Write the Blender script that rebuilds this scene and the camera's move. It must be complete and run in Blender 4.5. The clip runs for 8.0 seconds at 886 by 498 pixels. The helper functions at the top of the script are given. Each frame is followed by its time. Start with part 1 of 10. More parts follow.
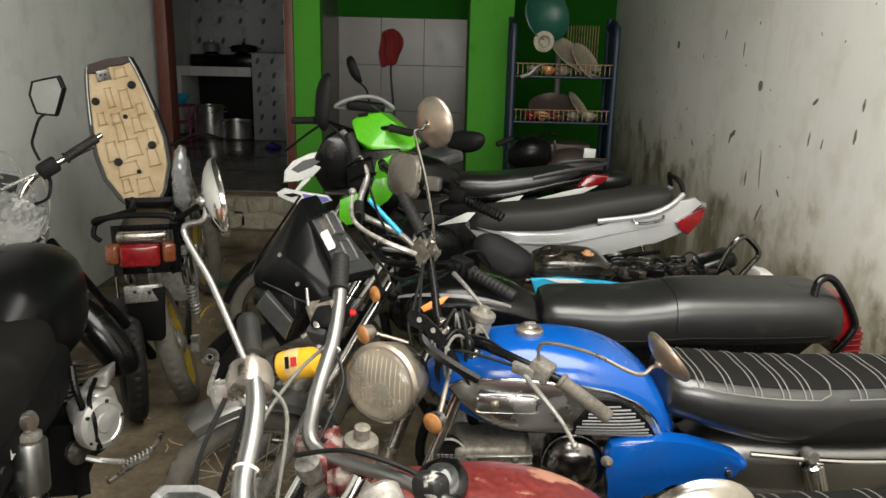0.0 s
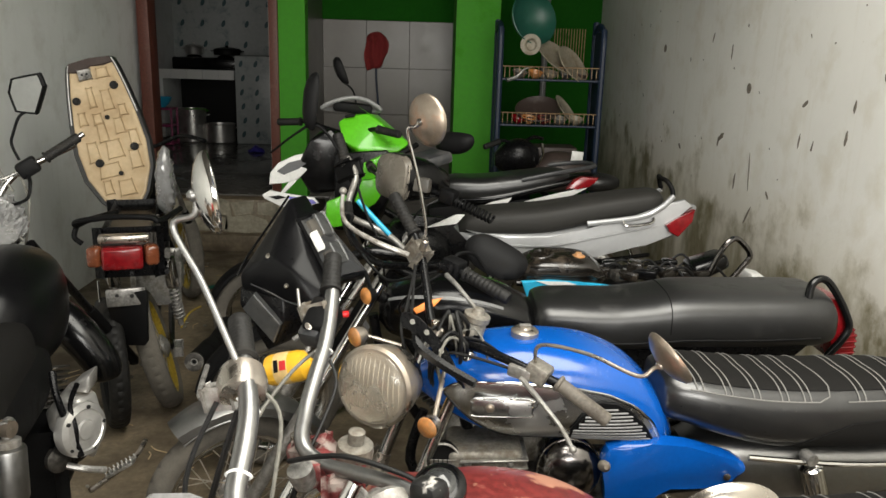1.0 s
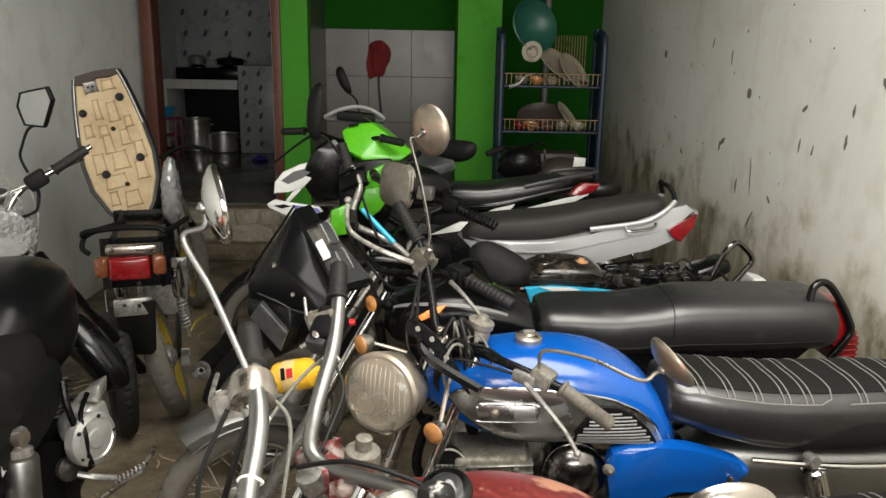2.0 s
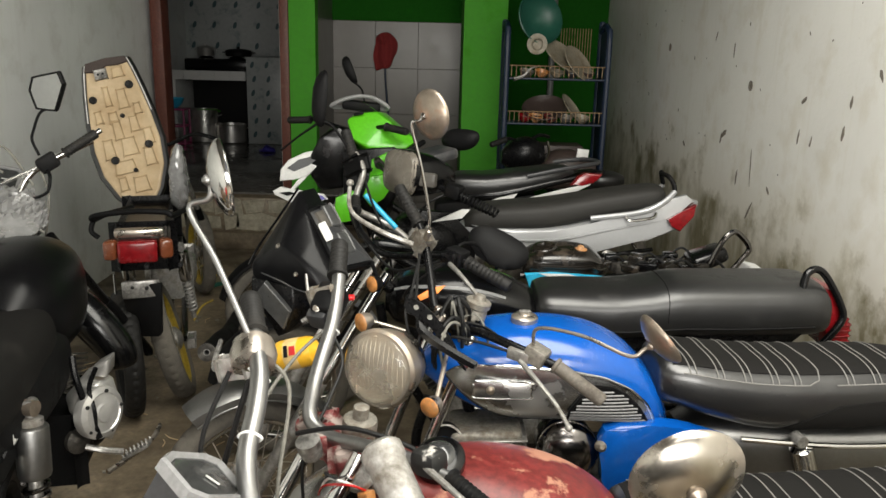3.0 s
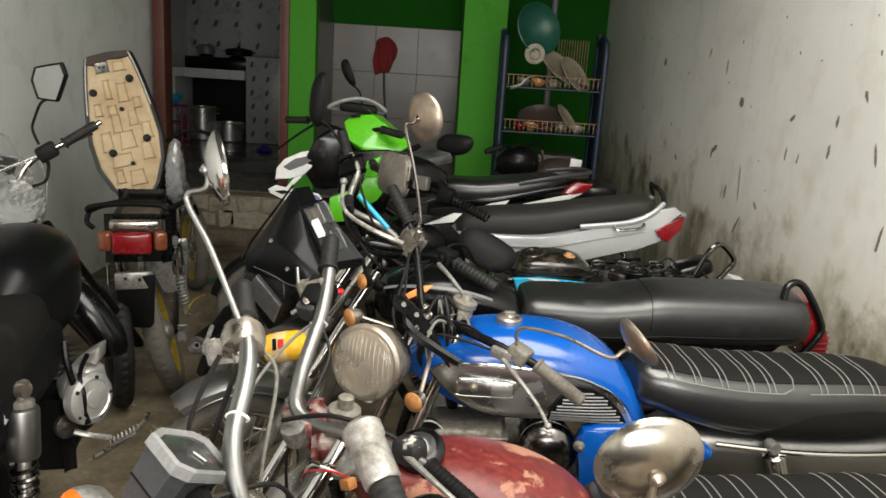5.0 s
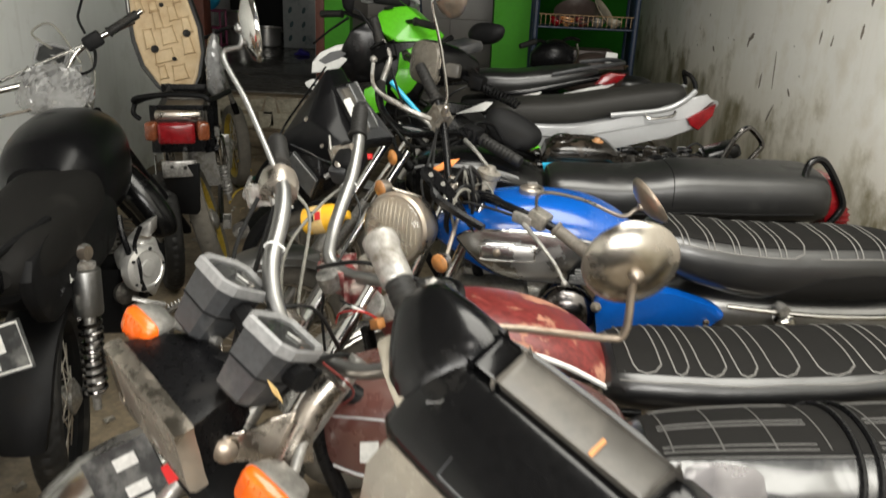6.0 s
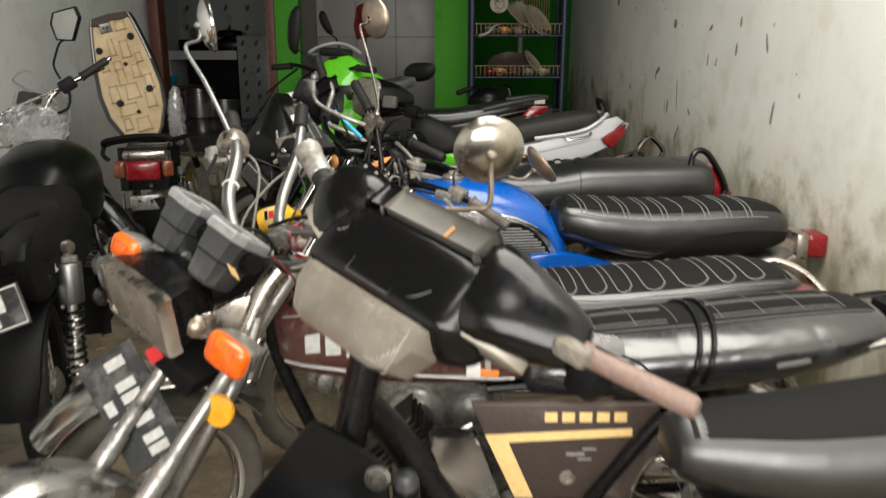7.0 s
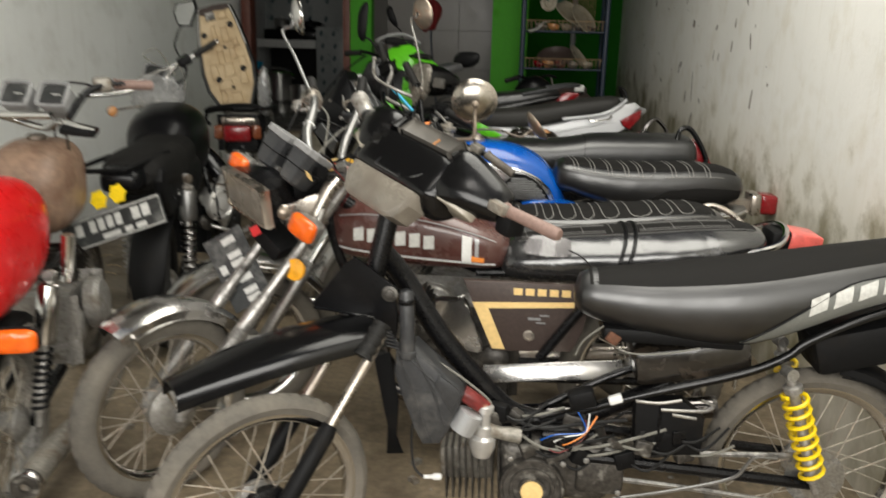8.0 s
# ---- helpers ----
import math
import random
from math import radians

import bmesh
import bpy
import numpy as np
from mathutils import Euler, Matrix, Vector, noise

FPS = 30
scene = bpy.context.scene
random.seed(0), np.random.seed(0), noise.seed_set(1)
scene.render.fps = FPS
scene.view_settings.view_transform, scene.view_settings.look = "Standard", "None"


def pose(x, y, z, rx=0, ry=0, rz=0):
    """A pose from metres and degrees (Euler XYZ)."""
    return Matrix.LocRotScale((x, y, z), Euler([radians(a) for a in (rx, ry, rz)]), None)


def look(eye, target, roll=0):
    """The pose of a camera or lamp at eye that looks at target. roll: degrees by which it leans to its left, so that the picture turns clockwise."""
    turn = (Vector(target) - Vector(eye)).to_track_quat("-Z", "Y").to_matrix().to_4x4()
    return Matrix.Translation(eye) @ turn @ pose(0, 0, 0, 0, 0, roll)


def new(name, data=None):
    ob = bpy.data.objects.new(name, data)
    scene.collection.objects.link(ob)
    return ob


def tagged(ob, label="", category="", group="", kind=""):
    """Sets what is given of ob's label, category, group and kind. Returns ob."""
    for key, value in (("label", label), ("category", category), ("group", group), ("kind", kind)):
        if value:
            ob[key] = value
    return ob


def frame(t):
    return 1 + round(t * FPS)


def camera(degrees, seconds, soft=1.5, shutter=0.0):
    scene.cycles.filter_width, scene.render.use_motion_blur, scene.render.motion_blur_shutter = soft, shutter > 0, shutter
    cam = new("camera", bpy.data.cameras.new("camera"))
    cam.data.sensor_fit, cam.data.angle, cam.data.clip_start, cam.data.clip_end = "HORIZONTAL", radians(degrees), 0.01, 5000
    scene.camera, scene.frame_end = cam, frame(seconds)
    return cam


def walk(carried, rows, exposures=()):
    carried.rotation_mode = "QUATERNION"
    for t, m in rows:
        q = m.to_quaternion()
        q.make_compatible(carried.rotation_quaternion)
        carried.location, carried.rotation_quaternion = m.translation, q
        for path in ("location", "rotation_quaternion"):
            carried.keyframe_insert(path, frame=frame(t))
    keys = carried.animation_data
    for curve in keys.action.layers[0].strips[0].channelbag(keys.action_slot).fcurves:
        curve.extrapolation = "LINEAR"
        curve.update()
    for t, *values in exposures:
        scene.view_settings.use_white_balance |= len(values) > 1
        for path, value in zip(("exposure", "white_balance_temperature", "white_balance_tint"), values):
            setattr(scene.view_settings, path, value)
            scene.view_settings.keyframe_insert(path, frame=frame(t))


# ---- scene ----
cam = camera(59.1, 8.0, shutter=0.4)
PATH = [
    (0, (0.011, -0.011, 1.684), (0.003, 1.922, 1.171), 1.4),
    (0.5, (0.0, 0.003, 1.656), (0.018, 1.942, 1.169), 1.7),
    (1, (-0.016, 0.028, 1.659), (0.02, 1.965, 1.161), 1.7),
    (1.5, (-0.02, 0.022, 1.675), (0.014, 1.963, 1.193), 1.0),
    (3, (0.004, -0.059, 1.648), (0.013, 1.878, 1.153), 1.5),
    (3.5, (0.016, -0.082, 1.645), (0.022, 1.854, 1.141), 2.0),
    (3.75, (0.008, -0.082, 1.648), (-0.040, 1.854, 1.151), 2.75),
    (4, (0.0, -0.081, 1.65), (-0.097, 1.856, 1.161), 3.4),
    (4.2, (0.0, -0.086, 1.645), (-0.092, 1.852, 1.158), 3.8),
    (5.3, (0.02, -0.127, 1.641), (0.073, 1.815, 1.165), 3.2),
    (5.5, (0.018, -0.144, 1.63), (0.054, 1.775, 1.068), 2.5),
    (5.75, (0.034, -0.187, 1.602), (0.018, 1.708, 0.964), 2.55),
    (6, (0.067, -0.258, 1.568), (-0.001, 1.616, 0.873), 2.6),
    (6.25, (0.104, -0.345, 1.542), (0.074, 1.526, 0.830), 2.7),
    (6.5, (0.156, -0.413, 1.546), (0.128, 1.46, 0.844), 1.9),
    (6.75, (0.172, -0.531, 1.480), (0.170, 1.376, 0.877), 0.65),
    (7, (0.185, -0.7, 1.394), (0.197, 1.235, 0.887), 0.1),
    (7.25, (0.220, -0.907, 1.343), (0.247, 1.010, 0.750), 1.9),
    (7.5, (0.272, -1.123, 1.333), (0.32, 0.775, 0.704), 4.2),
    (7.75, (0.325, -1.318, 1.346), (0.298, 0.590, 0.747), 3.8),
    (8, (0.377, -1.495, 1.376), (0.22, 0.43, 0.856), 1.5),
]
walk(cam, [(t, look(eye, target, roll)) for t, eye, target, roll in PATH], [(0, 0.15), (5.3, 0.13), (6.5, 0.0), (7.2, -0.10), (7.6, -0.27), (8, -0.38)])

# ---- daylight from the open front ----
world = bpy.data.worlds.new("sky")
scene.world = world
world.use_nodes = True
sky = world.node_tree.nodes.new("ShaderNodeTexSky")
sky.sky_type, sky.sun_disc = "NISHITA", False
sky.sun_elevation, sky.sun_rotation = radians(50), radians(200)
world.node_tree.links.new(sky.outputs[0], world.node_tree.nodes["Background"].inputs[0])
world.node_tree.nodes["Background"].inputs[1].default_value = 0.03


def lamp(name, kind, energy, m, size=(1, 1), color=(1, 1, 1)):
    data = bpy.data.lights.new(name, kind)
    data.energy, data.color = energy, color
    if kind == "AREA":
        data.shape, data.size, data.size_y = "RECTANGLE", *size
    ob = new(name, data)
    ob.matrix_world = m
    return ob


lamp("doorway_daylight", "AREA", 165, look((0.1, -2.42, 1.75), (-0.1, 0.4, 0.5)), (2.6, 1.5), (1.0, 0.97, 0.91))
lamp("roof_daylight", "AREA", 178, look((0.55, 0.7, 3.3), (0.4, 0.9, 0.0)), (1.7, 3.4), (1.0, 0.97, 0.875))
sun = lamp("sun", "SUN", 0.4, look((0, 0, 5), (0.8, 3.5, 0.5)), color=(1.0, 0.95, 0.88))
sun.data.angle = radians(12)
scene.view_settings.exposure = 0.0


# ---- materials ----
def mat(name, base, rough=0.5, metal=0.0, var=0.15, grain=60.0, bump=0.1, dirt=None, much=0.5, spots=5.0, coat=0.0, clear=0.0, spec=0.5, crisp=0.1):
    """A surface with fine grain, larger blotches of dirt or rust, and a fine relief."""
    m = bpy.data.materials.new(name)
    m.use_nodes = True
    n, l = m.node_tree.nodes, m.node_tree.links
    p = n["Principled BSDF"]
    at = n.new("ShaderNodeTexCoord").outputs["Object"]

    def cloud(scale, detail=6.0, rough_=0.6):
        t = n.new("ShaderNodeTexNoise")
        t.inputs["Scale"].default_value, t.inputs["Detail"].default_value, t.inputs["Roughness"].default_value = scale, detail, rough_
        l.new(at, t.inputs["Vector"])
        return t.outputs["Fac"]

    def span(value, a, b, lo, hi):
        r = n.new("ShaderNodeMapRange")
        for k, v in zip(("From Min", "From Max", "To Min", "To Max"), (a, b, lo, hi)):
            r.inputs[k].default_value = v
        l.new(value, r.inputs["Value"])
        return r.outputs[0]

    def blend(fac, a, b):
        x = n.new("ShaderNodeMix")
        x.data_type = "RGBA"
        l.new(fac, x.inputs["Factor"])
        for k, v in (("A", a), ("B", b)):
            s = [i for i in x.inputs if i.name == k and i.type == "RGBA"][0]
            if isinstance(v, tuple):
                s.default_value = (*v, 1)
            else:
                l.new(v, s)
        return [o for o in x.outputs if o.type == "RGBA"][0]

    fine, large = cloud(grain), cloud(spots, 8.0, 0.65)
    lo, hi = tuple(c * (1 - var) for c in base), tuple(min(1.0, c * (1 + var)) for c in base)
    colour = blend(span(fine, 0.35, 0.65, 0, 1), lo, hi)
    roughness = span(fine, 0.3, 0.7, max(0.02, rough - 0.03), min(1, rough + 0.04))
    if dirt:
        mask = span(large, 0.84 - 0.5 * much - crisp, 0.84 - 0.5 * much + crisp, 0, 1)
        colour = blend(mask, colour, dirt)
        add = n.new("ShaderNodeMath")
        add.operation, add.use_clamp = "MULTIPLY_ADD", True
        l.new(mask, add.inputs[0])
        add.inputs[1].default_value = 0.4
        l.new(roughness, add.inputs[2])
        roughness = add.outputs[0]
        if metal:
            l.new(span(mask, 0, 1, metal, 0.15), p.inputs["Metallic"])
    if metal and not dirt:
        p.inputs["Metallic"].default_value = metal
    l.new(colour, p.inputs["Base Color"])
    l.new(roughness, p.inputs["Roughness"])
    p.inputs["Coat Weight"].default_value = coat
    p.inputs["Transmission Weight"].default_value = clear
    p.inputs["Specular IOR Level"].default_value = spec
    if bump:
        b = n.new("ShaderNodeBump")
        b.inputs["Strength"].default_value, b.inputs["Distance"].default_value = bump, 0.004
        l.new(fine, b.inputs["Height"])
        l.new(b.outputs[0], p.inputs["Normal"])
    return m


def creased(m, scale, strength, distance):
    """Adds soft folds of stretched vinyl under the fine grain."""
    n, l = m.node_tree.nodes, m.node_tree.links
    t = n.new("ShaderNodeTexNoise")
    t.inputs["Scale"].default_value, t.inputs["Detail"].default_value, t.inputs["Distortion"].default_value = scale, 2.0, 0.6
    l.new(n["Texture Coordinate"].outputs["Object"], t.inputs["Vector"])
    b = n.new("ShaderNodeBump")
    b.inputs["Strength"].default_value, b.inputs["Distance"].default_value = strength, distance
    l.new(t.outputs["Fac"], b.inputs["Height"])
    p = n["Principled BSDF"]
    if p.inputs["Normal"].links:
        l.new(p.inputs["Normal"].links[0].from_socket, b.inputs["Normal"])
    l.new(b.outputs[0], p.inputs["Normal"])
    return m


RUST, DUST, GRIME = (0.16, 0.07, 0.03), (0.20, 0.17, 0.13), (0.03, 0.026, 0.022)
M = dict(
    chrome=mat("chrome", (0.60, 0.59, 0.57), 0.13, 1.0, 0.05, 90, 0.0, (0.24, 0.16, 0.10), 0.28, 9),
    bar_chrome=mat("bar_chrome", (0.28, 0.278, 0.272), 0.40, 1.0, 0.05, 90, 0.0, (0.30, 0.25, 0.19), 0.18, 6),
    old_chrome=mat("old_chrome", (0.43, 0.395, 0.35), 0.25, 1.0, 0.06, 60, 0.01, (0.25, 0.18, 0.12), 0.36, 9, crisp=0.2),
    steel=mat("steel", (0.38, 0.37, 0.35), 0.38, 0.9, 0.2, 120, 0.1, GRIME, 0.5, 14),
    alloy=mat("alloy", (0.36, 0.35, 0.33), 0.38, 0.8, 0.2, 90, 0.15, (0.10, 0.085, 0.065), 0.55, 16),
    pale_alloy=mat("pale_alloy", (0.50, 0.49, 0.47), 0.30, 0.6, 0.10, 25, 0.02),
    grey_cast=mat("grey_cast", (0.24, 0.225, 0.195), 0.5, 0.5, 0.25, 90, 0.2, (0.12, 0.09, 0.06), 0.5, 20),
    black_gloss=mat("black_gloss", (0.003, 0.003, 0.0033), 0.20, 0, 0.2, 140, 0.0, (0.009, 0.008, 0.007), 0.28, 9, 0.05, spec=0.35),
    black_paint=mat("black_paint", (0.0035, 0.0035, 0.004), 0.28, 0, 0.25, 120, 0.0, (0.010, 0.008, 0.007), 0.30, 9, spec=0.22),
    fairing_black=mat("fairing_black", (0.004, 0.004, 0.0045), 0.30, 0, 0.2, 140, 0.0, (0.007, 0.0065, 0.006), 0.30, 8, spec=0.18),
    black_matt=mat("black_matt", (0.005, 0.005, 0.0053), 0.55, 0, 0.25, 150, 0.06, (0.013, 0.011, 0.009), 0.33, 8, spec=0.13),
    vinyl=creased(mat("vinyl", (0.007, 0.007, 0.0075), 0.30, 0, 0.06, 160, 0.01, (0.013, 0.013, 0.013), 0.30, 5, spec=1.0), 6.0, 0.16, 0.02),
    shiny_vinyl=creased(mat("shiny_vinyl", (0.014, 0.014, 0.0145), 0.24, 0, 0.06, 160, 0.0, (0.03, 0.029, 0.027), 0.30, 5, 0.35, spec=1.0), 7.0, 0.35, 0.03),
    vinyl_soft=mat("vinyl_soft", (0.003, 0.003, 0.0034), 0.36, 0, 0.04, 20, 0.0, (0.005, 0.005, 0.0055), 0.24, 3, 0.15, spec=1.0, crisp=0.25),
    seat_top=mat("matt_seat_cover", (0.008, 0.0075, 0.007), 0.75, 0, 0.2, 420, 0.1, (0.018, 0.017, 0.015), 0.35, 6, spec=0.15),
    grey_seat=mat("grey_seat_cover", (0.022, 0.021, 0.019), 0.6, 0, 0.2, 420, 0.1, (0.035, 0.033, 0.029), 0.4, 6, spec=0.35),
    vinyl_dull=creased(mat("vinyl_dull", (0.011, 0.011, 0.011), 0.34, 0, 0.06, 160, 0.02, (0.022, 0.021, 0.019), 0.32, 6, spec=0.8), 5.0, 0.14, 0.02),
    piping=mat("piping", (0.17, 0.165, 0.155), 0.6, 0, 0.15, 200, 0.05),
    rubber=mat("rubber", (0.010, 0.0096, 0.009), 0.6, 0, 0.2, 160, 0.1, (0.035, 0.031, 0.026), 0.40, 9, spec=0.3),
    tyre=mat("tyre", (0.065, 0.060, 0.053), 0.85, 0, 0.2, 130, 0.3, (0.165, 0.147, 0.12), 0.66, 7, crisp=0.3),
    blue=mat("blue_paint", (0.002, 0.078, 0.37), 0.2, 0, 0.05, 80, 0.0, (0.004, 0.05, 0.22), 0.20, 8, 0.3, crisp=0.2),
    sky_blue=mat("sky_blue_paint", (0.03, 0.42, 0.68), 0.3, 0, 0.1, 80, 0.03, None, 0, 5, 0.3),
    old_red=mat("old_red_paint", (0.135, 0.020, 0.018), 0.36, 0, 0.3, 60, 0.05, (0.34, 0.16, 0.105), 0.54, 9, spec=0.4, crisp=0.022),
    flaky_red=mat("flaking_red_paint", (0.17, 0.03, 0.03), 0.5, 0, 0.3, 60, 0.2, (0.34, 0.28, 0.25), 0.60, 22, crisp=0.05),
    flaky_black=mat("flaking_black_paint", (0.012, 0.012, 0.012), 0.45, 0, 0.3, 60, 0.2, (0.45, 0.43, 0.40), 0.46, 24, crisp=0.03),
    dark_chrome=mat("dark_chrome", (0.16, 0.15, 0.145), 0.18, 1.0, 0.1, 90, 0.0, (0.06, 0.05, 0.045), 0.35, 9),
    greasy=mat("greasy_metal", (0.060, 0.055, 0.049), 0.42, 0.5, 0.4, 60, 0.2, (0.17, 0.16, 0.14), 0.48, 26, crisp=0.06),
    greasy_black=mat("greasy_black", (0.012, 0.010, 0.008), 0.22, 0, 0.3, 60, 0.1, (0.05, 0.036, 0.024), 0.42, 13, 0.4, crisp=0.08),
    stitch=mat("grey_stitching", (0.075, 0.073, 0.069), 0.7, 0, 0.2, 200, 0.05),
    pale_stone=mat("pale_step_stone", (0.33, 0.30, 0.23), 0.6, 0, 0.2, 30, 0.2, (0.12, 0.11, 0.08), 0.5, 6),
    rust=mat("rust", (0.10, 0.04, 0.02), 0.8, 0, 0.3, 60, 0.2, (0.05, 0.03, 0.02), 0.5, 20),
    clean_chrome=mat("clean_chrome", (0.50, 0.49, 0.475), 0.22, 1.0, 0.03, 30, 0.0, (0.30, 0.27, 0.22), 0.20, 5, crisp=0.25),
    panel_chrome=mat("panel_chrome", (0.50, 0.50, 0.495), 0.24, 1.0, 0.03, 20, 0.0, (0.36, 0.34, 0.31), 0.18, 5, crisp=0.25),
    maroon=mat("maroon_paint", (0.075, 0.029, 0.024), 0.22, 0, 0.05, 70, 0.0, (0.10, 0.06, 0.05), 0.30, 9, 0.5, crisp=0.25),
    brown_panel=mat("brown_panel", (0.050, 0.035, 0.030), 0.45, 0, 0.15, 90, 0.08, (0.12, 0.10, 0.085), 0.35, 10),
    red_plastic=mat("red_plastic", (0.50, 0.008, 0.010), 0.28, 0, 0.06, 20, 0.0, None, 0, 5, 0.3),
    red_lens=mat("red_lens", (0.19, 0.006, 0.009), 0.2, 0, 0.2, 40, 0.05, (0.08, 0.008, 0.008), 0.35, 14, 0.3),
    pink_lens=mat("pink_lens", (0.62, 0.11, 0.09), 0.3, 0, 0.15, 40, 0.05, None, 0, 5, 0.3),
    orange_lens=mat("orange_lens", (0.74, 0.115, 0.008), 0.24, 0, 0.15, 40, 0.06, None, 0, 5, 0.3),
    amber_lens=mat("amber_lens", (0.85, 0.38, 0.02), 0.25, 0, 0.15, 40, 0.06, None, 0, 5, 0.6),
    dirty_amber=mat("dirty_amber", (0.50, 0.21, 0.06), 0.35, 0, 0.3, 40, 0.08, (0.30, 0.22, 0.14), 0.5, 14, 0.3),
    lamp_glass=mat("lamp_glass", (0.52, 0.47, 0.38), 0.18, 0.5, 0.1, 30, 0.03, (0.30, 0.26, 0.19), 0.35, 9, 0.6),
    headlight_glass=mat("headlight_glass", (0.96, 0.92, 0.83), 0.05, 0, 0.02, 30, 0.0, (0.86, 0.78, 0.62), 0.28, 6, 0.2, 0.92, crisp=0.25),
    reflector=mat("reflector", (0.86, 0.80, 0.68), 0.34, 1.0, 0.05, 40, 0.05, (0.50, 0.44, 0.34), 0.3, 12),
    cloudy_lens=mat("cloudy_lens", (0.165, 0.148, 0.122), 0.26, 0.1, 0.08, 30, 0.04, (0.10, 0.082, 0.064), 0.44, 8, 0.2, crisp=0.15),
    old_window=mat("old_window", (0.060, 0.056, 0.050), 0.34, 0, 0.10, 30, 0.02, (0.15, 0.135, 0.115), 0.42, 9, 0.0, spec=0.4, crisp=0.2),
    clear_plastic=mat("clear_plastic", (0.30, 0.30, 0.30), 0.14, 0, 0.2, 40, 0.05, (0.16, 0.15, 0.135), 0.42, 9, 0.6, 0.4),
    tag_film=mat("tag_film", (0.30, 0.285, 0.29), 0.2, 0, 0.15, 40, 0.05, (0.42, 0.40, 0.38), 0.35, 18, 0.3, 0.6),
    dirty_yellow=mat("dirty_yellow", (0.36, 0.25, 0.025), 0.45, 0, 0.2, 60, 0.05, (0.10, 0.07, 0.03), 0.45, 12),
    spoke_steel=mat("spoke_steel", (0.52, 0.48, 0.42), 0.35, 0.8, 0.2, 60, 0.0, (0.30, 0.17, 0.09), 0.4, 20),
    film=mat("crumpled_film", (0.36, 0.36, 0.355), 0.12, 0, 0.1, 40, 0.1, (0.22, 0.21, 0.19), 0.4, 16, 0.6, 0.25, crisp=0.08),
    grey_plastic=mat("grey_plastic", (0.030, 0.031, 0.033), 0.38, 0, 0.2, 120, 0.06, (0.095, 0.09, 0.083), 0.45, 9),
    grey_shell=mat("grey_shell", (0.20, 0.20, 0.20), 0.4, 0, 0.15, 100, 0.08, (0.10, 0.09, 0.08), 0.3, 9),
    silver=mat("silver_paint", (0.38, 0.385, 0.39), 0.34, 0.45, 0.02, 60, 0.0, (0.30, 0.295, 0.285), 0.22, 3, 0.3, crisp=0.2),
    white=mat("white_plastic", (0.72, 0.72, 0.70), 0.35, 0, 0.06, 80, 0.04, (0.40, 0.37, 0.32), 0.3, 9),
    purple=mat("violet_decal", (0.06, 0.05, 0.35), 0.3, 0, 0.1, 80, 0.02),
    green=mat("green_plastic", (0.105, 0.50, 0.013), 0.32, 0, 0.08, 60, 0.03, (0.10, 0.36, 0.02), 0.25, 8, 0.3),
    pink_grip=mat("worn_pink_grip", (0.18, 0.115, 0.095), 0.55, 0, 0.15, 120, 0.15, (0.17, 0.11, 0.09), 0.4, 12),
    beige=mat("beige_pan", (0.54, 0.415, 0.255), 0.5, 0, 0.06, 40, 0.03, (0.36, 0.245, 0.13), 0.42, 7, crisp=0.2),
    yellow=mat("yellow_paint", (0.80, 0.56, 0.01), 0.35, 0, 0.1, 80, 0.03, (0.35, 0.24, 0.03), 0.3, 14),
    cream=mat("cream_decal", (0.74, 0.52, 0.22), 0.4, 0, 0.08, 80, 0.02),
    plate=mat("number_plate", (0.030, 0.032, 0.032), 0.45, 0.3, 0.2, 80, 0.1, (0.16, 0.16, 0.15), 0.5, 12),
    ink=mat("pale_ink", (0.54, 0.54, 0.515), 0.55, 0, 0.12, 90, 0.03, (0.35, 0.34, 0.32), 0.4, 18),
    orange_decal=mat("orange_decal", (0.80, 0.26, 0.05), 0.4, 0, 0.1, 80, 0.02),
    cable=mat("cable", (0.007, 0.007, 0.007), 0.5, 0, 0.2, 100, 0.05, spec=0.3),
    grey_cable=mat("grey_cable", (0.15, 0.145, 0.125), 0.55, 0, 0.2, 100, 0.05),
    mirror=mat("mirror_glass", (0.44, 0.445, 0.44), 0.10, 1.0, 0.04, 30, 0.0, (0.42, 0.40, 0.36), 0.3, 8),
    tarnished=mat("tarnished_mirror_back", (0.30, 0.25, 0.20), 0.36, 0.8, 0.1, 60, 0.03, (0.30, 0.13, 0.06), 0.42, 12),
    dome=mat("dull_chrome_dome", (0.38, 0.35, 0.305), 0.24, 1.0, 0.03, 20, 0.0, (0.34, 0.25, 0.17), 0.34, 6, crisp=0.22),
    dark_glass=mat("dark_gauge_glass", (0.035, 0.036, 0.036), 0.12, 0, 0.2, 40, 0.0, (0.12, 0.115, 0.11), 0.35, 12, 0.5),
    brown_lens=mat("brown_lens", (0.16, 0.045, 0.018), 0.25, 0, 0.2, 40, 0.03, (0.07, 0.03, 0.015), 0.3, 14, 0.5),
    pale_recess=mat("pale_recess", (0.26, 0.235, 0.19), 0.4, 0.1, 0.1, 40, 0.05, (0.22, 0.18, 0.13), 0.4, 16, 0.3),
    grey_panel=mat("grey_vinyl_panel", (0.15, 0.155, 0.145), 0.45, 0, 0.12, 300, 0.05, (0.06, 0.06, 0.055), 0.3, 8),
    worn_grip=mat("worn_grip", (0.13, 0.115, 0.095), 0.6, 0, 0.2, 150, 0.15, (0.06, 0.05, 0.04), 0.45, 14),
    smoked_pane=mat("smoked_pane", (0.045, 0.046, 0.046), 0.3, 0, 0.15, 60, 0.02, (0.08, 0.078, 0.072), 0.4, 9, 0.3),
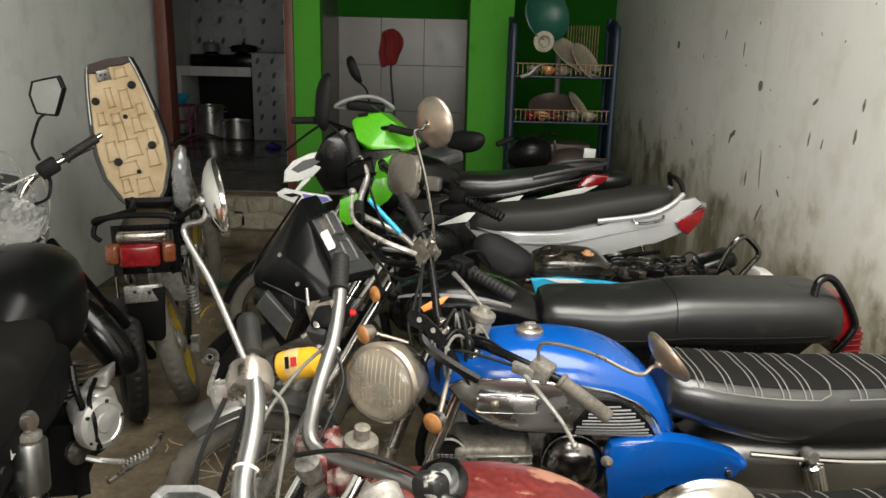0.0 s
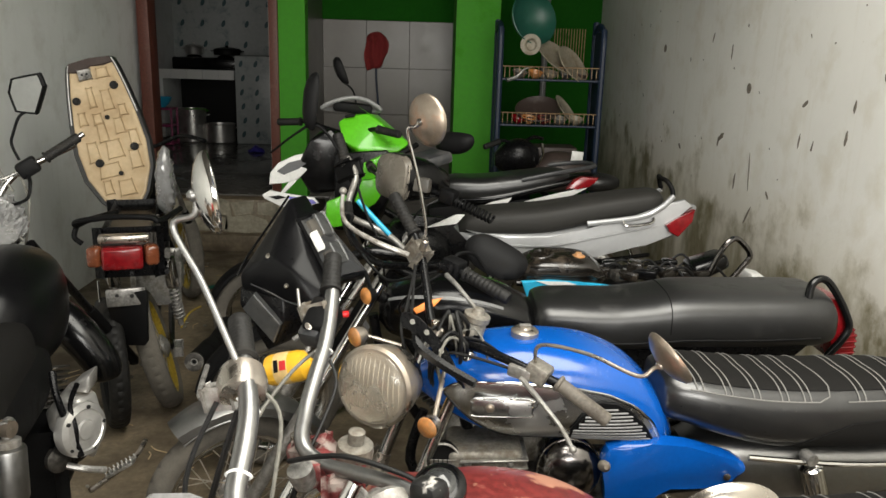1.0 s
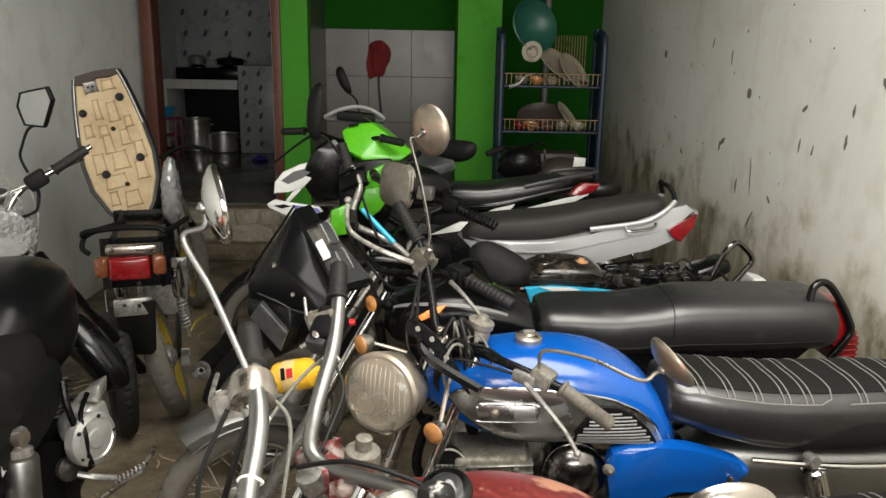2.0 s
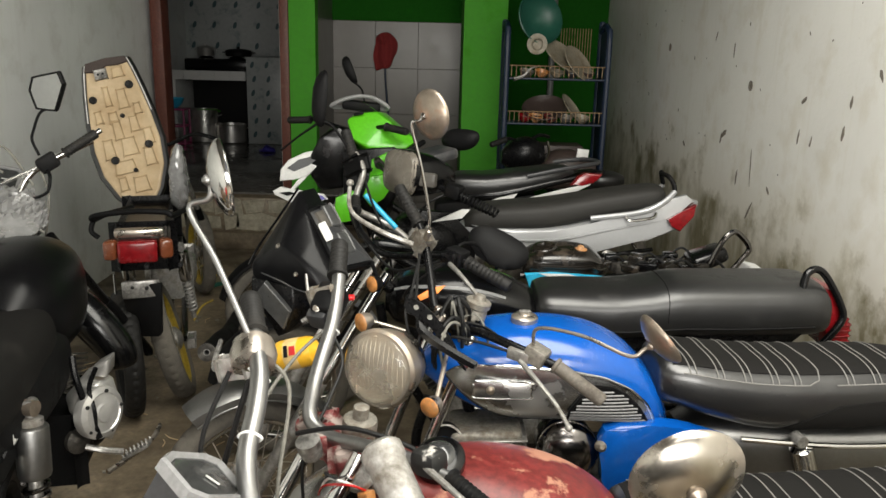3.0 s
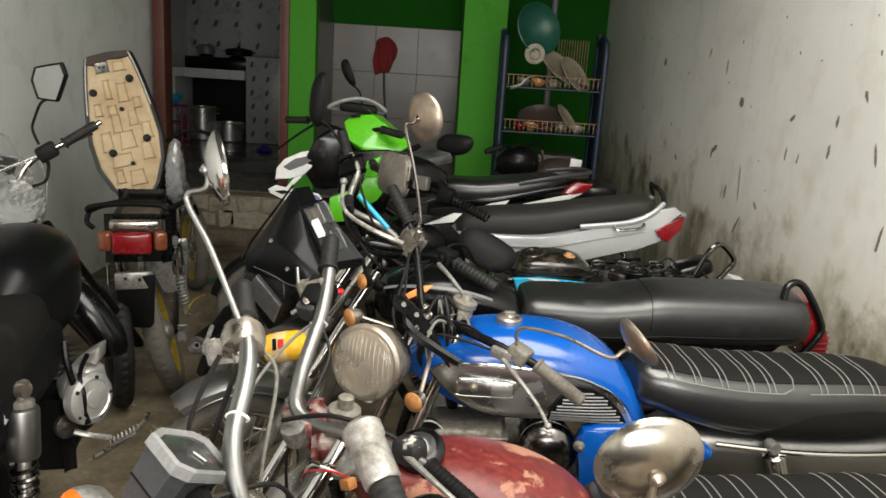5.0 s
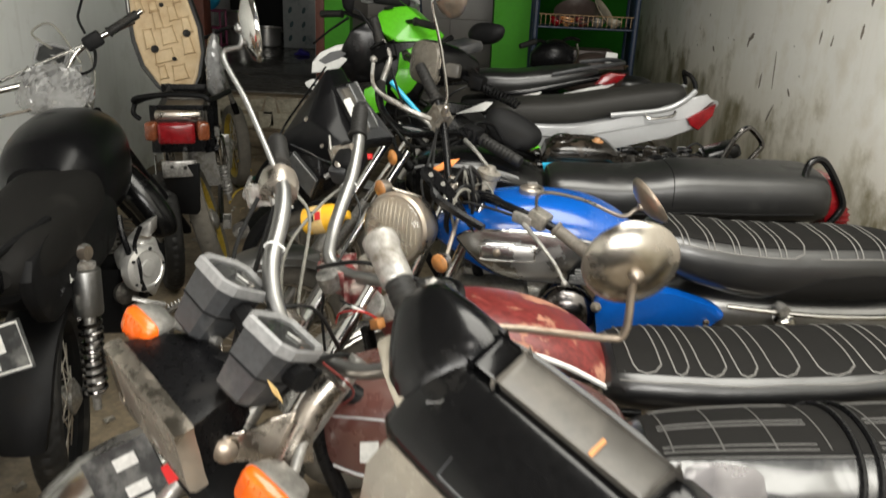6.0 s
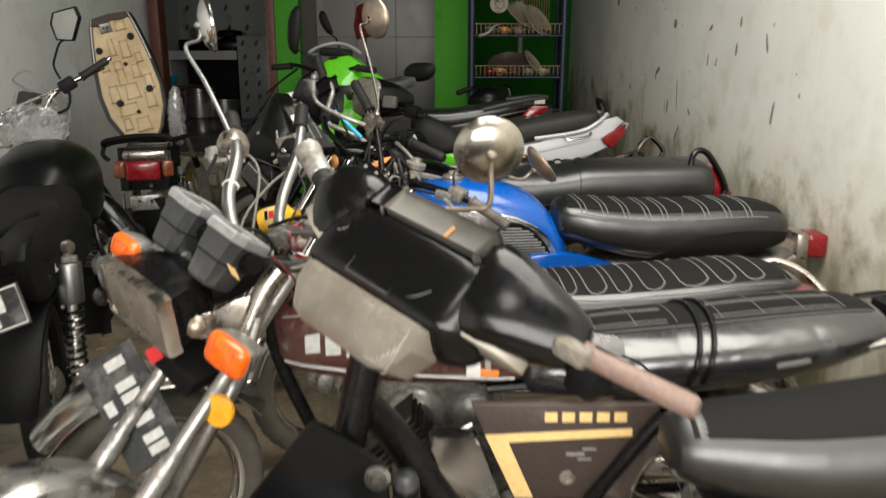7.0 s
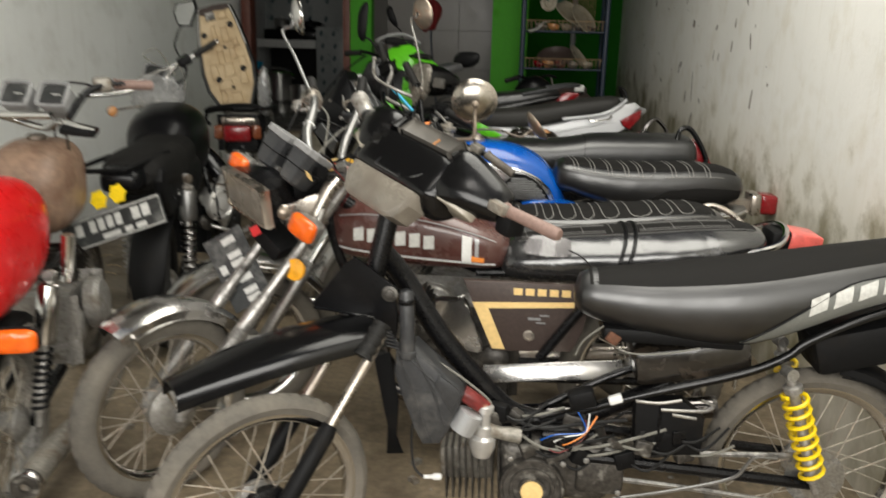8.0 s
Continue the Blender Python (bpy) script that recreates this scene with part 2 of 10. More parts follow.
    oil_yellow=mat("oil_bottle_yellow", (0.85, 0.47, 0.03), 0.3, 0, 0.08, 40, 0.02, (0.70, 0.30, 0.03), 0.3, 9, 0.3),
    dark_void=mat("dark_inside", (0.006, 0.006, 0.006), 0.8, 0, 0.2, 60, 0.0),
)


# ---- shaping ----
ORIGIN = {}


def thing(name, base, label, category, group="", kind=""):
    """An Empty at the thing's base, that carries its parts."""
    ob = new(name)
    ob.location = base
    ob.empty_display_size = 0.1
    ORIGIN[ob.name] = Vector(base)
    return tagged(ob, label, category, group, kind)


def part(name, bm, material, parent=None, label="", angle=38):
    """Links a bmesh, shaped in world places, as one mesh under a thing or a part."""
    off = ORIGIN[parent.name] if parent else Vector((0, 0, 0))
    bmesh.ops.recalc_face_normals(bm, faces=bm.faces)
    bmesh.ops.translate(bm, verts=bm.verts, vec=-off)
    me = bpy.data.meshes.new(name)
    bm.to_mesh(me)
    bm.free()
    me.polygons.foreach_set("use_smooth", [True] * len(me.polygons))
    me.set_sharp_from_angle(angle=radians(angle))
    me.materials.append(M[material] if isinstance(material, str) else material)
    ob = new(name, me)
    if parent:
        ob.parent = parent
        ORIGIN[ob.name] = off
    else:
        ORIGIN[ob.name] = Vector((0, 0, 0))
    return tagged(ob, label)


def V(*a):
    return Vector(a[0] if len(a) == 1 else a)


def smooth_line(pts, sub=5, closed=False):
    pts = [V(p) for p in pts]
    if len(pts) < 3:
        return pts
    out, n = [], len(pts)
    for i in range(n if closed else n - 1):
        if closed:
            a, b, c, d = pts[i - 1], pts[i], pts[(i + 1) % n], pts[(i + 2) % n]
        else:
            a, b, c, d = pts[max(i - 1, 0)], pts[i], pts[i + 1], pts[min(i + 2, n - 1)]
        for k in range(sub):
            t = k / sub
            out.append(0.5 * ((2 * b) + (c - a) * t + (2 * a - 5 * b + 4 * c - d) * t * t + (3 * b - a - 3 * c + d) * t**3))
    return out if closed else out + [pts[-1]]


def skin(bm, rings, caps=True, loop=False):
    """Faces between rings of as many points."""
    vs = [[bm.verts.new(p) for p in r] for r in rings]
    n = len(vs[0])
    pairs = list(zip(vs, vs[1:])) + ([(vs[-1], vs[0])] if loop else [])
    for a, b in pairs:
        for i in range(n):
            bm.faces.new((a[i], a[(i + 1) % n], b[(i + 1) % n], b[i]))
    if caps and not loop:
        bm.faces.new(vs[0]), bm.faces.new(vs[-1])
    return bm


def tube(pts, r, n=9, sub=5, closed=False, bm=None, bend=True):
    bm = bm or bmesh.new()
    line = smooth_line(pts, sub, closed) if bend else [V(p) for p in pts]
    m, rings, last = len(line), [], None
    radii = r if isinstance(r, (list, tuple)) else (r, r)
    for i, p in enumerate(line):
        if closed:
            d = line[(i + 1) % m] - line[i - 1]
        else:
            d = line[min(i + 1, m - 1)] - line[max(i - 1, 0)]
        d.normalize()
        if last is None:
            u = d.orthogonal().normalized()
        else:
            u = (last - d * last.dot(d)).normalized()
        last = u
        w = d.cross(u)
        f = i / max(m - 1, 1) * (len(radii) - 1)
        k = min(int(f), len(radii) - 2)
        rr = radii[k] + (radii[k + 1] - radii[k]) * (f - k)
        rings.append([p + rr * (math.cos(a) * u + math.sin(a) * w) for a in (2 * math.pi * j / n for j in range(n))])
    return skin(bm, rings, True, closed)


def lathe(prof, origin, axis, n=28, bm=None, caps=True):
    """Turns (radius, height) pairs about an axis through origin."""
    bm = bm or bmesh.new()
    axis = V(axis).normalized()
    u = axis.orthogonal().normalized()
    w, o = axis.cross(u), V(origin)
    rings = [[o + axis * h + max(r, 1e-4) * (math.cos(a) * u + math.sin(a) * w) for a in (2 * math.pi * j / n for j in range(n))] for r, h in prof]
    return skin(bm, rings, caps)


def frame_of(fwd, up=(0, 0, 1)):
    """Axes forward, left, up as columns."""
    f = V(fwd).normalized()
    s = V(up).cross(f).normalized()
    return Matrix((f, s, f.cross(s))).transposed()


def box(c, size, fwd=(1, 0, 0), up=(0, 0, 1), bev=0.004, seg=2, bm=None, taper=1.0):
    """A rounded box; size along forward, left, up. taper: width and height of its front face to its back."""
    bm = bm or bmesh.new()
    m = frame_of(fwd, up)
    got = bmesh.ops.create_cube(bm, size=1.0)["verts"]
    for v in got:
        k = taper if v.co.x > 0 else 1.0
        v.co = V(c) + m @ V(v.co.x * size[0], v.co.y * size[1] * k, v.co.z * size[2] * k)
    if bev:
        edges = list({e for v in got for e in v.link_edges})
        bmesh.ops.bevel(bm, geom=edges, offset=min(bev, 0.45 * min(size)), segments=seg, affect="EDGES", profile=0.5)
    return bm


def slab(outline, origin, ux, uy, thick, bev=0.002, bm=None, curve=0):
    """A plate with a drawn outline in the plane of ux and uy, centred on it."""
    bm = bm or bmesh.new()
    ux, uy, o = V(ux).normalized(), V(uy).normalized(), V(origin)
    nrm = ux.cross(uy)
    pts = [o + a * ux + b * uy for a, b in outline]
    if curve:
        pts = smooth_line(pts, curve, True)
    skin(bm, [[p - nrm * thick / 2 for p in pts], [p + nrm * thick / 2 for p in pts]])
    if bev:
        rim = [e for e in bm.edges if len(e.link_faces) == 2 and any(len(f.verts) > 4 for f in e.link_faces)]
        bmesh.ops.bevel(bm, geom=rim, offset=bev, segments=2, affect="EDGES", profile=0.5)
    return bm


def hull(pts, bev=0.006, seg=2):
    """A closed angular shell round a few corners, its edges rounded."""
    bm = bmesh.new()
    for p in pts:
        bm.verts.new(V(p))
    got = bmesh.ops.convex_hull(bm, input=bm.verts)
    bmesh.ops.delete(bm, geom=[v for v in got["geom_interior"] if isinstance(v, bmesh.types.BMVert)], context="VERTS")
    bmesh.ops.dissolve_limit(bm, angle_limit=radians(9), verts=bm.verts, edges=bm.edges)
    bmesh.ops.bevel(bm, geom=list(bm.edges), offset=bev, segments=seg, affect="EDGES", profile=0.5)
    return bm


def helix(a, b, r, wire, turns, n=6):
    a, b = V(a), V(b)
    d = (b - a).normalized()
    u = d.orthogonal().normalized()
    w = d.cross(u)
    k = int(turns * 12)
    pts = [a + (b - a) * (i / k) + r * (math.cos(i / 12 * 2 * math.pi) * u + math.sin(i / 12 * 2 * math.pi) * w) for i in range(k + 1)]
    return tube(pts, wire, n, bend=False)


def along(pts, s):
    """The height of a bent line of (s, z) corners at s."""
    for (a, p), (b, q) in zip(pts, pts[1:]):
        if s <= b:
            return p + (q - p) * max(0.0, min(1.0, (s - a) / max(b - a, 1e-6)))
    return pts[-1][1]


class Body:
    """A rounded long body (tank, seat) along a line: rows of (s, bottom, top, half width)."""

    def __init__(self, rows, origin, fwd, power=2.6, lean=0.0):
        self.rows, self.o, self.p, self.lean = rows, V(origin), power, lean
        self.f = V(fwd).normalized()
        self.left = V(0, 0, 1).cross(self.f).normalized()

    def at(self, s):
        rows = self.rows
        if s <= rows[0][0]:
            return rows[0][1:]
        for i in range(len(rows) - 1):
            if s <= rows[i + 1][0]:
                a, b, c, d = rows[max(i - 1, 0)], rows[i], rows[i + 1], rows[min(i + 2, len(rows) - 1)]
                t = (s - b[0]) / (c[0] - b[0])
                out = []
                for k in (1, 2, 3):
                    m1 = (c[k] - a[k]) / max(c[0] - a[0], 1e-6) * (c[0] - b[0])
                    m2 = (d[k] - b[k]) / max(d[0] - b[0], 1e-6) * (c[0] - b[0])
                    out.append((2 * t**3 - 3 * t**2 + 1) * b[k] + (t**3 - 2 * t**2 + t) * m1 + (-2 * t**3 + 3 * t**2) * c[k] + (t**3 - t**2) * m2)
                return out
        return rows[-1][1:]

    def pt(self, s, th, off=0.0):
        """th in degrees: 0 on the left side, 90 on top, 180 on the right side."""
        zb, zt, hw = self.at(s)
        c, d, e = math.cos(radians(th)), math.sin(radians(th)), 2 / self.p
        y = (hw + off) * math.copysign(abs(c) ** e, c)
        z = (zb + zt) / 2 + ((zt - zb) / 2 + off) * math.copysign(abs(d) ** e, d)
        return self.o + self.f * s + self.left * (y + self.lean * z) + V(0, 0, z)

    def top(self, s, u, off=0.0):
        """A place on the upper face; u from -1 (right) to 1 (left)."""
        zb, zt, hw = self.at(s)
        z = (zb + zt) / 2 + ((zt - zb) / 2) * max(1 - abs(u) ** self.p, 0) ** (1 / self.p) + off
        return self.o + self.f * s + self.left * (u * hw + self.lean * z) + V(0, 0, z)

    def mesh(self, n=28, steps=5):
        rings, rows = [], self.rows
        for a, b in zip(rows, rows[1:]):
            rings += [a[0] + (b[0] - a[0]) * k / steps for k in range(steps)]
        rings.append(rows[-1][0])
        return skin(bmesh.new(), [[self.pt(s, 360 * j / n) for j in range(n)] for s in rings])

    def side(self, s, z, off=0.0):
        """A place on the right flank, at a height z."""
        zb, zt, hw = self.at(s)
        d = min(abs(z - (zb + zt) / 2) / max((zt - zb) / 2, 1e-4), 0.985)
        y = -(hw * (1 - d**self.p) ** (1 / self.p) + off)
        return self.o + self.f * s + self.left * (y + self.lean * z) + V(0, 0, z)

    def flank(self, s0, s1, lo, hi, off=0.003, n=20, m=8, thick=0.003):
        """A shell on the right flank between two curves, each given by (s, z) corners."""
        rings = []
        for i in range(n + 1):
            s = s0 + (s1 - s0) * i / n
            a, b = along(lo, s), along(hi, s)
            outer = [self.side(s, a + (b - a) * j / m, off) for j in range(m + 1)]
            inner = [self.side(s, a + (b - a) * j / m, off - thick) for j in range(m, -1, -1)]
            rings.append(outer + inner)
        return skin(bmesh.new(), rings)

    def patch(self, s0, s1, lo, hi, off=0.004, n=14, m=8, thick=0.003):
        """A shell that lies on the body; lo and hi give its edges in degrees along it (0 to 1)."""
        bm = bmesh.new()
        rings = []
        for i in range(n + 1):
            t = i / n
            a, b = lo(t), hi(t)
            s = s0 + (s1 - s0) * t
            outer = [self.pt(s, a + (b - a) * j / m, off) for j in range(m + 1)]
            inner = [self.pt(s, a + (b - a) * j / m, off - thick) for j in range(m, -1, -1)]
            rings.append(outer + inner)
        return skin(bm, rings)


# ---- parts that every motorcycle has ----
SPOKES = {}


def wheel(parent, name, c, ax, R=0.28, w=0.08, rim="chrome", spokes=28, tread=48, tyre="tyre", wall=0.072):
    """A spoked wheel about the axle ax through c: rim > tyre, hub, spokes."""
    c, ax = V(c), V(ax).normalized()
    k, t = R - wall, w * 0.36
    ring = lathe([(k - 0.012, -t * 0.55), (k + 0.004, -t), (k + 0.016, -t), (k + 0.016, -t * 0.85), (k + 0.004, -t * 0.7), (k - 0.004, 0), (k + 0.004, t * 0.7),
                  (k + 0.016, t * 0.85), (k + 0.016, t), (k + 0.004, t), (k - 0.012, t * 0.55), (k - 0.016, 0), (k - 0.012, -t * 0.55)], c, ax, 48, caps=False)
    base = part(name, ring, rim, parent)
    h = w / 2
    u = ax.cross(V(0, 0, 1)).normalized()
    q = u.cross(ax).normalized()
    sec = [(k + 0.004, -t * 0.9), (k + 0.02, -h * 0.9), (k + 0.5 * wall, -h), (R - 0.02, -h * 0.90), (R - 0.014, -h * 0.80), (R - 0.008, -h * 0.58), (R - 0.004, -h * 0.3), (R - 0.002, -h * 0.12),
           (R - 0.002, h * 0.12), (R - 0.004, h * 0.3), (R - 0.008, h * 0.58), (R - 0.014, h * 0.80), (R - 0.02, h * 0.90), (k + 0.5 * wall, h), (k + 0.02, h * 0.9), (k + 0.004, t * 0.9), (k + 0.012, 0)]
    rings, count = [], tread * 4
    for i in range(count):
        a = 2 * math.pi * i / count
        d = math.cos(a) * u + math.sin(a) * q
        low = {3: i % 4 < 1, 4: i % 4 < 1, 5: i % 4 < 1, 6: (i + 2) % 4 < 1, 7: (i + 2) % 4 < 1, 8: (i + 2) % 4 < 1, 9: (i + 2) % 4 < 1, 10: i % 4 < 1, 11: i % 4 < 1, 12: i % 4 < 1}
        rings.append([c + d * (r - 0.005 * low.get(j, False)) + ax * x for j, (r, x) in enumerate(sec)])
    bm = skin(bmesh.new(), rings, False, True)
    part("tyre", bm, tyre, base, "dusty worn black rubber tyre")
    part("hub", lathe([(0.012, -0.062), (0.03, -0.055), (0.055, -0.04), (0.055, -0.03), (0.034, -0.02), (0.034, 0.02), (0.055, 0.03), (0.055, 0.04), (0.03, 0.055), (0.012, 0.062)], c, ax, 24), "alloy", base)
    for i in range(spokes):
        side, lean = (1 if i % 2 else -1), (1 if i % 4 < 2 else -1)
        key = (round(k, 3), side, lean)
        if key not in SPOKES:
            bm = tube([(0.013, 0.046 * lean, 0.03 * side), (k - 0.005, 0, 0.002 * side)], 0.0021, 5, bend=False)
            me = bpy.data.meshes.new("spoke")
            bm.to_mesh(me), bm.free()
            me.materials.append(M["spoke_steel"])
            SPOKES[key] = me
        ob = new("spoke", SPOKES[key])
        ob.parent = base
        h = 2 * math.pi * i / spokes
        d = math.cos(h) * u + math.sin(h) * q
        m = Matrix((d, ax.cross(d), ax)).transposed().to_4x4()
        m.translation = c - ORIGIN[base.name]
        ob.matrix_local = m
    return base


def mudguard(parent, name, c, ax, R, a0, a1, w, material, drop=0.022, lip=True, label=""):
    """A curved guard over a wheel; angles in degrees from the wheel's forward way upwards."""
    c, ax = V(c), V(ax).normalized()
    u = ax.cross(V(0, 0, 1)).normalized()
    q, rings = u.cross(ax).normalized(), []
    for i in range(25):
        a = radians(a0 + (a1 - a0) * i / 24)
        d = math.cos(a) * u + math.sin(a) * q
        k = 1.0 - (0.25 * max(0, (i - 20) / 4) + 0.25 * max(0, (4 - i) / 4))
        row = [(-1, -drop), (-0.98, -drop * 0.4), (-0.7, 0), (0, 0.006), (0.7, 0), (0.98, -drop * 0.4), (1, -drop)]
        outer = [c + d * (R + z) + ax * (y * w / 2 * k) for y, z in row]
        inner = [c + d * (R + z - 0.003) + ax * (y * (w / 2 * k - 0.003)) for y, z in reversed(row)]
        rings.append(outer + inner)
    ob = part(name, skin(bmesh.new(), rings), material, parent, label)
    if lip:
        edge = [c + (math.cos(a) * u + math.sin(a) * q) * (R - drop) + ax * (w / 2) for a in (radians(a0 + (a1 - a0) * i / 12) for i in range(13))]
        part("rolled_edge", tube(edge, 0.003, 6, 2), material, ob)
    return ob


def fork(parent, top, bottom, ax, half=0.085, upper="chrome", lower="steel", r=0.016, split=0.5, boot=None):
    """Two legs, each with a slider."""
    top, bottom, ax = V(top), V(bottom), V(ax).normalized()
    for s in (-1, 1):
        a, b = top + ax * half * s, bottom + ax * half * s
        m = a + (b - a) * split
        leg = part("fork_leg", tube([a, m + (b - a) * 0.05], r, 12, bend=False), upper, parent)
        part("slider", tube([m, m + (b - a) * 0.04, b, b - V(0, 0, 0.02)], [r * 1.25, r * 1.45, r * 1.3, r * 1.2], 12, bend=False), lower, leg)
        if boot:
            part("rubber_boot", lathe([(r * (1.5 if i % 2 else 1.9), (m - a).length * (0.35 + 0.65 * i / 14)) for i in range(15)], a, b - a, 14), "rubber", leg)


def shock(parent, a, b, r=0.026, wire=0.005, turns=8, spring="steel", shroud=None, name="shock_absorber", label="", cover=None):
    a, b = V(a), V(b)
    d = b - a
    L = d.length
    body = part(name, lathe([(0.006, 0.0), (0.013, 0.01), (0.013, 0.03), (r * 0.8, 0.035), (r * 0.8, 0.05), (r * 0.45, 0.055), (r * 0.45, L * 0.7), (r * 0.62, L * 0.72), (r * 0.62, L * 0.9), (0.012, L * 0.92), (0.012, L)], a, d, 18), "alloy", parent, label)
    c0, c1 = cover or (0.028, L * 0.45)
    top = c1 / L + 0.02 if shroud else 0.16
    if shroud:
        part("shroud", lathe([(r * 0.5, c0 - 0.008), (r * 1.05, c0), (r * 1.1, c0 + 0.006), (r * 1.1, c1 - 0.008), (r * 1.02, c1), (r * 0.5, c1)], a, d, 26), shroud, body, "scratched chrome shroud")
    part("spring", helix(a + d * top, a + d * 0.88, r * (0.8 if shroud else 1.0), wire, turns), spring, body)
    part("eye", lathe([(0.008, -0.018), (0.016, -0.018), (0.016, 0.018), (0.008, 0.018)], a, d.cross(V(1, 0.2, 0.1)), 14), "steel", body)
    return body


def mirror(parent, c, face, stem, r=0.06, shell="old_chrome", stalk="chrome", sr=0.0045, name="rear_view_mirror"):
    """A dished mirror on a bent stalk; face: the way the glass looks."""
    c, face = V(c), V(face).normalized()
    prof = [(0.004, -0.022), (r * 0.35, -0.021), (r * 0.7, -0.014), (r * 0.95, -0.004), (r, 0.002), (r, 0.006), (r * 0.96, 0.008), (r * 0.93, 0.007)]
    bm = lathe(prof, c, face, 36)
    ob = part(name, bm, shell, parent)
    part("glass", lathe([(r * 0.93, 0.0075), (0.001, 0.0095)], c, face, 36), "mirror", ob)
    part("stalk", tube([*stem, c - face * 0.018], sr, 10, 6), stalk, ob)
    part("ball_joint", lathe([(0.003, -0.012), (0.010, -0.006), (0.010, 0.006), (0.003, 0.012)], c - face * 0.02, face, 14), stalk, ob)
    return ob


def pod_mirror(parent, c, face, right, up, size, stem, shell="black_matt", name="rear_view_mirror", shape=None):
    """A moulded mirror with an angular outline."""
    face, right, up = V(face).normalized(), V(right).normalized(), V(up).normalized()
    w, h = size
    shape = shape or [(-0.5, -0.22), (-0.46, 0.16), (-0.22, 0.44), (0.32, 0.5), (0.5, 0.3), (0.46, -0.12), (0.2, -0.44), (-0.28, -0.5)]
    pts = smooth_line([V(a * w, b * h, 0) for a, b in shape], 3, True)
    def ring(k, z):
        return [V(c) + right * p.x * k + up * p.y * k + face * z for p in pts]
    ob = part(name, skin(bmesh.new(), [ring(0.45, -0.035), ring(0.75, -0.026), ring(0.96, -0.008), ring(1.0, 0.004), ring(0.96, 0.010), ring(0.9, 0.010), ring(0.88, 0.006)]), shell, parent)
    part("glass", skin(bmesh.new(), [ring(0.9, 0.007), ring(0.2, 0.0085)]), "mirror", ob)
    part("stalk", tube([*stem, V(c) - face * 0.02 - up * h * 0.4], 0.005, 10, 6), shell, ob)
    return ob


def grip(parent, a, b, r=0.0165, material="rubber", label="", cap=None, ribs=9, name="hand_grip"):
    a, b = V(a), V(b)
    L = (b - a).length
    prof = [(r * 0.8, 0), (r * 1.25, 0.002), (r * 1.25, 0.008), (r, 0.012)]
    for i in range(ribs):
        h = 0.016 + (L - 0.03) * i / ribs
        prof += [(r, h), (r * 1.07, h + 0.002), (r * 1.07, h + (L - 0.03) / ribs * 0.6), (r, h + (L - 0.03) / ribs * 0.75)]
    prof += [(r * 1.05, L - 0.006), (r * 0.85, L), (r * 0.3, L + 0.002)]
    ob = part(name, lathe(prof, a, b - a, 18), material, parent, label)
    if cap:
        part("end_cap", lathe([(r * 1.1, L - 0.075), (r * 1.22, L - 0.072), (r * 1.22, L - 0.02), (r * 1.36, L - 0.016), (r * 1.36, L), (r * 1.0, L + 0.006), (r * 0.2, L + 0.007)], a, b - a, 20), cap, ob)
    return ob


def lever(parent, pts, r=0.006, material="alloy", ball=True):
    bm = tube(pts, [r * 1.3, r, r * 0.9], 9, 6)
    if ball:
        e = V(pts[-1])
        bmesh.ops.create_icosphere(bm, subdivisions=2, radius=r * 1.7, matrix=Matrix.Translation(e))
    return part("brake_lever", bm, material, parent)


def cable(parent, pts, r=0.0035, material="cable", name="cable"):
    return part(name, tube(pts, r, 7, 6), material, parent)


def indicator(parent, c, face, size=0.03, lens="orange_lens", shell="chrome", stem=None, name="turn_signal"):
    """A round lamp on a stem."""
    c, face = V(c), V(face).normalized()
    ob = part(name, lathe([(size * 0.25, -size * 1.2), (size * 0.7, -size * 1.0), (size * 0.95, -size * 0.4), (size, 0), (size * 1.03, 0.003)], c, face, 24), shell, parent)
    part("lens", lathe([(size, 0.001), (size * 0.98, size * 0.25), (size * 0.7, size * 0.48), (size * 0.05, size * 0.56)], c, face, 24), lens, ob)
    if stem:
        part("stem", tube([c - face * size * 0.8, V(stem)], 0.006, 9, bend=False), shell, ob)
    return ob


def box_indicator(parent, c, face, up, size=(0.05, 0.085, 0.052), lens="orange_lens", shell="grey_shell", stem=None):
    """A rounded rectangular lamp: a bowl behind, a domed lens in front."""
    c, face = V(c), V(face).normalized()
    m = frame_of(face, up)
    lx, lz = V(m.col[1]), V(m.col[2])

    def ring(k, d):
        return [c + face * d + lx * (size[1] / 2 * k * math.copysign(abs(math.cos(h)) ** 0.45, math.cos(h))) + lz * (size[2] / 2 * k * math.copysign(abs(math.sin(h)) ** 0.45, math.sin(h))) for h in (2 * math.pi * j / 28 for j in range(28))]
    ob = part("turn_signal", skin(bmesh.new(), [ring(0.35, -size[0]), ring(0.7, -size[0] * 0.88), ring(0.92, -size[0] * 0.5), ring(1.0, -0.006), ring(1.03, 0.0), ring(1.03, 0.004)]), shell, parent)
    part("lens", skin(bmesh.new(), [ring(1.0, -0.002), ring(1.0, 0.008), ring(0.95, 0.016), ring(0.82, 0.022), ring(0.4, 0.026)]), lens, ob)
    for k in (-0.5, -0.25, 0, 0.25, 0.5):
        part("lens_rib", tube([c + face * 0.0245 + lz * (size[2] * 0.36 * q) + lx * (size[1] * 0.5 * k) for q in (-1, 0, 1)], 0.0012, 5, 2), lens, ob)
    if stem:
        part("stem", tube([c - face * size[0] * 0.9, V(stem)], 0.009, 10, bend=False), shell, ob)
    return ob


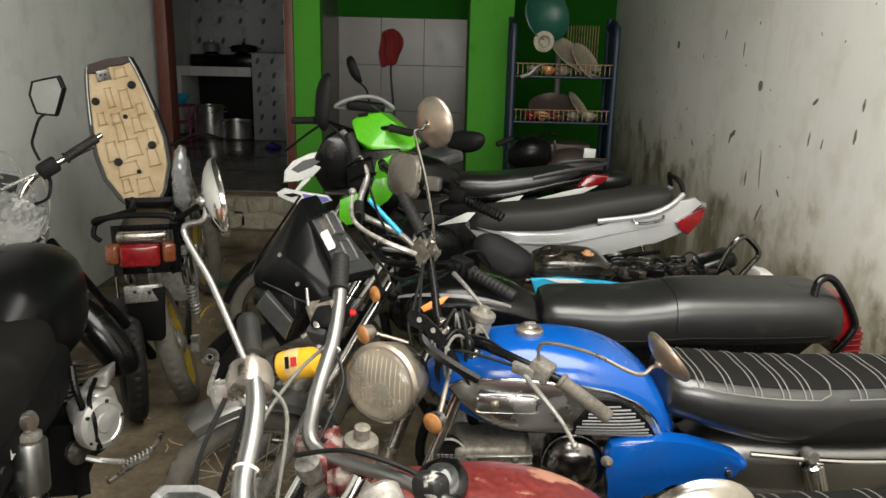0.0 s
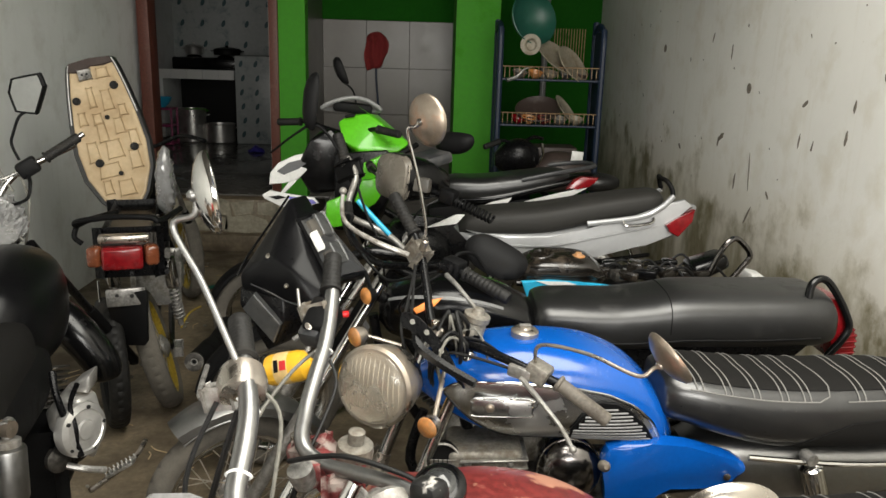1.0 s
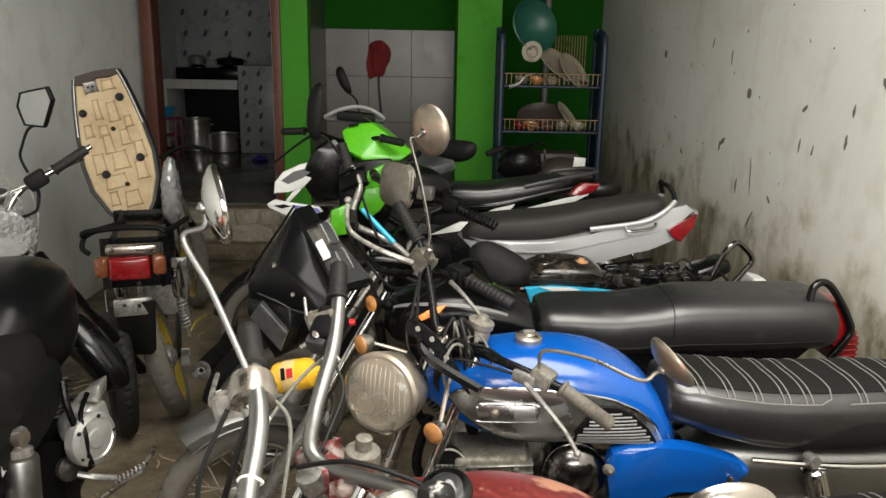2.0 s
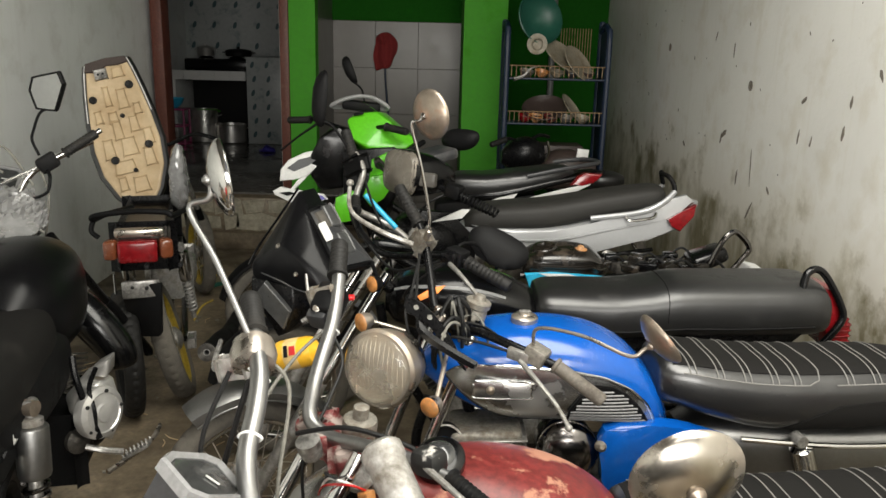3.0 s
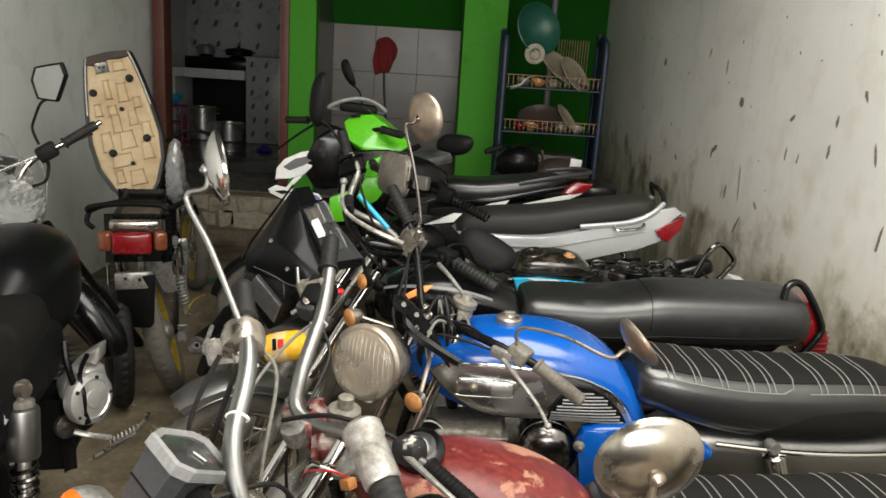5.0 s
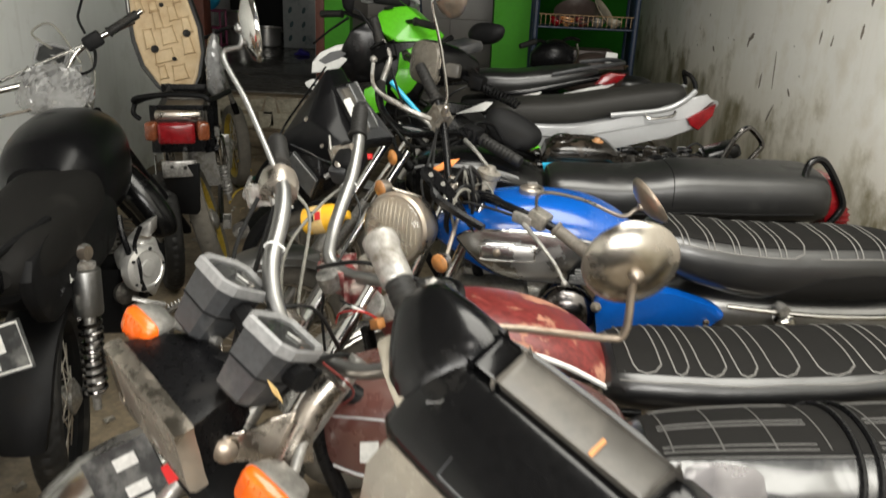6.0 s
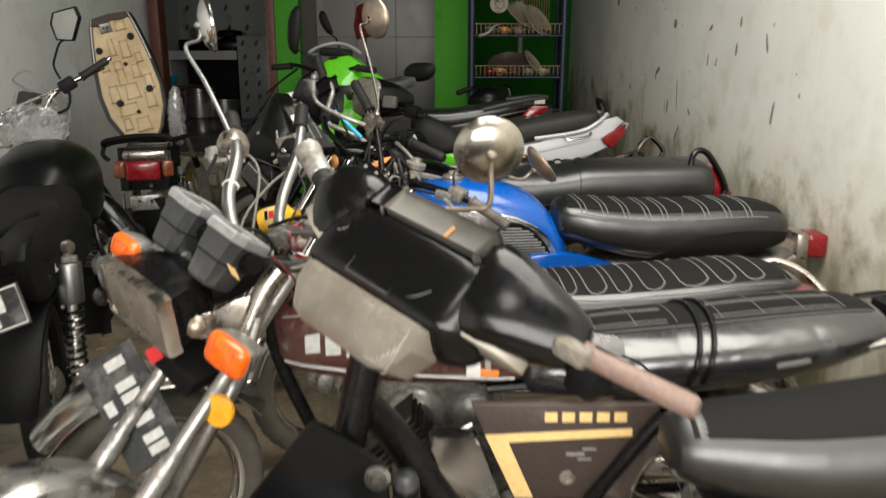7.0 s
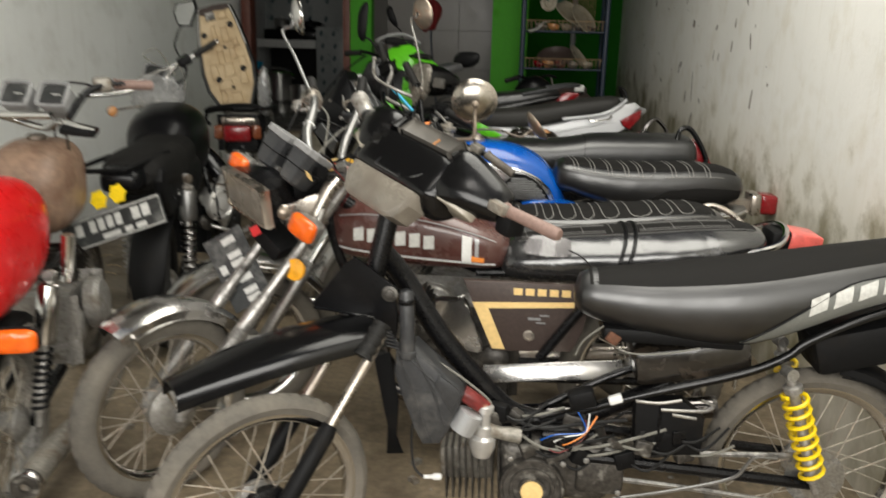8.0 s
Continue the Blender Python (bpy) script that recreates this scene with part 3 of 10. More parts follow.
def engine(parent, c, fwd, w=0.24, fins=8, lean=35, cyl=0.13, material="alloy", disc=0.075):
    """Crankcase with round covers and a finned cylinder that leans forward."""
    c = V(c)
    m = frame_of(fwd)
    f, s = V(m.col[0]), V(m.col[1])
    up = V(0, 0, 1)
    ob = part("engine", box(c, (0.30, w * 0.72, 0.17), f, up, 0.03, 3), material, parent)
    for k in (-1, 1):
        part("side_cover", lathe([(disc * 1.15, 0), (disc * 1.15, 0.02), (disc, 0.035), (disc * 0.75, 0.042), (disc * 0.72, 0.038), (disc * 0.3, 0.038), (disc * 0.25, 0.046), (0.002, 0.046)], c + f * 0.06 + s * k * w * 0.36 + V(0, 0, 0.0), s * k, 30), material, ob)
        part("clutch_cover", lathe([(disc * 0.8, 0), (disc * 0.8, 0.015), (disc * 0.55, 0.03), (0.002, 0.032)], c - f * 0.10 + s * k * w * 0.36, s * k, 26), material, ob)
    d = (f * math.sin(radians(lean)) + up * math.cos(radians(lean))).normalized()
    b = c + f * 0.10 + up * 0.05
    bm = box(b + d * cyl * 0.5, (cyl * 1.1, 0.075, 0.075), d, s, 0.01)
    cy = part("cylinder", bm, "grey_cast", parent, "finned cylinder with greasy fins")
    for i in range(fins):
        e = 0.078 if i < fins - 3 else 0.085
        part("fin", box(b + d * (0.035 + cyl * i / fins), (0.0045, e * 1.75, e * 1.5), d, s, 0.0015, 1), "greasy", cy)
    part("spark_plug", lathe([(0.006, 0), (0.010, 0.004), (0.010, 0.03), (0.007, 0.05), (0.004, 0.055)], b + d * (cyl + 0.035), d + f * 0.2, 12), "black_matt", ob)
    return ob


def exhaust(parent, pts, r=(0.016, 0.018, 0.03, 0.036, 0.034), material="chrome"):
    ob = part("exhaust_pipe", tube(pts, list(r), 16, 6), material, parent)
    a, b = V(pts[-2]), V(pts[-1])
    d = (b - a).normalized()
    part("tail_end", lathe([(r[-1] * 0.98, -0.004), (r[-1] * 1.04, 0.0), (r[-1] * 1.04, 0.012), (r[-1] * 0.7, 0.014), (r[-1] * 0.4, 0.012), (r[-1] * 0.4, -0.02)], b, d, 20), "greasy", ob)
    return ob


def seat_lines(parent, body, rows, r=0.0015, material="piping"):
    """Stitched piping on the seat: rows of (s, u) pairs."""
    for row in rows:
        pts = []
        for (s0, u0), (s1, u1) in zip(row, row[1:]):
            k = max(2, int(4 + 10 * abs(u1 - u0)))
            pts += [body.top(s0 + (s1 - s0) * i / k, u0 + (u1 - u0) * i / k, 0.0018) for i in range(k)]
        pts.append(body.top(*row[-1], 0.0018))
        part("piping", tube(pts, r, 5, bend=False), material, parent)


def gauges(parent, cs, face, up, size, shell="grey_plastic", name="instrument"):
    """Square clocks with a clear rim."""
    out = []
    for c in cs:
        f = V(face).normalized()
        ob = part(name, box(V(c) - f * size[0] * 0.5, size, f, up, 0.012, 3, taper=1.06), shell, parent)
        m = frame_of(f, up)
        w, h = size[1] * 0.53, size[2] * 0.53
        corners = [(-w, -h * 0.7), (-w * 0.75, -h), (w * 0.75, -h), (w, -h * 0.7), (w, h * 0.7), (w * 0.75, h), (-w * 0.75, h), (-w, h * 0.7)]
        loop = [V(c) + f * 0.006 + V(m.col[1]) * a + V(m.col[2]) * b for a, b in corners]
        part("rim", tube(loop, 0.0065, 8, 2, True), "grey_shell", ob, "scratched pale plastic rim")
        part("dial", slab([(a * 0.9, b * 0.9) for a, b in corners], V(c) + f * 0.003, V(m.col[1]), V(m.col[2]), 0.003, 0), "dark_glass", ob)
        part("needle", box(V(c) + f * 0.006 + V(m.col[1]) * 0.012, (0.001, 0.03, 0.0025), f, up, 0), "ink", ob)
        out.append(ob)
    return out


def bars(parent, c, ux, uy, items, lift=0.003, material="ink", name="lettering_bar"):
    """Plain bars where small writing stands: items of (x, y, width, height) in the plane of ux, uy."""
    ux, uy = V(ux).normalized(), V(uy).normalized()
    nrm = ux.cross(uy)
    for x, y, w, h in items:
        part(name, slab([(-w / 2, -h / 2), (w / 2, -h / 2), (w / 2, h / 2), (-w / 2, h / 2)], V(c) + ux * x + uy * y + nrm * lift, ux, uy, 0.0012, 0.0), material, parent)


# ---- the room ----
def wall_mat(name, base, stain, moss, level, rise=0.0):
    """Old painted plaster: clouds, streaks and chips, and a tide of damp with a ragged edge above the floor."""
    m = bpy.data.materials.new(name)
    m.use_nodes = True
    n, l = m.node_tree.nodes, m.node_tree.links
    p = n["Principled BSDF"]
    at = n.new("ShaderNodeTexCoord").outputs["Object"]

    def node(kind, **k):
        x = n.new(kind)
        for a, b in k.items():
            x.inputs[a.replace("_", " ")].default_value = b
        return x

    def cloud(scale, detail=8.0, stretch=None):
        t = node("ShaderNodeTexNoise", Scale=scale, Detail=detail, Roughness=0.62)
        v = at
        if stretch:
            q = n.new("ShaderNodeMapping")
            q.inputs["Scale"].default_value = stretch
            l.new(at, q.inputs["Vector"])
            v = q.outputs[0]
        l.new(v, t.inputs["Vector"])
        return t.outputs["Fac"]

    def span(v, a, b, lo=0.0, hi=1.0):
        r = node("ShaderNodeMapRange", From_Min=a, From_Max=b, To_Min=lo, To_Max=hi)
        l.new(v, r.inputs["Value"])
        return r.outputs[0]

    def calc(op, a, b):
        x = n.new("ShaderNodeMath")
        x.operation, x.use_clamp = op, op == "MULTIPLY"
        for i, v in enumerate((a, b)):
            if isinstance(v, float):
                x.inputs[i].default_value = v
            else:
                l.new(v, x.inputs[i])
        return x.outputs[0]

    def blend(f, a, b):
        x = n.new("ShaderNodeMix")
        x.data_type = "RGBA"
        l.new(f, x.inputs["Factor"])
        for k, v in (("A", a), ("B", b)):
            s = [i for i in x.inputs if i.name == k and i.type == "RGBA"][0]
            if isinstance(v, tuple):
                s.default_value = (*v, 1)
            else:
                l.new(v, s)
        return [o for o in x.outputs if o.type == "RGBA"][0]

    big, mid, fine = cloud(1.1), cloud(4.5), cloud(45)
    streak = cloud(3.0, 6.0, (6.0, 6.0, 0.35))
    patch = cloud(2.3, 8.0, (1.5, 1.5, 0.8))
    xyz = n.new("ShaderNodeSeparateXYZ")
    l.new(at, xyz.inputs[0])
    colour = blend(span(big, 0.35, 0.68), base, tuple(c * 0.90 for c in base))
    colour = blend(calc("MULTIPLY", span(mid, 0.52, 0.75), 0.35), colour, stain)
    colour = blend(calc("MULTIPLY", span(streak, 0.56, 0.78), 0.2), colour, stain)
    tide = calc("ADD", xyz.outputs[2], calc("MULTIPLY", span(mid, 0.3, 0.7, 0.0, 1.0), 0.55))
    if rise:
        back = n.new("ShaderNodeMapRange")
        for k, v in zip(("From Min", "From Max", "To Min", "To Max"), (2.2, 6.0, 0.0, -rise)):
            back.inputs[k].default_value = v
        l.new(xyz.outputs[1], back.inputs["Value"])
        tide = calc("ADD", tide, back.outputs[0])
    colour = blend(calc("MULTIPLY", span(tide, level + 0.30, level - 0.10), 0.40), colour, stain)
    colour = blend(calc("MULTIPLY", calc("MULTIPLY", span(tide, level + 0.10, level - 0.16), span(patch, 0.34, 0.62)), 0.85), colour, moss)
    colour = blend(calc("MULTIPLY", span(fine, 0.68, 0.78), 0.5), colour, tuple(c * 0.6 for c in stain))
    l.new(colour, p.inputs["Base Color"])
    p.inputs["Roughness"].default_value = 0.72
    b = node("ShaderNodeBump", Strength=0.35, Distance=0.01)
    l.new(calc("ADD", mid, calc("MULTIPLY", fine, 0.4)), b.inputs["Height"])
    l.new(b.outputs[0], p.inputs["Normal"])
    return m


M["wall_white"] = wall_mat("old_white_wall", (0.80, 0.79, 0.745), (0.46, 0.385, 0.23), (0.120, 0.100, 0.028), 1.06, 0.20)
M["wall_grey"] = wall_mat("old_grey_wall", (0.78, 0.80, 0.785), (0.38, 0.36, 0.31), (0.12, 0.11, 0.08), 0.10)
M["wall_green"] = mat("green_wall_paint", (0.05, 0.29, 0.010), 0.75, 0, 0.06, 30, 0.06, (0.05, 0.24, 0.015), 0.28, 4)
# the green wall again, with the shade of recess and alcove in its colour
M["wall_shaded_green"] = mat("shaded_green_wall_paint", (0.010, 0.085, 0.006), 0.9, 0, 0.08, 30, 0.06, (0.014, 0.11, 0.008), 0.3, 4, spec=0.1)
M["concrete"] = mat("wet_concrete", (0.20, 0.158, 0.105), 0.40, 0, 0.25, 40, 0.3, (0.080, 0.060, 0.037), 0.60, 2.2)
M["dark_floor"] = mat("polished_dark_floor", (0.10, 0.095, 0.085), 0.16, 0, 0.2, 25, 0.06, (0.06, 0.055, 0.05), 0.5, 2.5)
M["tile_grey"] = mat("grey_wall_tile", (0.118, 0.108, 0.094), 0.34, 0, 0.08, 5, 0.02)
M["grout"] = mat("grout", (0.10, 0.095, 0.085), 0.8, 0, 0.1, 50, 0.1)
M["flower_tile"] = mat("patterned_kitchen_tile", (0.40, 0.42, 0.41), 0.35, 0, 0.06, 20, 0.03, (0.17, 0.22, 0.22), 0.40, 7)
M["brown_wood"] = mat("brown_door_frame", (0.115, 0.035, 0.022), 0.5, 0, 0.2, 60, 0.12, (0.20, 0.12, 0.09), 0.28, 9)
# dark only to hold down the bounce from a ceiling out of view
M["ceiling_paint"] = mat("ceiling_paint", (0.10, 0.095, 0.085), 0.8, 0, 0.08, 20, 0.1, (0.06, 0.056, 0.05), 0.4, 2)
M["rack_wire"] = mat("grimy_rack_wire", (0.30, 0.20, 0.11), 0.5, 0.3, 0.2, 60, 0.05, (0.10, 0.06, 0.03), 0.5, 14)
M["rack_blue"] = mat("blue_rack_paint", (0.006, 0.016, 0.040), 0.5, 0, 0.2, 60, 0.1, (0.05, 0.05, 0.05), 0.35, 9)

WX, EX, BY, CEIL, FRONT = -2.38, 1.54, 6.4, 3.1, -2.5
EAVE = 3.6


def wall(name, lo, hi, material, label):
    c = [(a + b) / 2 for a, b in zip(lo, hi)]
    bm = box(c, [b - a for a, b in zip(lo, hi)], bev=0)
    return tagged(part(name, bm, material, None, label), category="wall", kind="structure")


fl = part("floor", box((0, 1.5, -0.1), (9, 16, 0.2), bev=0), "concrete", None, "damp stained bare concrete floor")
tagged(fl, category="floor", kind="structure")
wall("wall_west", (WX - 0.15, FRONT, 0), (WX, BY, EAVE), "wall_grey", "old grey-white plaster wall with stains")
east = wall("wall_east", (EX, FRONT, 0), (EX + 0.15, 7.6, EAVE), "wall_white", "chipped white plaster wall, mossy and damp below")
# the back: a doorway to the kitchen, green wall, a tiled recess
DL, DR = -2.24, -1.31
wall("wall_north_1", (DR + 0.07, BY, 0), (-1.03, BY + 0.15, CEIL), "wall_green", "bright green painted wall beside the doorway")
wall("wall_north_2", (0.155, BY, 0), (0.50, BY + 0.15, CEIL), "wall_green", "bright green painted wall pillar")
wall("wall_north_3", (WX, BY, 2.55), (DR + 0.07, BY + 0.15, CEIL), "wall_green", "green wall above the doorway")
wall("wall_north_4", (-1.03, BY, 2.45), (EX, BY + 0.15, CEIL), "wall_shaded_green", "green beam above the recess, colour darkened for shade")
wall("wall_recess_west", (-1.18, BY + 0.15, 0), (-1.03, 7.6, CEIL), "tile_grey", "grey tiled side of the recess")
wall("wall_recess_east", (0.155, BY + 0.15, 0), (0.30, 7.6, CEIL), "wall_green", "green side of the recess")
rb = wall("wall_recess_back", (-1.03, 7.43, 0), (0.155, 7.6, CEIL), "grout", "grey tiled back wall of the recess with shade-darkened green above")
wall("wall_recess_top", (-1.03, 7.40, 1.885), (0.155, 7.43, CEIL), "wall_shaded_green", "upper green wall, colour darkened for shade")
wall("wall_alcove_back", (0.30, 7.6, 0), (EX + 0.15, 7.75, CEIL), "wall_shaded_green", "green wall behind the dish rack, colour darkened for shade")
for i in range(3):
    for j in range(5):
        x0, x1, z1 = -1.03 + 0.395 * i, -1.03 + 0.395 * (i + 1), 1.883 - 0.42 * j
        part("tile", box(((x0 + x1) / 2, 7.425, z1 - 0.21), (0.393, 0.014, 0.418), bev=0.002, seg=1), "tile_grey", rb)
step = part("door_step", box((-1.80, BY + 2.2, 0.21), (1.24, 4.6, 0.42), bev=0.012), "concrete", None, "raised concrete kitchen floor edge with worn render")
tagged(step, category="step", kind="structure")
tagged(part("kitchen_floor", box((-2.3, BY + 2.5, 0.425), (4.0, 4.9, 0.02), bev=0.004), "dark_floor", None, "dark polished kitchen floor"), category="floor", kind="structure")
rng = random.Random(21)
cuts = [-2.40]
while cuts[-1] < -1.25:
    cuts.append(cuts[-1] + 0.10 + 0.10 * rng.random())
for row in (0, 1):
    for a, b in zip(cuts, cuts[1:]):
        z0, z1 = 0.155 + 0.13 * row, 0.275 + 0.13 * row
        sh = 0.06 * row
        jit = [0.05 * (rng.random() - 0.5) for _ in range(8)]
        part("stone", slab([(a + sh + 0.006 + jit[0], z0 + jit[1]), (b + sh - 0.006 + jit[2], z0 + jit[3]), (b + sh - 0.006 + jit[4], z1 + jit[5]), (a + sh + 0.006 + jit[6], z1 + jit[7])], (0, 6.30, 0), (1, 0, 0), (0, 0, 1), 0.018, 0.005), "pale_stone", step)
low = part("step_band", box((-1.78, BY - 0.09, 0.07), (1.2, 0.2, 0.14), bev=0.012), "concrete", None, "low rough concrete step below the doorway")
tagged(low, category="step", kind="structure")
# door frame
jamb = part("door_1", box((DL - 0.045, BY + 0.06, 1.49), (0.09, 0.18, 2.14), bev=0.004), "brown_wood", None, "brown painted wooden door frame, open doorway")
tagged(jamb, category="door frame", kind="structure")
part("jamb", box((DR + 0.035, BY + 0.06, 1.49), (0.07, 0.18, 2.14), bev=0.004), "brown_wood", jamb)
part("white_edge", box((DR - 0.006, BY + 0.08, 1.49), (0.016, 0.10, 2.14), bev=0.002), "white", jamb)
part("head", box(((DL + DR) / 2, BY + 0.06, 2.535), (1.06, 0.18, 0.05), bev=0.004), "brown_wood", jamb)
wall("wall_kitchen_west", (-3.7, BY + 0.15, 0), (-3.55, 11.2, CEIL), "wall_grey", "kitchen side wall")
wall("wall_kitchen_east", (-1.18, 7.6, 0), (-1.03, 11.2, CEIL), "wall_grey", "kitchen side wall")
kb = wall("wall_kitchen_back", (-3.7, 11.05, 0), (-1.03, 11.2, CEIL), "flower_tile", "kitchen wall with pale patterned tiles")
wall("wall_kitchen_front", (-3.7, BY, 0), (WX, BY + 0.15, CEIL), "wall_grey", "wall beside the doorway")
# ceiling out of view, added to block the sky except over its opening
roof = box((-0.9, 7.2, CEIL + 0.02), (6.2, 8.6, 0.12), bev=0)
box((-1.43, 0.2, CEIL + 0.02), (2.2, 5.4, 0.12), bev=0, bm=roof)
tagged(part("ceiling", roof, "ceiling_paint", None, "unseen ceiling, dark to hold down bounce, with an opening to the sky"), category="ceiling", kind="structure")
wall("wall_front_1", (WX - 0.15, FRONT - 0.15, 0), (-2.15, FRONT, CEIL), "wall_grey", "front wall beside the opening")
wall("wall_front_2", (1.35, FRONT - 0.15, 0), (EX + 0.15, FRONT, CEIL), "wall_grey", "front wall beside the opening")
wall("wall_front_3", (-2.15, FRONT - 0.15, 2.85), (1.35, FRONT, EAVE), "wall_grey", "lintel over the front opening")


# ---- motorcycles ----
def left_of(f):
    return V(0, 0, 1).cross(V(f)).normalized()


NEG = V(-1, 0, 0)


def chassis(t, head, rear, front, steer, R=0.28, rim="chrome", tyre_w=0.075, spokes=(0, 0), frame="black_paint", sw=0.07, tread=36, tilt=0.0, tyre="tyre"):
    """Frame tubes, both wheels, fork and swing arm. head, rear, front: steering head, rear axle, front axle; steer: the way the front wheel points."""
    head, rear, front = V(head), V(rear), V(front)
    f = V(head.x - rear.x, head.y - rear.y, 0).normalized()
    s = left_of(f)
    mid = rear + (head - rear) * 0.55
    part("frame", tube([head - V(0, 0, 0.02), head - f * 0.12 - V(0, 0, 0.10), V(mid.x, mid.y, 0.66), rear + f * 0.35 + V(0, 0, 0.36)], 0.020, 10), frame, t)
    part("down_tube", tube([head - V(0, 0, 0.10), head - f * 0.06 - V(0, 0, 0.30), V(mid.x, mid.y, 0.26) + f * 0.22, V(mid.x, mid.y, 0.22) - f * 0.1], 0.016, 10), frame, t)
    for k in (-1, 1):
        part("seat_rail", tube([V(mid.x, mid.y, 0.66) + s * k * sw, rear + f * 0.25 + s * k * sw + V(0, 0, 0.38), rear - f * 0.20 + s * k * sw + V(0, 0, 0.42)], 0.011, 8), frame, t)
        part("swing_arm", tube([V(mid.x, mid.y, 0.30) - f * 0.12 + s * k * sw, rear + s * k * sw], 0.014, 8, bend=False), frame, t)
    wheel(t, "rear_wheel", rear, s + V(0, 0, tilt), R, tyre_w + 0.008, rim, spokes[1], tread, tyre)
    ls = left_of(V(steer))
    wheel(t, "front_wheel", front, ls, R, tyre_w, rim, spokes[0], tread, tyre)
    return f, s, ls


def blue_bike():
    t = thing("motorcycle", (0.55, 2.02, 0), "blue commuter motorcycle with chrome tank sides and ribbed black seat", "motorcycle", "parked motorcycles")
    y = 1.925
    st = V(-0.80, -0.58, 0)
    _, s, ls = chassis(t, (0.07, y, 0.90), (1.13, y + 0.06, 0.28), (-0.20, 1.80, 0.28), st, rim="chrome")
    fork(t, (0.05, y - 0.01, 0.93), (-0.20, 1.80, 0.28), ls, 0.08, "chrome", "old_chrome")
    mudguard(t, "front_mudguard", (-0.20, 1.80, 0.28), ls, 0.305, 15, 150, 0.11, "clean_chrome")
    tank = Body([(-0.03, 0.80, 0.855, 0.045), (0.01, 0.775, 0.895, 0.085), (0.08, 0.735, 0.928, 0.118), (0.16, 0.705, 0.945, 0.136), (0.26, 0.70, 0.953, 0.144), (0.38, 0.70, 0.944, 0.144), (0.47, 0.695, 0.914, 0.137), (0.54, 0.685, 0.865, 0.122), (0.59, 0.675, 0.80, 0.10), (0.622, 0.67, 0.735, 0.06), (0.632, 0.68, 0.71, 0.03)], (0, y, 0), (1, 0, 0), 3.0)
    tk = part("tank", tank.mesh(32, 5), "blue", t, "glossy blue painted fuel tank")
    hi = [(0.03, 0.835), (0.055, 0.857), (0.10, 0.868), (0.20, 0.875), (0.35, 0.866), (0.43, 0.850), (0.50, 0.818), (0.55, 0.772), (0.575, 0.722)]
    lo = [(0.03, 0.830), (0.06, 0.800), (0.10, 0.766), (0.16, 0.730), (0.21, 0.714), (0.36, 0.710), (0.575, 0.717)]
    part("chrome_panel", tank.flank(0.03, 0.575, lo, hi, 0.005, 30, 12), "panel_chrome", tk, "scratched chrome side panel")
    part("panel_trim", tube([tank.side(0.03 + 0.545 * k / 24, along(hi, 0.03 + 0.545 * k / 24), 0.004) for k in range(25)], 0.0045, 8, 2), "chrome", tk)
    part("panel_trim", tube([tank.side(0.03 + 0.545 * k / 24, along(lo, 0.03 + 0.545 * k / 24), 0.004) for k in range(25)], 0.0035, 8, 2), "black_paint", tk)
    khi = [(0.345, 0.755), (0.375, 0.803), (0.405, 0.834), (0.45, 0.828), (0.488, 0.807), (0.53, 0.765), (0.553, 0.727)]
    pad = part("knee_pad", tank.flank(0.345, 0.553, [(0.345, 0.718), (0.553, 0.722)], khi, 0.010, 18, 8, 0.006), "black_matt", tk, "black rubber knee pad with pale ribs")
    part("pad_rim", tube([tank.side(0.345 + 0.208 * k / 16, along(khi, 0.345 + 0.208 * k / 16), 0.010) for k in range(17)], 0.004, 7, 2), "black_matt", tk)
    for i in range(10):
        z_ = 0.726 + 0.0098 * i
        xs = [0.35 + 0.0133 * k for k in range(16) if along(khi, 0.35 + 0.0133 * k) > z_ + 0.004]
        part("rib", tube([tank.side(xs[0] + (xs[-1] - xs[0]) * k / 5, z_, 0.0115) for k in range(6)], 0.0027, 6, 2), "grey_shell", pad)
    b = tank.side(0.172, 0.814, 0.010)
    badge = part("badge", slab([(-0.078, -0.014), (-0.068, -0.026), (0.068, -0.026), (0.078, -0.014), (0.078, 0.014), (0.068, 0.026), (-0.068, 0.026), (-0.078, 0.014)], b, (1, 0, 0.0), (0, 0.10, 1), 0.010, 0.004), "panel_chrome", tk, "chrome badge plate")
    part("badge_rim", tube([b + V(x_, -0.006, z_) for x_, z_ in ((-0.074, -0.012), (-0.066, -0.023), (0.066, -0.023), (0.074, -0.012), (0.074, 0.012), (0.066, 0.023), (-0.066, 0.023), (-0.074, 0.012))], 0.0025, 6, 2, True), "chrome", badge)
    part("rivet", lathe([(0.011, 0), (0.011, 0.004), (0.004, 0.008)], b + V(-0.03, -0.006, 0), (0, -1, 0), 14), "tarnished", badge)
    cap = part("fuel_cap", lathe([(0.034, -0.01), (0.036, 0.0), (0.036, 0.012), (0.030, 0.017), (0.018, 0.019), (0.016, 0.024), (0.003, 0.025)], (0.235, y - 0.01, 0.952), (0.02, -0.05, 1), 30), "old_chrome", tk)
    part("cap_latch", box((0.235, y - 0.011, 0.979), (0.03, 0.012, 0.006), bev=0.002), "steel", cap)
    seat = Body([(0.572, 0.80, 0.835, 0.065), (0.588, 0.765, 0.874, 0.105), (0.65, 0.745, 0.888, 0.130), (0.72, 0.722, 0.884, 0.139), (0.85, 0.692, 0.877, 0.143), (1.0, 0.688, 0.879, 0.143), (1.18, 0.70, 0.886, 0.137), (1.29, 0.72, 0.876, 0.122), (1.35, 0.74, 0.850, 0.09), (1.375, 0.77, 0.81, 0.04)], (0, y, 0), (1, 0, 0), 3.0)
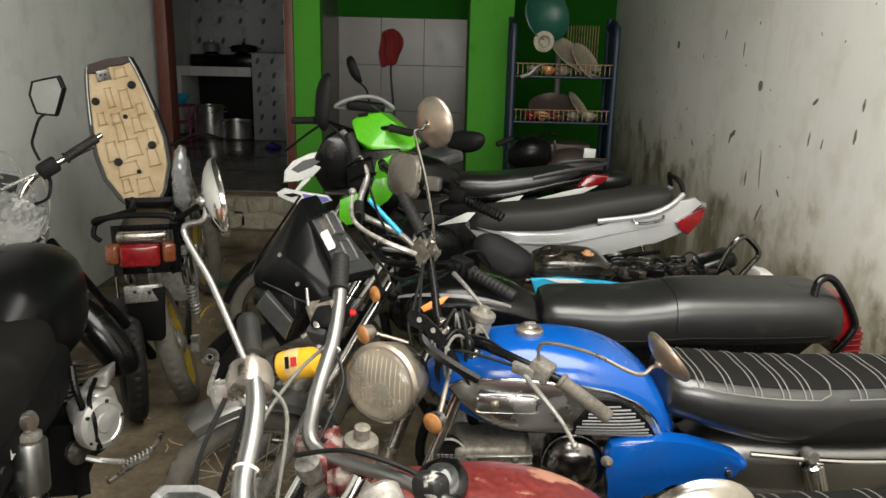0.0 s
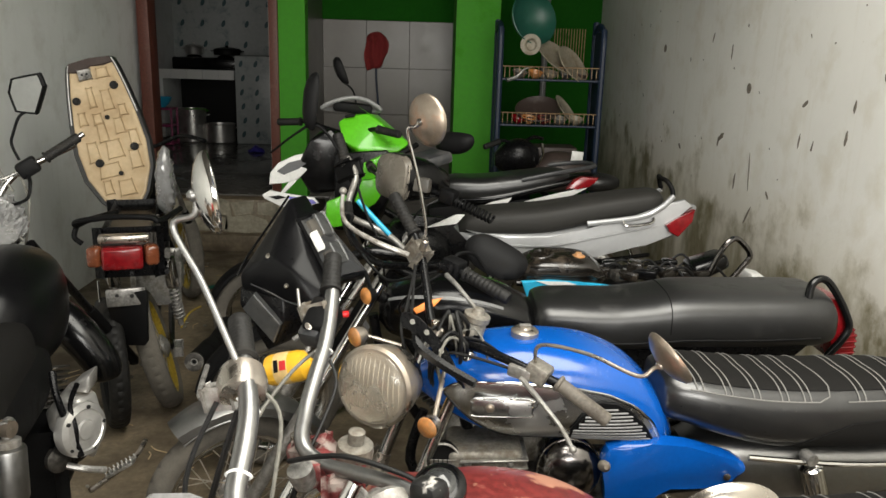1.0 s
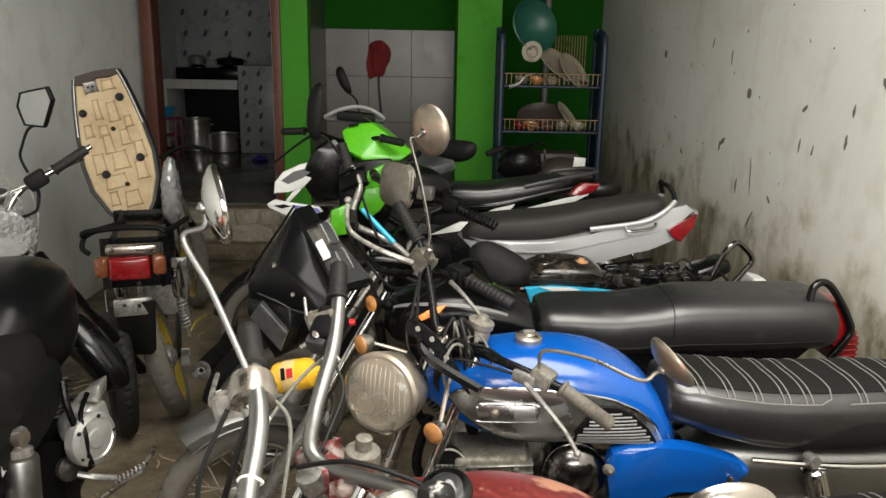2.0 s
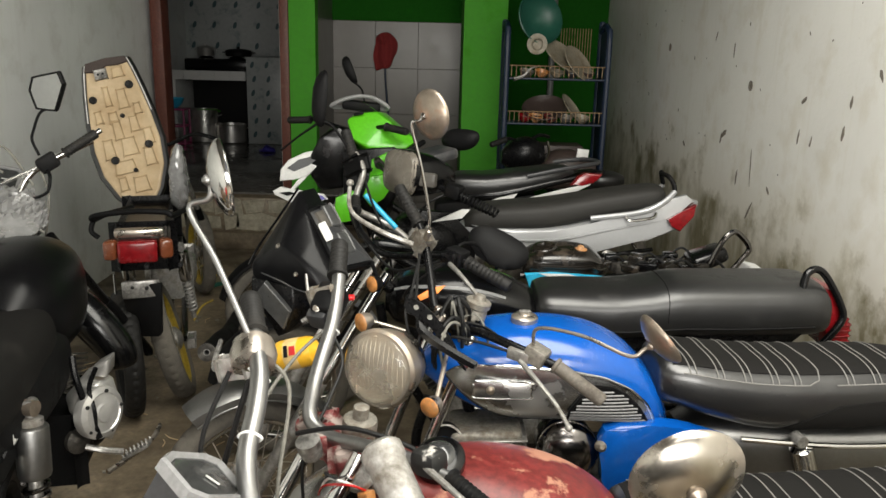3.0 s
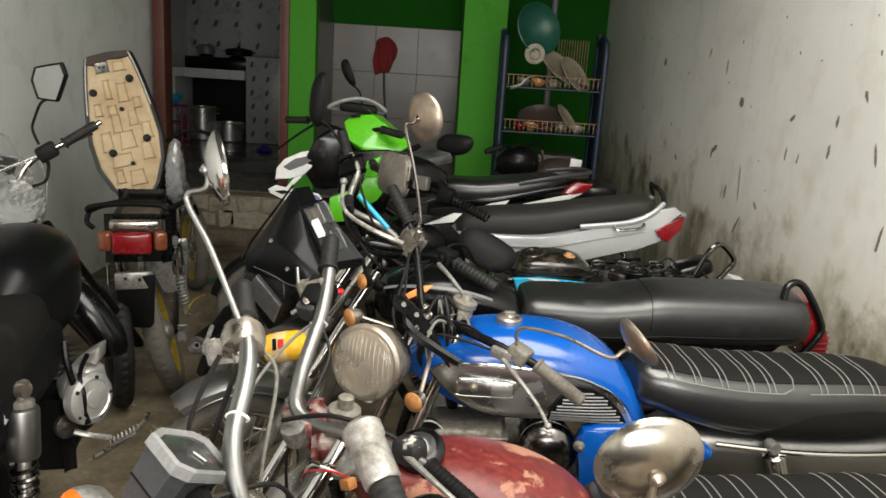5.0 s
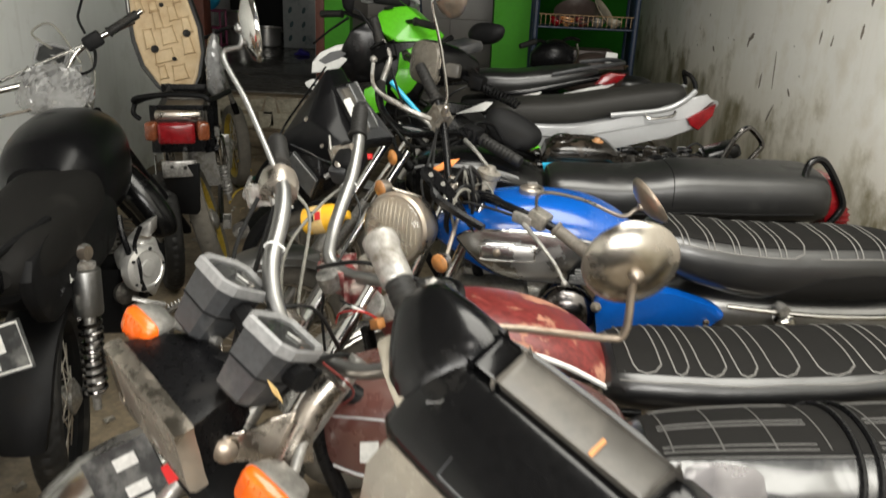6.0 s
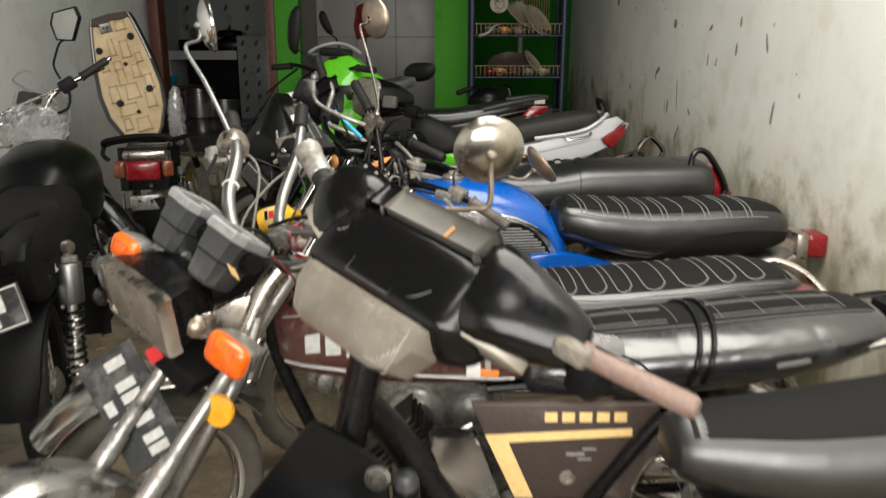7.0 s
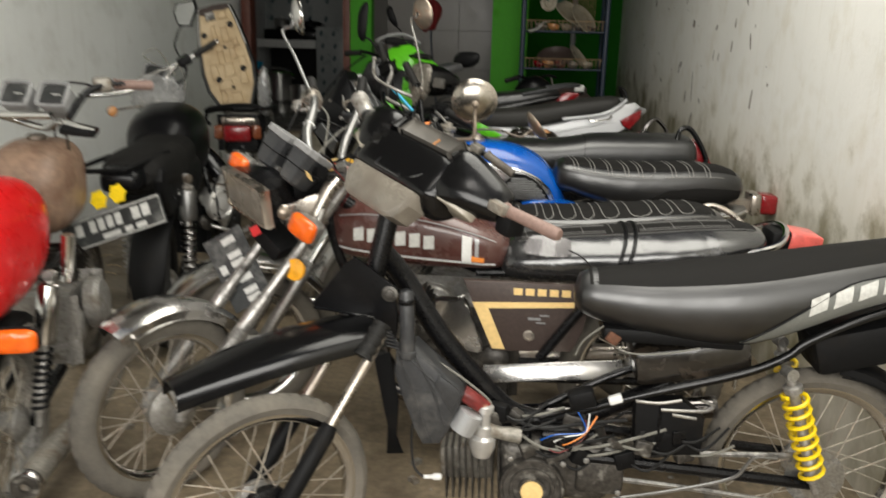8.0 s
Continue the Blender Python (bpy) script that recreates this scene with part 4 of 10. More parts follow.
    sb = part("seat", seat.mesh(36, 5), "vinyl", t, "black vinyl bench seat with pale stitched ribs")
    part("top_cover", seat.patch(0.615, 1.36, lambda k: 46, lambda k: 134, 0.0014, 22, 14, 0.005), "seat_top", sb, "matt black ribbed top cover")
    part("rear_skirt", seat.flank(0.885, 1.35, [(0.885, 0.698), (1.0, 0.694), (1.18, 0.708), (1.29, 0.73), (1.35, 0.755)], [(0.885, 0.70), (0.968, 0.75), (1.049, 0.787), (1.175, 0.803), (1.29, 0.80), (1.35, 0.79)], 0.003, 20, 6), "seat_top", sb, "matt black rear side panel")
    rows = []
    for x in (0.652, 0.722, 0.792, 0.862, 0.918, 1.055, 1.125, 1.195):
        rows += [[(x - 0.012, 0.80), (x - 0.010, 0), (x + 0.002, -0.80), (x + 0.004, -0.93)], [(x + 0.004, 0.80), (x + 0.006, 0), (x + 0.018, -0.80), (x + 0.020, -0.93)]]
    rows += [[(0.64 + 0.032 * i, -0.935) for i in range(11)], [(0.96, -0.935), (0.985, -0.88), (0.99, -0.7), (0.975, 0), (0.965, 0.8)], [(1.03 + 0.04 * i, -0.935) for i in range(7)]]
    seat_lines(sb, seat, rows, 0.0019, "piping")
    part("side_cover", slab([(0.44, 0.71), (0.60, 0.725), (0.70, 0.705), (0.785, 0.675), (0.78, 0.64), (0.69, 0.607), (0.57, 0.597), (0.53, 0.545), (0.46, 0.51), (0.44, 0.60)], (0, y - 0.115, 0), (1, 0, 0), (0, -0.02, 1), 0.05, 0.014, curve=3), "blue", t, "glossy blue side cover")
    part("bolt", lathe([(0.009, 0), (0.009, 0.004), (0.004, 0.006)], (0.742, y - 0.155, 0.642), (0, -1, 0.1), 12), "old_chrome", t)
    ab = part("air_cleaner", lathe([(0.080, -0.06), (0.083, 0.0), (0.080, 0.03), (0.066, 0.05), (0.035, 0.060), (0.003, 0.062)], (0.355, y - 0.09, 0.625), (0, -1, 0.15), 32), "dark_chrome", t, "dark chrome air cleaner dome")
    part("clamp_ring", tube([V(0.355, y - 0.115, 0.629) + V(0.081 * math.cos(h), 0.012 * math.sin(h), 0.080 * math.sin(h)) for h in (2 * math.pi * i / 16 for i in range(16))], 0.003, 6, 2, True), "chrome", ab)
    part("tap", lathe([(0.008, 0), (0.014, 0.004), (0.014, 0.02), (0.006, 0.03)], (0.425, y - 0.17, 0.675), (0.1, -1, 0.4), 12), "grey_cast", t)
    engine(t, (0.34, y, 0.42), NEG, 0.26, 7, 55)
    emb = part("engine_emblem", lathe([(0.046, -0.05), (0.048, 0.0), (0.044, 0.008), (0.040, 0.006), (0.002, 0.006)], (0.032, y - 0.13, 0.655), (0, -1, 0.35), 30), "black_matt", t, "round black engine emblem with a pale rim")
    part("emblem_rim", lathe([(0.046, 0.005), (0.047, 0.010), (0.042, 0.0115), (0.040, 0.007)], (0.032, y - 0.13, 0.655), (0, -1, 0.35), 30, caps=False), "alloy", emb)
    for i in range(6):
        part("lettering_bar", box(V(0.032, y - 0.1385, 0.658) + V(-0.028 + 0.0112 * i, 0, 0), (0.0085, 0.002, 0.014), (1, 0, 0), (0, -0.35, 1), 0), "alloy", emb)
    part("cylinder_head", box((0.14, y - 0.06, 0.635), (0.19, 0.16, 0.10), (1, 0, 0.05), bev=0.016, seg=3), "grey_cast", t, "grey cast cylinder head")
    for i in range(4):
        part("head_fin", box((0.16, y - 0.075, 0.60 + 0.022 * i), (0.17, 0.15, 0.006), (1, 0, 0.05), bev=0.002, seg=1), "alloy", t)
    for x_, z_ in ((0.095, 0.655), (0.20, 0.655), (0.215, 0.605)):
        part("bolt", lathe([(0.009, 0), (0.009, 0.005), (0.004, 0.007)], (x_, y - 0.142, z_), (0, -1, 0.1), 10), "steel", t)
    exhaust(t, [(0.08, y - 0.06, 0.48), (0.05, y - 0.09, 0.30), (0.30, y - 0.13, 0.24), (0.8, y - 0.14, 0.27), (1.35, y - 0.15, 0.33)])
    for k in (-0.12, 0.12):
        shock(t, (0.95, y + k * 1.15, 0.69), (1.08, y + k * 1.2 + 0.04, 0.34), 0.028, 0.005, 8, "steel", "chrome")
    mudguard(t, "rear_mudguard", (1.13, y + 0.06, 0.28), s, 0.315, 60, 190, 0.12, "chrome")
    part("inner_fender", Body([(0.66, 0.60, 0.68, 0.06), (0.72, 0.54, 0.70, 0.10), (0.90, 0.52, 0.705, 0.112), (1.15, 0.55, 0.705, 0.112), (1.34, 0.60, 0.715, 0.10), (1.40, 0.66, 0.71, 0.05)], (0, y, 0), (1, 0, 0), 3.0).mesh(26, 4), "bar_chrome", t, "dull chrome inner fender under the seat")
    part("seat_trim", tube([(0.80, y - 0.135, 0.685), (1.05, y - 0.142, 0.675), (1.30, y - 0.13, 0.685), (1.39, y - 0.08, 0.70)], 0.008, 9), "chrome", t)
    tl = part("tail_lamp", box((1.505, y + 0.05, 0.715), (0.075, 0.11, 0.085), bev=0.016, seg=3), "red_lens", t, "dark red tail lamp lens")
    part("chrome_base", box((1.45, y + 0.05, 0.715), (0.045, 0.12, 0.095), bev=0.012, seg=2), "old_chrome", tl)
    part("bracket", slab([(0, -0.02), (0.12, -0.03), (0.12, 0.03), (0, 0.03)], (1.33, y + 0.03, 0.70), (1, 0.1, 0), (0, 0, 1), 0.05), "old_chrome", tl)
    # front end
    hd = V(-0.44, -0.88, 0.12).normalized()
    c = V(-0.132, 1.755, 0.875)
    hl = part("headlight", lathe([(0.02, -0.125), (0.055, -0.115), (0.082, -0.08), (0.094, -0.03), (0.097, 0.0), (0.101, 0.004), (0.101, 0.016), (0.094, 0.024), (0.088, 0.024)], c, hd, 40), "dome", t, "tarnished chrome round headlight")
    part("reflector", lathe([(0.088, 0.018), (0.080, -0.005), (0.062, -0.03), (0.035, -0.052), (0.010, -0.06)], c, hd, 40, caps=False), "reflector", hl, "dull silvered reflector bowl")
    part("bulb", lathe([(0.011, -0.06), (0.011, -0.03), (0.009, -0.02), (0.003, -0.014)], c, hd, 14), "lamp_glass", hl)
    lens = part("lens", lathe([(0.09, 0.020), (0.082, 0.030), (0.06, 0.038), (0.03, 0.043), (0.002, 0.045)], c, hd, 40, caps=False), "headlight_glass", hl, "yellowed ribbed headlight glass")
    lens.visible_shadow = False
    sx = V(0, 0, 1).cross(hd).normalized()
    for i in range(13):
        a = (i - 6) * 0.0125
        h = math.sqrt(max(0.083**2 - a * a, 0)) * 0.92
        rib = part("glass_rib", tube([c + hd * (0.0415 - 0.0155 * ((a * a + k * k) / 0.0069)) + sx * a + V(0, 0, k) for k in (h * (j / 4 - 1) for j in range(9))], 0.0011, 5, bend=False), "headlight_glass", hl)
        rib.visible_shadow = False
    indicator(t, (-0.008, 1.665, 0.815), (-0.55, -0.8, -0.1), 0.026, "dirty_amber", "old_chrome", (0.03, 1.80, 0.90))
    indicator(t, (-0.195, 1.895, 0.943), (-0.75, -0.62, -0.1), 0.026, "dirty_amber", "old_chrome", (-0.08, 1.90, 0.92))
    part("handlebar", tube([(0.30, 1.675, 0.918), (0.21, 1.72, 0.945), (0.12, 1.80, 0.955), (0.06, 1.90, 0.935), (0.00, 1.96, 0.955), (-0.018, 2.02, 1.03), (-0.04, 2.075, 1.13), (-0.075, 2.12, 1.20)], 0.0115, 10), "black_paint", t, "black painted bent handlebar")
    grip(t, (0.285, 1.684, 0.925), (0.397, 1.628, 0.857), 0.0165, "worn_grip", "worn grey-brown rubber grip", None, 0)
    grip(t, (-0.055, 2.10, 1.165), (-0.118, 2.165, 1.262), 0.0165)
    part("switch_housing", box((0.245, 1.705, 0.940), (0.055, 0.05, 0.045), (0.8, -0.45, -0.35), bev=0.008), "grey_cast", t, "grey worn switch housing")
    part("lever_perch", box((0.205, 1.715, 0.935), (0.06, 0.03, 0.03), (0.8, -0.5, -0.1), bev=0.006), "alloy", t)
    lever(t, [(0.205, 1.70, 0.925), (0.245, 1.64, 0.895), (0.285, 1.60, 0.855), (0.31, 1.572, 0.816)], 0.0055)
    part("lever_perch", box((-0.045, 2.065, 1.125), (0.042, 0.036, 0.04), (-0.4, 0.5, 0.6), bev=0.012, seg=3), "grey_cast", t)
    part("clamp_bolt", lathe([(0.008, 0), (0.010, 0.004), (0.010, 0.03), (0.006, 0.034)], (-0.035, 2.05, 1.135), (0.3, -0.3, 0.9), 12), "old_chrome", t)
    lever(t, [(-0.07, 2.05, 1.12), (-0.17, 2.05, 1.16), (-0.245, 2.08, 1.205), (-0.25, 2.10, 1.28)], 0.0065)
    mirror(t, (0.475, 1.498, 1.064), (0.79, 0.17, 0.59), [(0.235, 1.70, 0.965), (0.24, 1.665, 1.022), (0.33, 1.585, 1.035), (0.415, 1.505, 1.022), (0.445, 1.50, 1.04)], 0.062, "tarnished", "old_chrome")
    mirror(t, (-0.030, 2.05, 1.478), (0.72, 0.68, 0.12), [(-0.03, 2.07, 1.15), (-0.027, 2.07, 1.20), (-0.05, 2.06, 1.33), (-0.078, 2.05, 1.447), (-0.058, 2.045, 1.462)], 0.068, "tarnished", "chrome")
    # lamp bracket, cables and the reservoir between the bars
    part("lamp_bracket", tube([(-0.04, 1.84, 0.975), (-0.03, 1.81, 0.95), (0.03, 1.76, 0.925), (0.10, 1.72, 0.90)], [0.013, 0.014, 0.012], 6), "black_paint", t, "dark steel lamp bracket")
    part("top_clamp", box((0.045, 1.91, 0.945), (0.05, 0.15, 0.022), st, bev=0.009), "black_paint", t)
    br = part("drilled_plate", slab([(-0.11, 0.02), (-0.06, 0.035), (0.02, 0.012), (0.09, -0.035), (0.10, -0.052), (0.02, -0.022), (-0.05, -0.002), (-0.10, -0.012)], (0.005, 1.80, 0.965), (0.75, -0.45, -0.35), (0.2, 0.3, 0.9), 0.006, 0.002, curve=2), "black_paint", t, "black drilled steel bracket")
    for a, b_ in ((-0.075, 0.014), (-0.03, 0.012), (0.02, -0.006), (0.062, -0.028)):
        part("drilled_hole", lathe([(0.007, 0), (0.007, 0.0012), (0.001, 0.0012)], V(0.005, 1.80, 0.965) + V(0.75, -0.45, -0.35).normalized() * a + V(0.2, 0.3, 0.9).normalized() * b_ + V(0.1, -0.8, 0.5) * 0.005, (0.1, -0.85, 0.5), 12), "grey_cable", br)
    rng = random.Random(11)
    for i in range(14):
        a = V(-0.02 + 0.13 * rng.random(), 1.82 + 0.10 * rng.random(), 0.93 + 0.08 * rng.random())
        b_ = a + V(0.10 * rng.random() - 0.05, 0.06 * rng.random() - 0.03, 0.05 * rng.random() - 0.01)
        c_ = b_ + V(0.08 * rng.random() - 0.04, -0.03, -0.05)
        cable(t, [a + V(0, 0.04, -0.06), a, b_, c_, c_ + V(0.02 * rng.random(), 0.02, -0.08)], 0.0025 + 0.003 * rng.random(), ("cable", "cable", "cable", "grey_cable")[i % 4])
    for i in range(9):
        a = V(0.0 + 0.11 * rng.random(), 1.84 + 0.08 * rng.random(), 0.94 + 0.05 * rng.random())
        part("fitting", lathe([(0.006, 0), (0.011, 0.003), (0.011, 0.014), (0.006, 0.018), (0.002, 0.022)], a, (rng.random() - 0.5, -0.6, 0.6), 10), ("tarnished", "old_chrome", "black_matt")[i % 3], t)
    rs = part("brake_reservoir", lathe([(0.024, -0.045), (0.030, -0.04), (0.030, 0.0), (0.026, 0.006), (0.034, 0.012), (0.034, 0.026), (0.018, 0.030), (0.014, 0.042), (0.005, 0.045)], (0.105, 1.90, 0.985), (0.25, -0.1, 1), 20), "grey_cast", t, "pale grey cast reservoir")
    part("elbow", tube([(0.03, 1.92, 0.98), (0.045, 1.90, 1.0), (0.06, 1.905, 0.99)], 0.012, 9), "rubber", rs)
    for q in ([(0.20, 1.73, 0.93), (0.10, 1.77, 0.945), (0.03, 1.80, 0.94), (0.0, 1.84, 0.86), (0.04, 1.88, 0.72)], [(-0.045, 2.06, 1.11), (-0.07, 1.98, 1.0), (-0.08, 1.90, 0.95), (-0.03, 1.88, 0.80)],
              [(-0.05, 2.06, 1.12), (-0.055, 2.0, 1.02), (-0.05, 1.93, 0.94), (0.02, 1.90, 0.84)], [(0.19, 1.74, 0.94), (0.12, 1.84, 0.96), (0.04, 1.86, 0.955), (-0.01, 1.83, 0.90)]):
        cable(t, q, 0.004)
    part("warning_tag", slab([(0, 0), (0.05, 0.012), (0.07, 0.03), (0.03, 0.03), (-0.01, 0.015)], (-0.045, 1.99, 0.975), (1, 0.1, 0.2), (0, 0.3, 1), 0.003), "orange_decal", t)
    return t


def red_bike():
    t = thing("motorcycle", (0.35, 1.43, 0), "old motorcycle with a flaking red tank and stitched black seat", "motorcycle", "parked motorcycles")
    y = 1.335
    st = V(-0.86, -0.51, 0)
    _, s, ls = chassis(t, (-0.16, y + 0.03, 0.86), (0.95, y + 0.06, 0.28), (-0.535, 1.09, 0.28), st)
    fork(t, (-0.18, y + 0.02, 0.90), (-0.535, 1.09, 0.28), ls, 0.085, "chrome", "steel")
    mudguard(t, "front_mudguard", (-0.535, 1.09, 0.28), ls, 0.345, 40, 145, 0.155, "clean_chrome", 0.03, label="dirty chrome front mudguard")
    tank = Body([(-0.13, 0.80, 0.84, 0.035), (-0.10, 0.765, 0.865, 0.075), (-0.02, 0.72, 0.862, 0.11), (0.10, 0.70, 0.870, 0.135), (0.22, 0.685, 0.853, 0.138), (0.32, 0.675, 0.81, 0.125), (0.385, 0.665, 0.755, 0.095), (0.405, 0.68, 0.72, 0.05)], (0, y, 0), (1, 0, 0), 2.5)
    tk = part("tank", tank.mesh(32, 5), "old_red", t, "dull red tank with flaking paint")
    part("chrome_panel", tank.patch(0.02, 0.385, lambda k: 222, lambda k: 176 - 14 * math.sin(k * 3.1), 0.004), "chrome", tk)
    part("edge_strip", tube([tank.pt(0.02 + 0.36 * i / 10, 176 - 14 * math.sin(i / 10 * 3.1), 0.004) for i in range(11)], 0.006, 8, 2), "white", tk)
    seat = Body([(0.362, 0.70, 0.735, 0.08), (0.385, 0.672, 0.772, 0.118), (0.45, 0.658, 0.790, 0.138), (0.60, 0.655, 0.797, 0.146), (0.80, 0.68, 0.812, 0.146), (0.98, 0.72, 0.826, 0.138), (1.08, 0.75, 0.820, 0.118), (1.14, 0.77, 0.795, 0.07)], (0, y - 0.004, 0), (1, 0, 0), 2.35)
    sb = part("seat", seat.mesh(36, 5), "vinyl", t, "black vinyl seat with pale looped stitching")
    part("top_cover", seat.patch(0.395, 1.11, lambda k: 44, lambda k: 143, 0.0014, 22, 14, 0.005), "seat_top", sb, "matt black top cover")
    rows = []
    for x, w in ((0.425, 0.062), (0.508, 0.036), (0.566, 0.056), (0.640, 0.046), (0.712, 0.060), (0.806, 0.078), (0.905, 0.050), (0.976, 0.056)):
        rows.append([(x - 0.010, 0.8), (x - 0.006, 0.2), (x, -0.5), (x + 0.004, -0.68), (x + 0.2 * w, -0.79), (x + 0.5 * w, -0.83), (x + 0.8 * w, -0.79), (x + w, -0.68), (x + w - 0.002, -0.5), (x + w - 0.007, 0.2), (x + w - 0.010, 0.8)])
    rows.append([(0.40 + 0.068 * i, -0.925 - 0.012 * math.sin(i * 2.1)) for i in range(11)])
    seat_lines(sb, seat, rows, 0.0018)
    engine(t, (0.18, y, 0.42), NEG, 0.26, 7, 40)
    exhaust(t, [(-0.04, y - 0.06, 0.46), (-0.06, y - 0.08, 0.28), (0.2, y - 0.11, 0.22), (0.6, y - 0.12, 0.26), (1.1, y - 0.13, 0.32)], material="old_chrome")
    for k in (-0.12, 0.12):
        shock(t, (0.84, y + k, 0.66), (0.93, y + k + 0.05, 0.34), 0.027, 0.005, 8, "steel", "chrome")
    mudguard(t, "rear_mudguard", (0.95, y + 0.06, 0.28), s, 0.315, 60, 190, 0.12, "old_chrome")
    part("tail_lamp", box((1.21, y + 0.05, 0.70), (0.07, 0.10, 0.075), bev=0.014, seg=3), "red_lens", t)
    part("grab_bar", tube([(1.08, y + 0.10, 0.78), (1.14, y + 0.10, 0.80), (1.21, y + 0.05, 0.775), (1.26, y - 0.04, 0.71)], 0.011, 9), "old_chrome", t)
    # bare upper fork clamp, with a lock and a cap
    tc = part("top_clamp", box((-0.20, 1.375, 0.880), (0.065, 0.15, 0.03), st, bev=0.012, seg=3), "flaky_red", t, "red painted fork clamp with flaking paint")
    for q in ((-0.255, 1.425, 0.885), (-0.17, 1.315, 0.885), (-0.215, 1.35, 0.90)):
        part("clamp_lug", lathe([(0.026, -0.04), (0.032, -0.03), (0.033, 0.0), (0.028, 0.012), (0.008, 0.016)], q, (-0.2, -0.1, 1), 18), "flaky_red", tc)
    part("steering_nut", lathe([(0.034, -0.02), (0.036, 0.01), (0.034, 0.022), (0.016, 0.026), (0.016, 0.05), (0.010, 0.053)], (-0.148, 1.375, 0.905), (0.1, -0.1, 1), 22), "grey_cast", tc, "grey cast steering cap")
    part("ignition_lock", lathe([(0.02, -0.02), (0.024, 0.0), (0.024, 0.02), (0.006, 0.024)], (-0.235, 1.30, 0.90), (-0.2, -0.3, 1), 18), "steel", tc)
    part("fork_cap", lathe([(0.02, -0.03), (0.022, 0.01), (0.012, 0.016), (0.012, 0.026), (0.003, 0.027)], (-0.26, 1.44, 0.90), (-0.1, 0, 1), 18), "old_chrome", tc)
    part("handlebar", tube([(-0.224, 1.66, 1.185), (-0.218, 1.60, 1.140), (-0.220, 1.52, 1.077), (-0.233, 1.46, 1.027), (-0.245, 1.41, 0.975), (-0.246, 1.375, 0.922), (-0.20, 1.335, 0.905), (-0.14, 1.29, 0.915), (-0.06, 1.22, 0.935), (0.03, 1.15, 0.93)], [0.0155, 0.0155, 0.0155, 0.0155, 0.0145, 0.0135, 0.0125], 14), "bar_chrome", t, "chrome high handlebar")
    grip(t, (-0.222, 1.615, 1.150), (-0.226, 1.69, 1.210), 0.019, "rubber", ribs=6)
    sw = part("switch_housing", box((-0.235, 1.585, 1.100), (0.080, 0.060, 0.062), (0.25, 0.72, 0.58), bev=0.012, seg=3), "black_matt", t, "chunky black switch housing with a red button")
    part("housing_half", box((-0.250, 1.572, 1.078), (0.060, 0.050, 0.048), (0.3, 0.7, 0.5), bev=0.010, seg=2), "grey_plastic", sw)
    part("choke_tab", tube([(-0.275, 1.575, 1.07), (-0.295, 1.57, 1.058)], 0.006, 7, bend=False), "steel", sw)
    part("red_button", lathe([(0.007, 0), (0.007, 0.010), (0.005, 0.012)], (-0.193, 1.59, 1.110), (1, 0, 0.1), 12), "red_plastic", sw)
    for dx, dz in ((-0.02, 0.0), (0.012, 0.004)):
        part("screw_head", lathe([(0.008, 0), (0.009, 0.003), (0.003, 0.005)], (-0.238 + dx, 1.548, 1.098 + dz), (0, -0.8, 0.6), 12), "old_chrome", sw)
    lever(t, [(-0.24, 1.60, 1.12), (-0.28, 1.60, 1.105), (-0.30, 1.66, 1.14)], 0.004, "steel", False)
    part("lever_perch", box((-0.250, 1.592, 1.115), (0.05, 0.028, 0.026), (-0.9, 0.1, -0.3), bev=0.008), "grey_cast", t)
    part("zip_tie", tube([(-0.239, 1.50, 1.062), (-0.218, 1.495, 1.072), (-0.205, 1.505, 1.058), (-0.225, 1.513, 1.048)], 0.0022, 6, 4, True), "white", t)
    grip(t, (0.03, 1.152, 0.93), (0.115, 1.075, 0.90), 0.017, "black_matt")
    part("lever_perch", box((-0.005, 1.18, 0.945), (0.06, 0.05, 0.05), (0.7, -0.6, 0.1), bev=0.016), "flaky_black", t, "chipped cast lever clamp with flaking white paint")
    lever(t, [(-0.01, 1.16, 0.945), (0.05, 1.09, 0.93), (0.12, 1.03, 0.90)], 0.0055)
    sp = part("speedometer", lathe([(0.03, -0.06), (0.044, -0.04), (0.050, 0.0), (0.050, 0.012), (0.044, 0.018), (0.03, 0.024), (0.002, 0.027)], (0.015, 1.30, 0.878), (-0.1, -0.45, 0.9), 30), "black_gloss", t, "round black speedometer pod")
    part("glass", lathe([(0.036, 0.018), (0.028, 0.028), (0.012, 0.032), (0.001, 0.033)], (0.015, 1.30, 0.878), (-0.1, -0.45, 0.9), 28), "dark_glass", sp)
    cable(t, [(-0.235, 1.56, 1.05), (-0.20, 1.52, 0.99), (-0.22, 1.44, 0.93), (-0.26, 1.36, 0.84), (-0.25, 1.33, 0.70)])
    cable(t, [(-0.26, 1.30, 0.93), (-0.16, 1.26, 0.965), (-0.05, 1.22, 0.955), (0.0, 1.19, 0.94)], 0.005)
    cable(t, [(-0.22, 1.57, 1.06), (-0.30, 1.50, 1.0), (-0.36, 1.40, 0.9), (-0.34, 1.32, 0.72)], 0.004, "grey_cable")
    part("wiring_plug", box((-0.12, 1.24, 0.835), (0.028, 0.022, 0.022), (0.6, -0.5, 0.3), bev=0.003), "dirty_amber", t, "yellow wiring plug")
    for i, q in enumerate(("red_plastic", "white", "cable")):
        cable(t, [(-0.12, 1.25, 0.84), (-0.15 - 0.02 * i, 1.22, 0.87 + 0.01 * i), (-0.20, 1.25 + 0.02 * i, 0.85), (-0.22, 1.30, 0.80)], 0.0025, q, "wire")
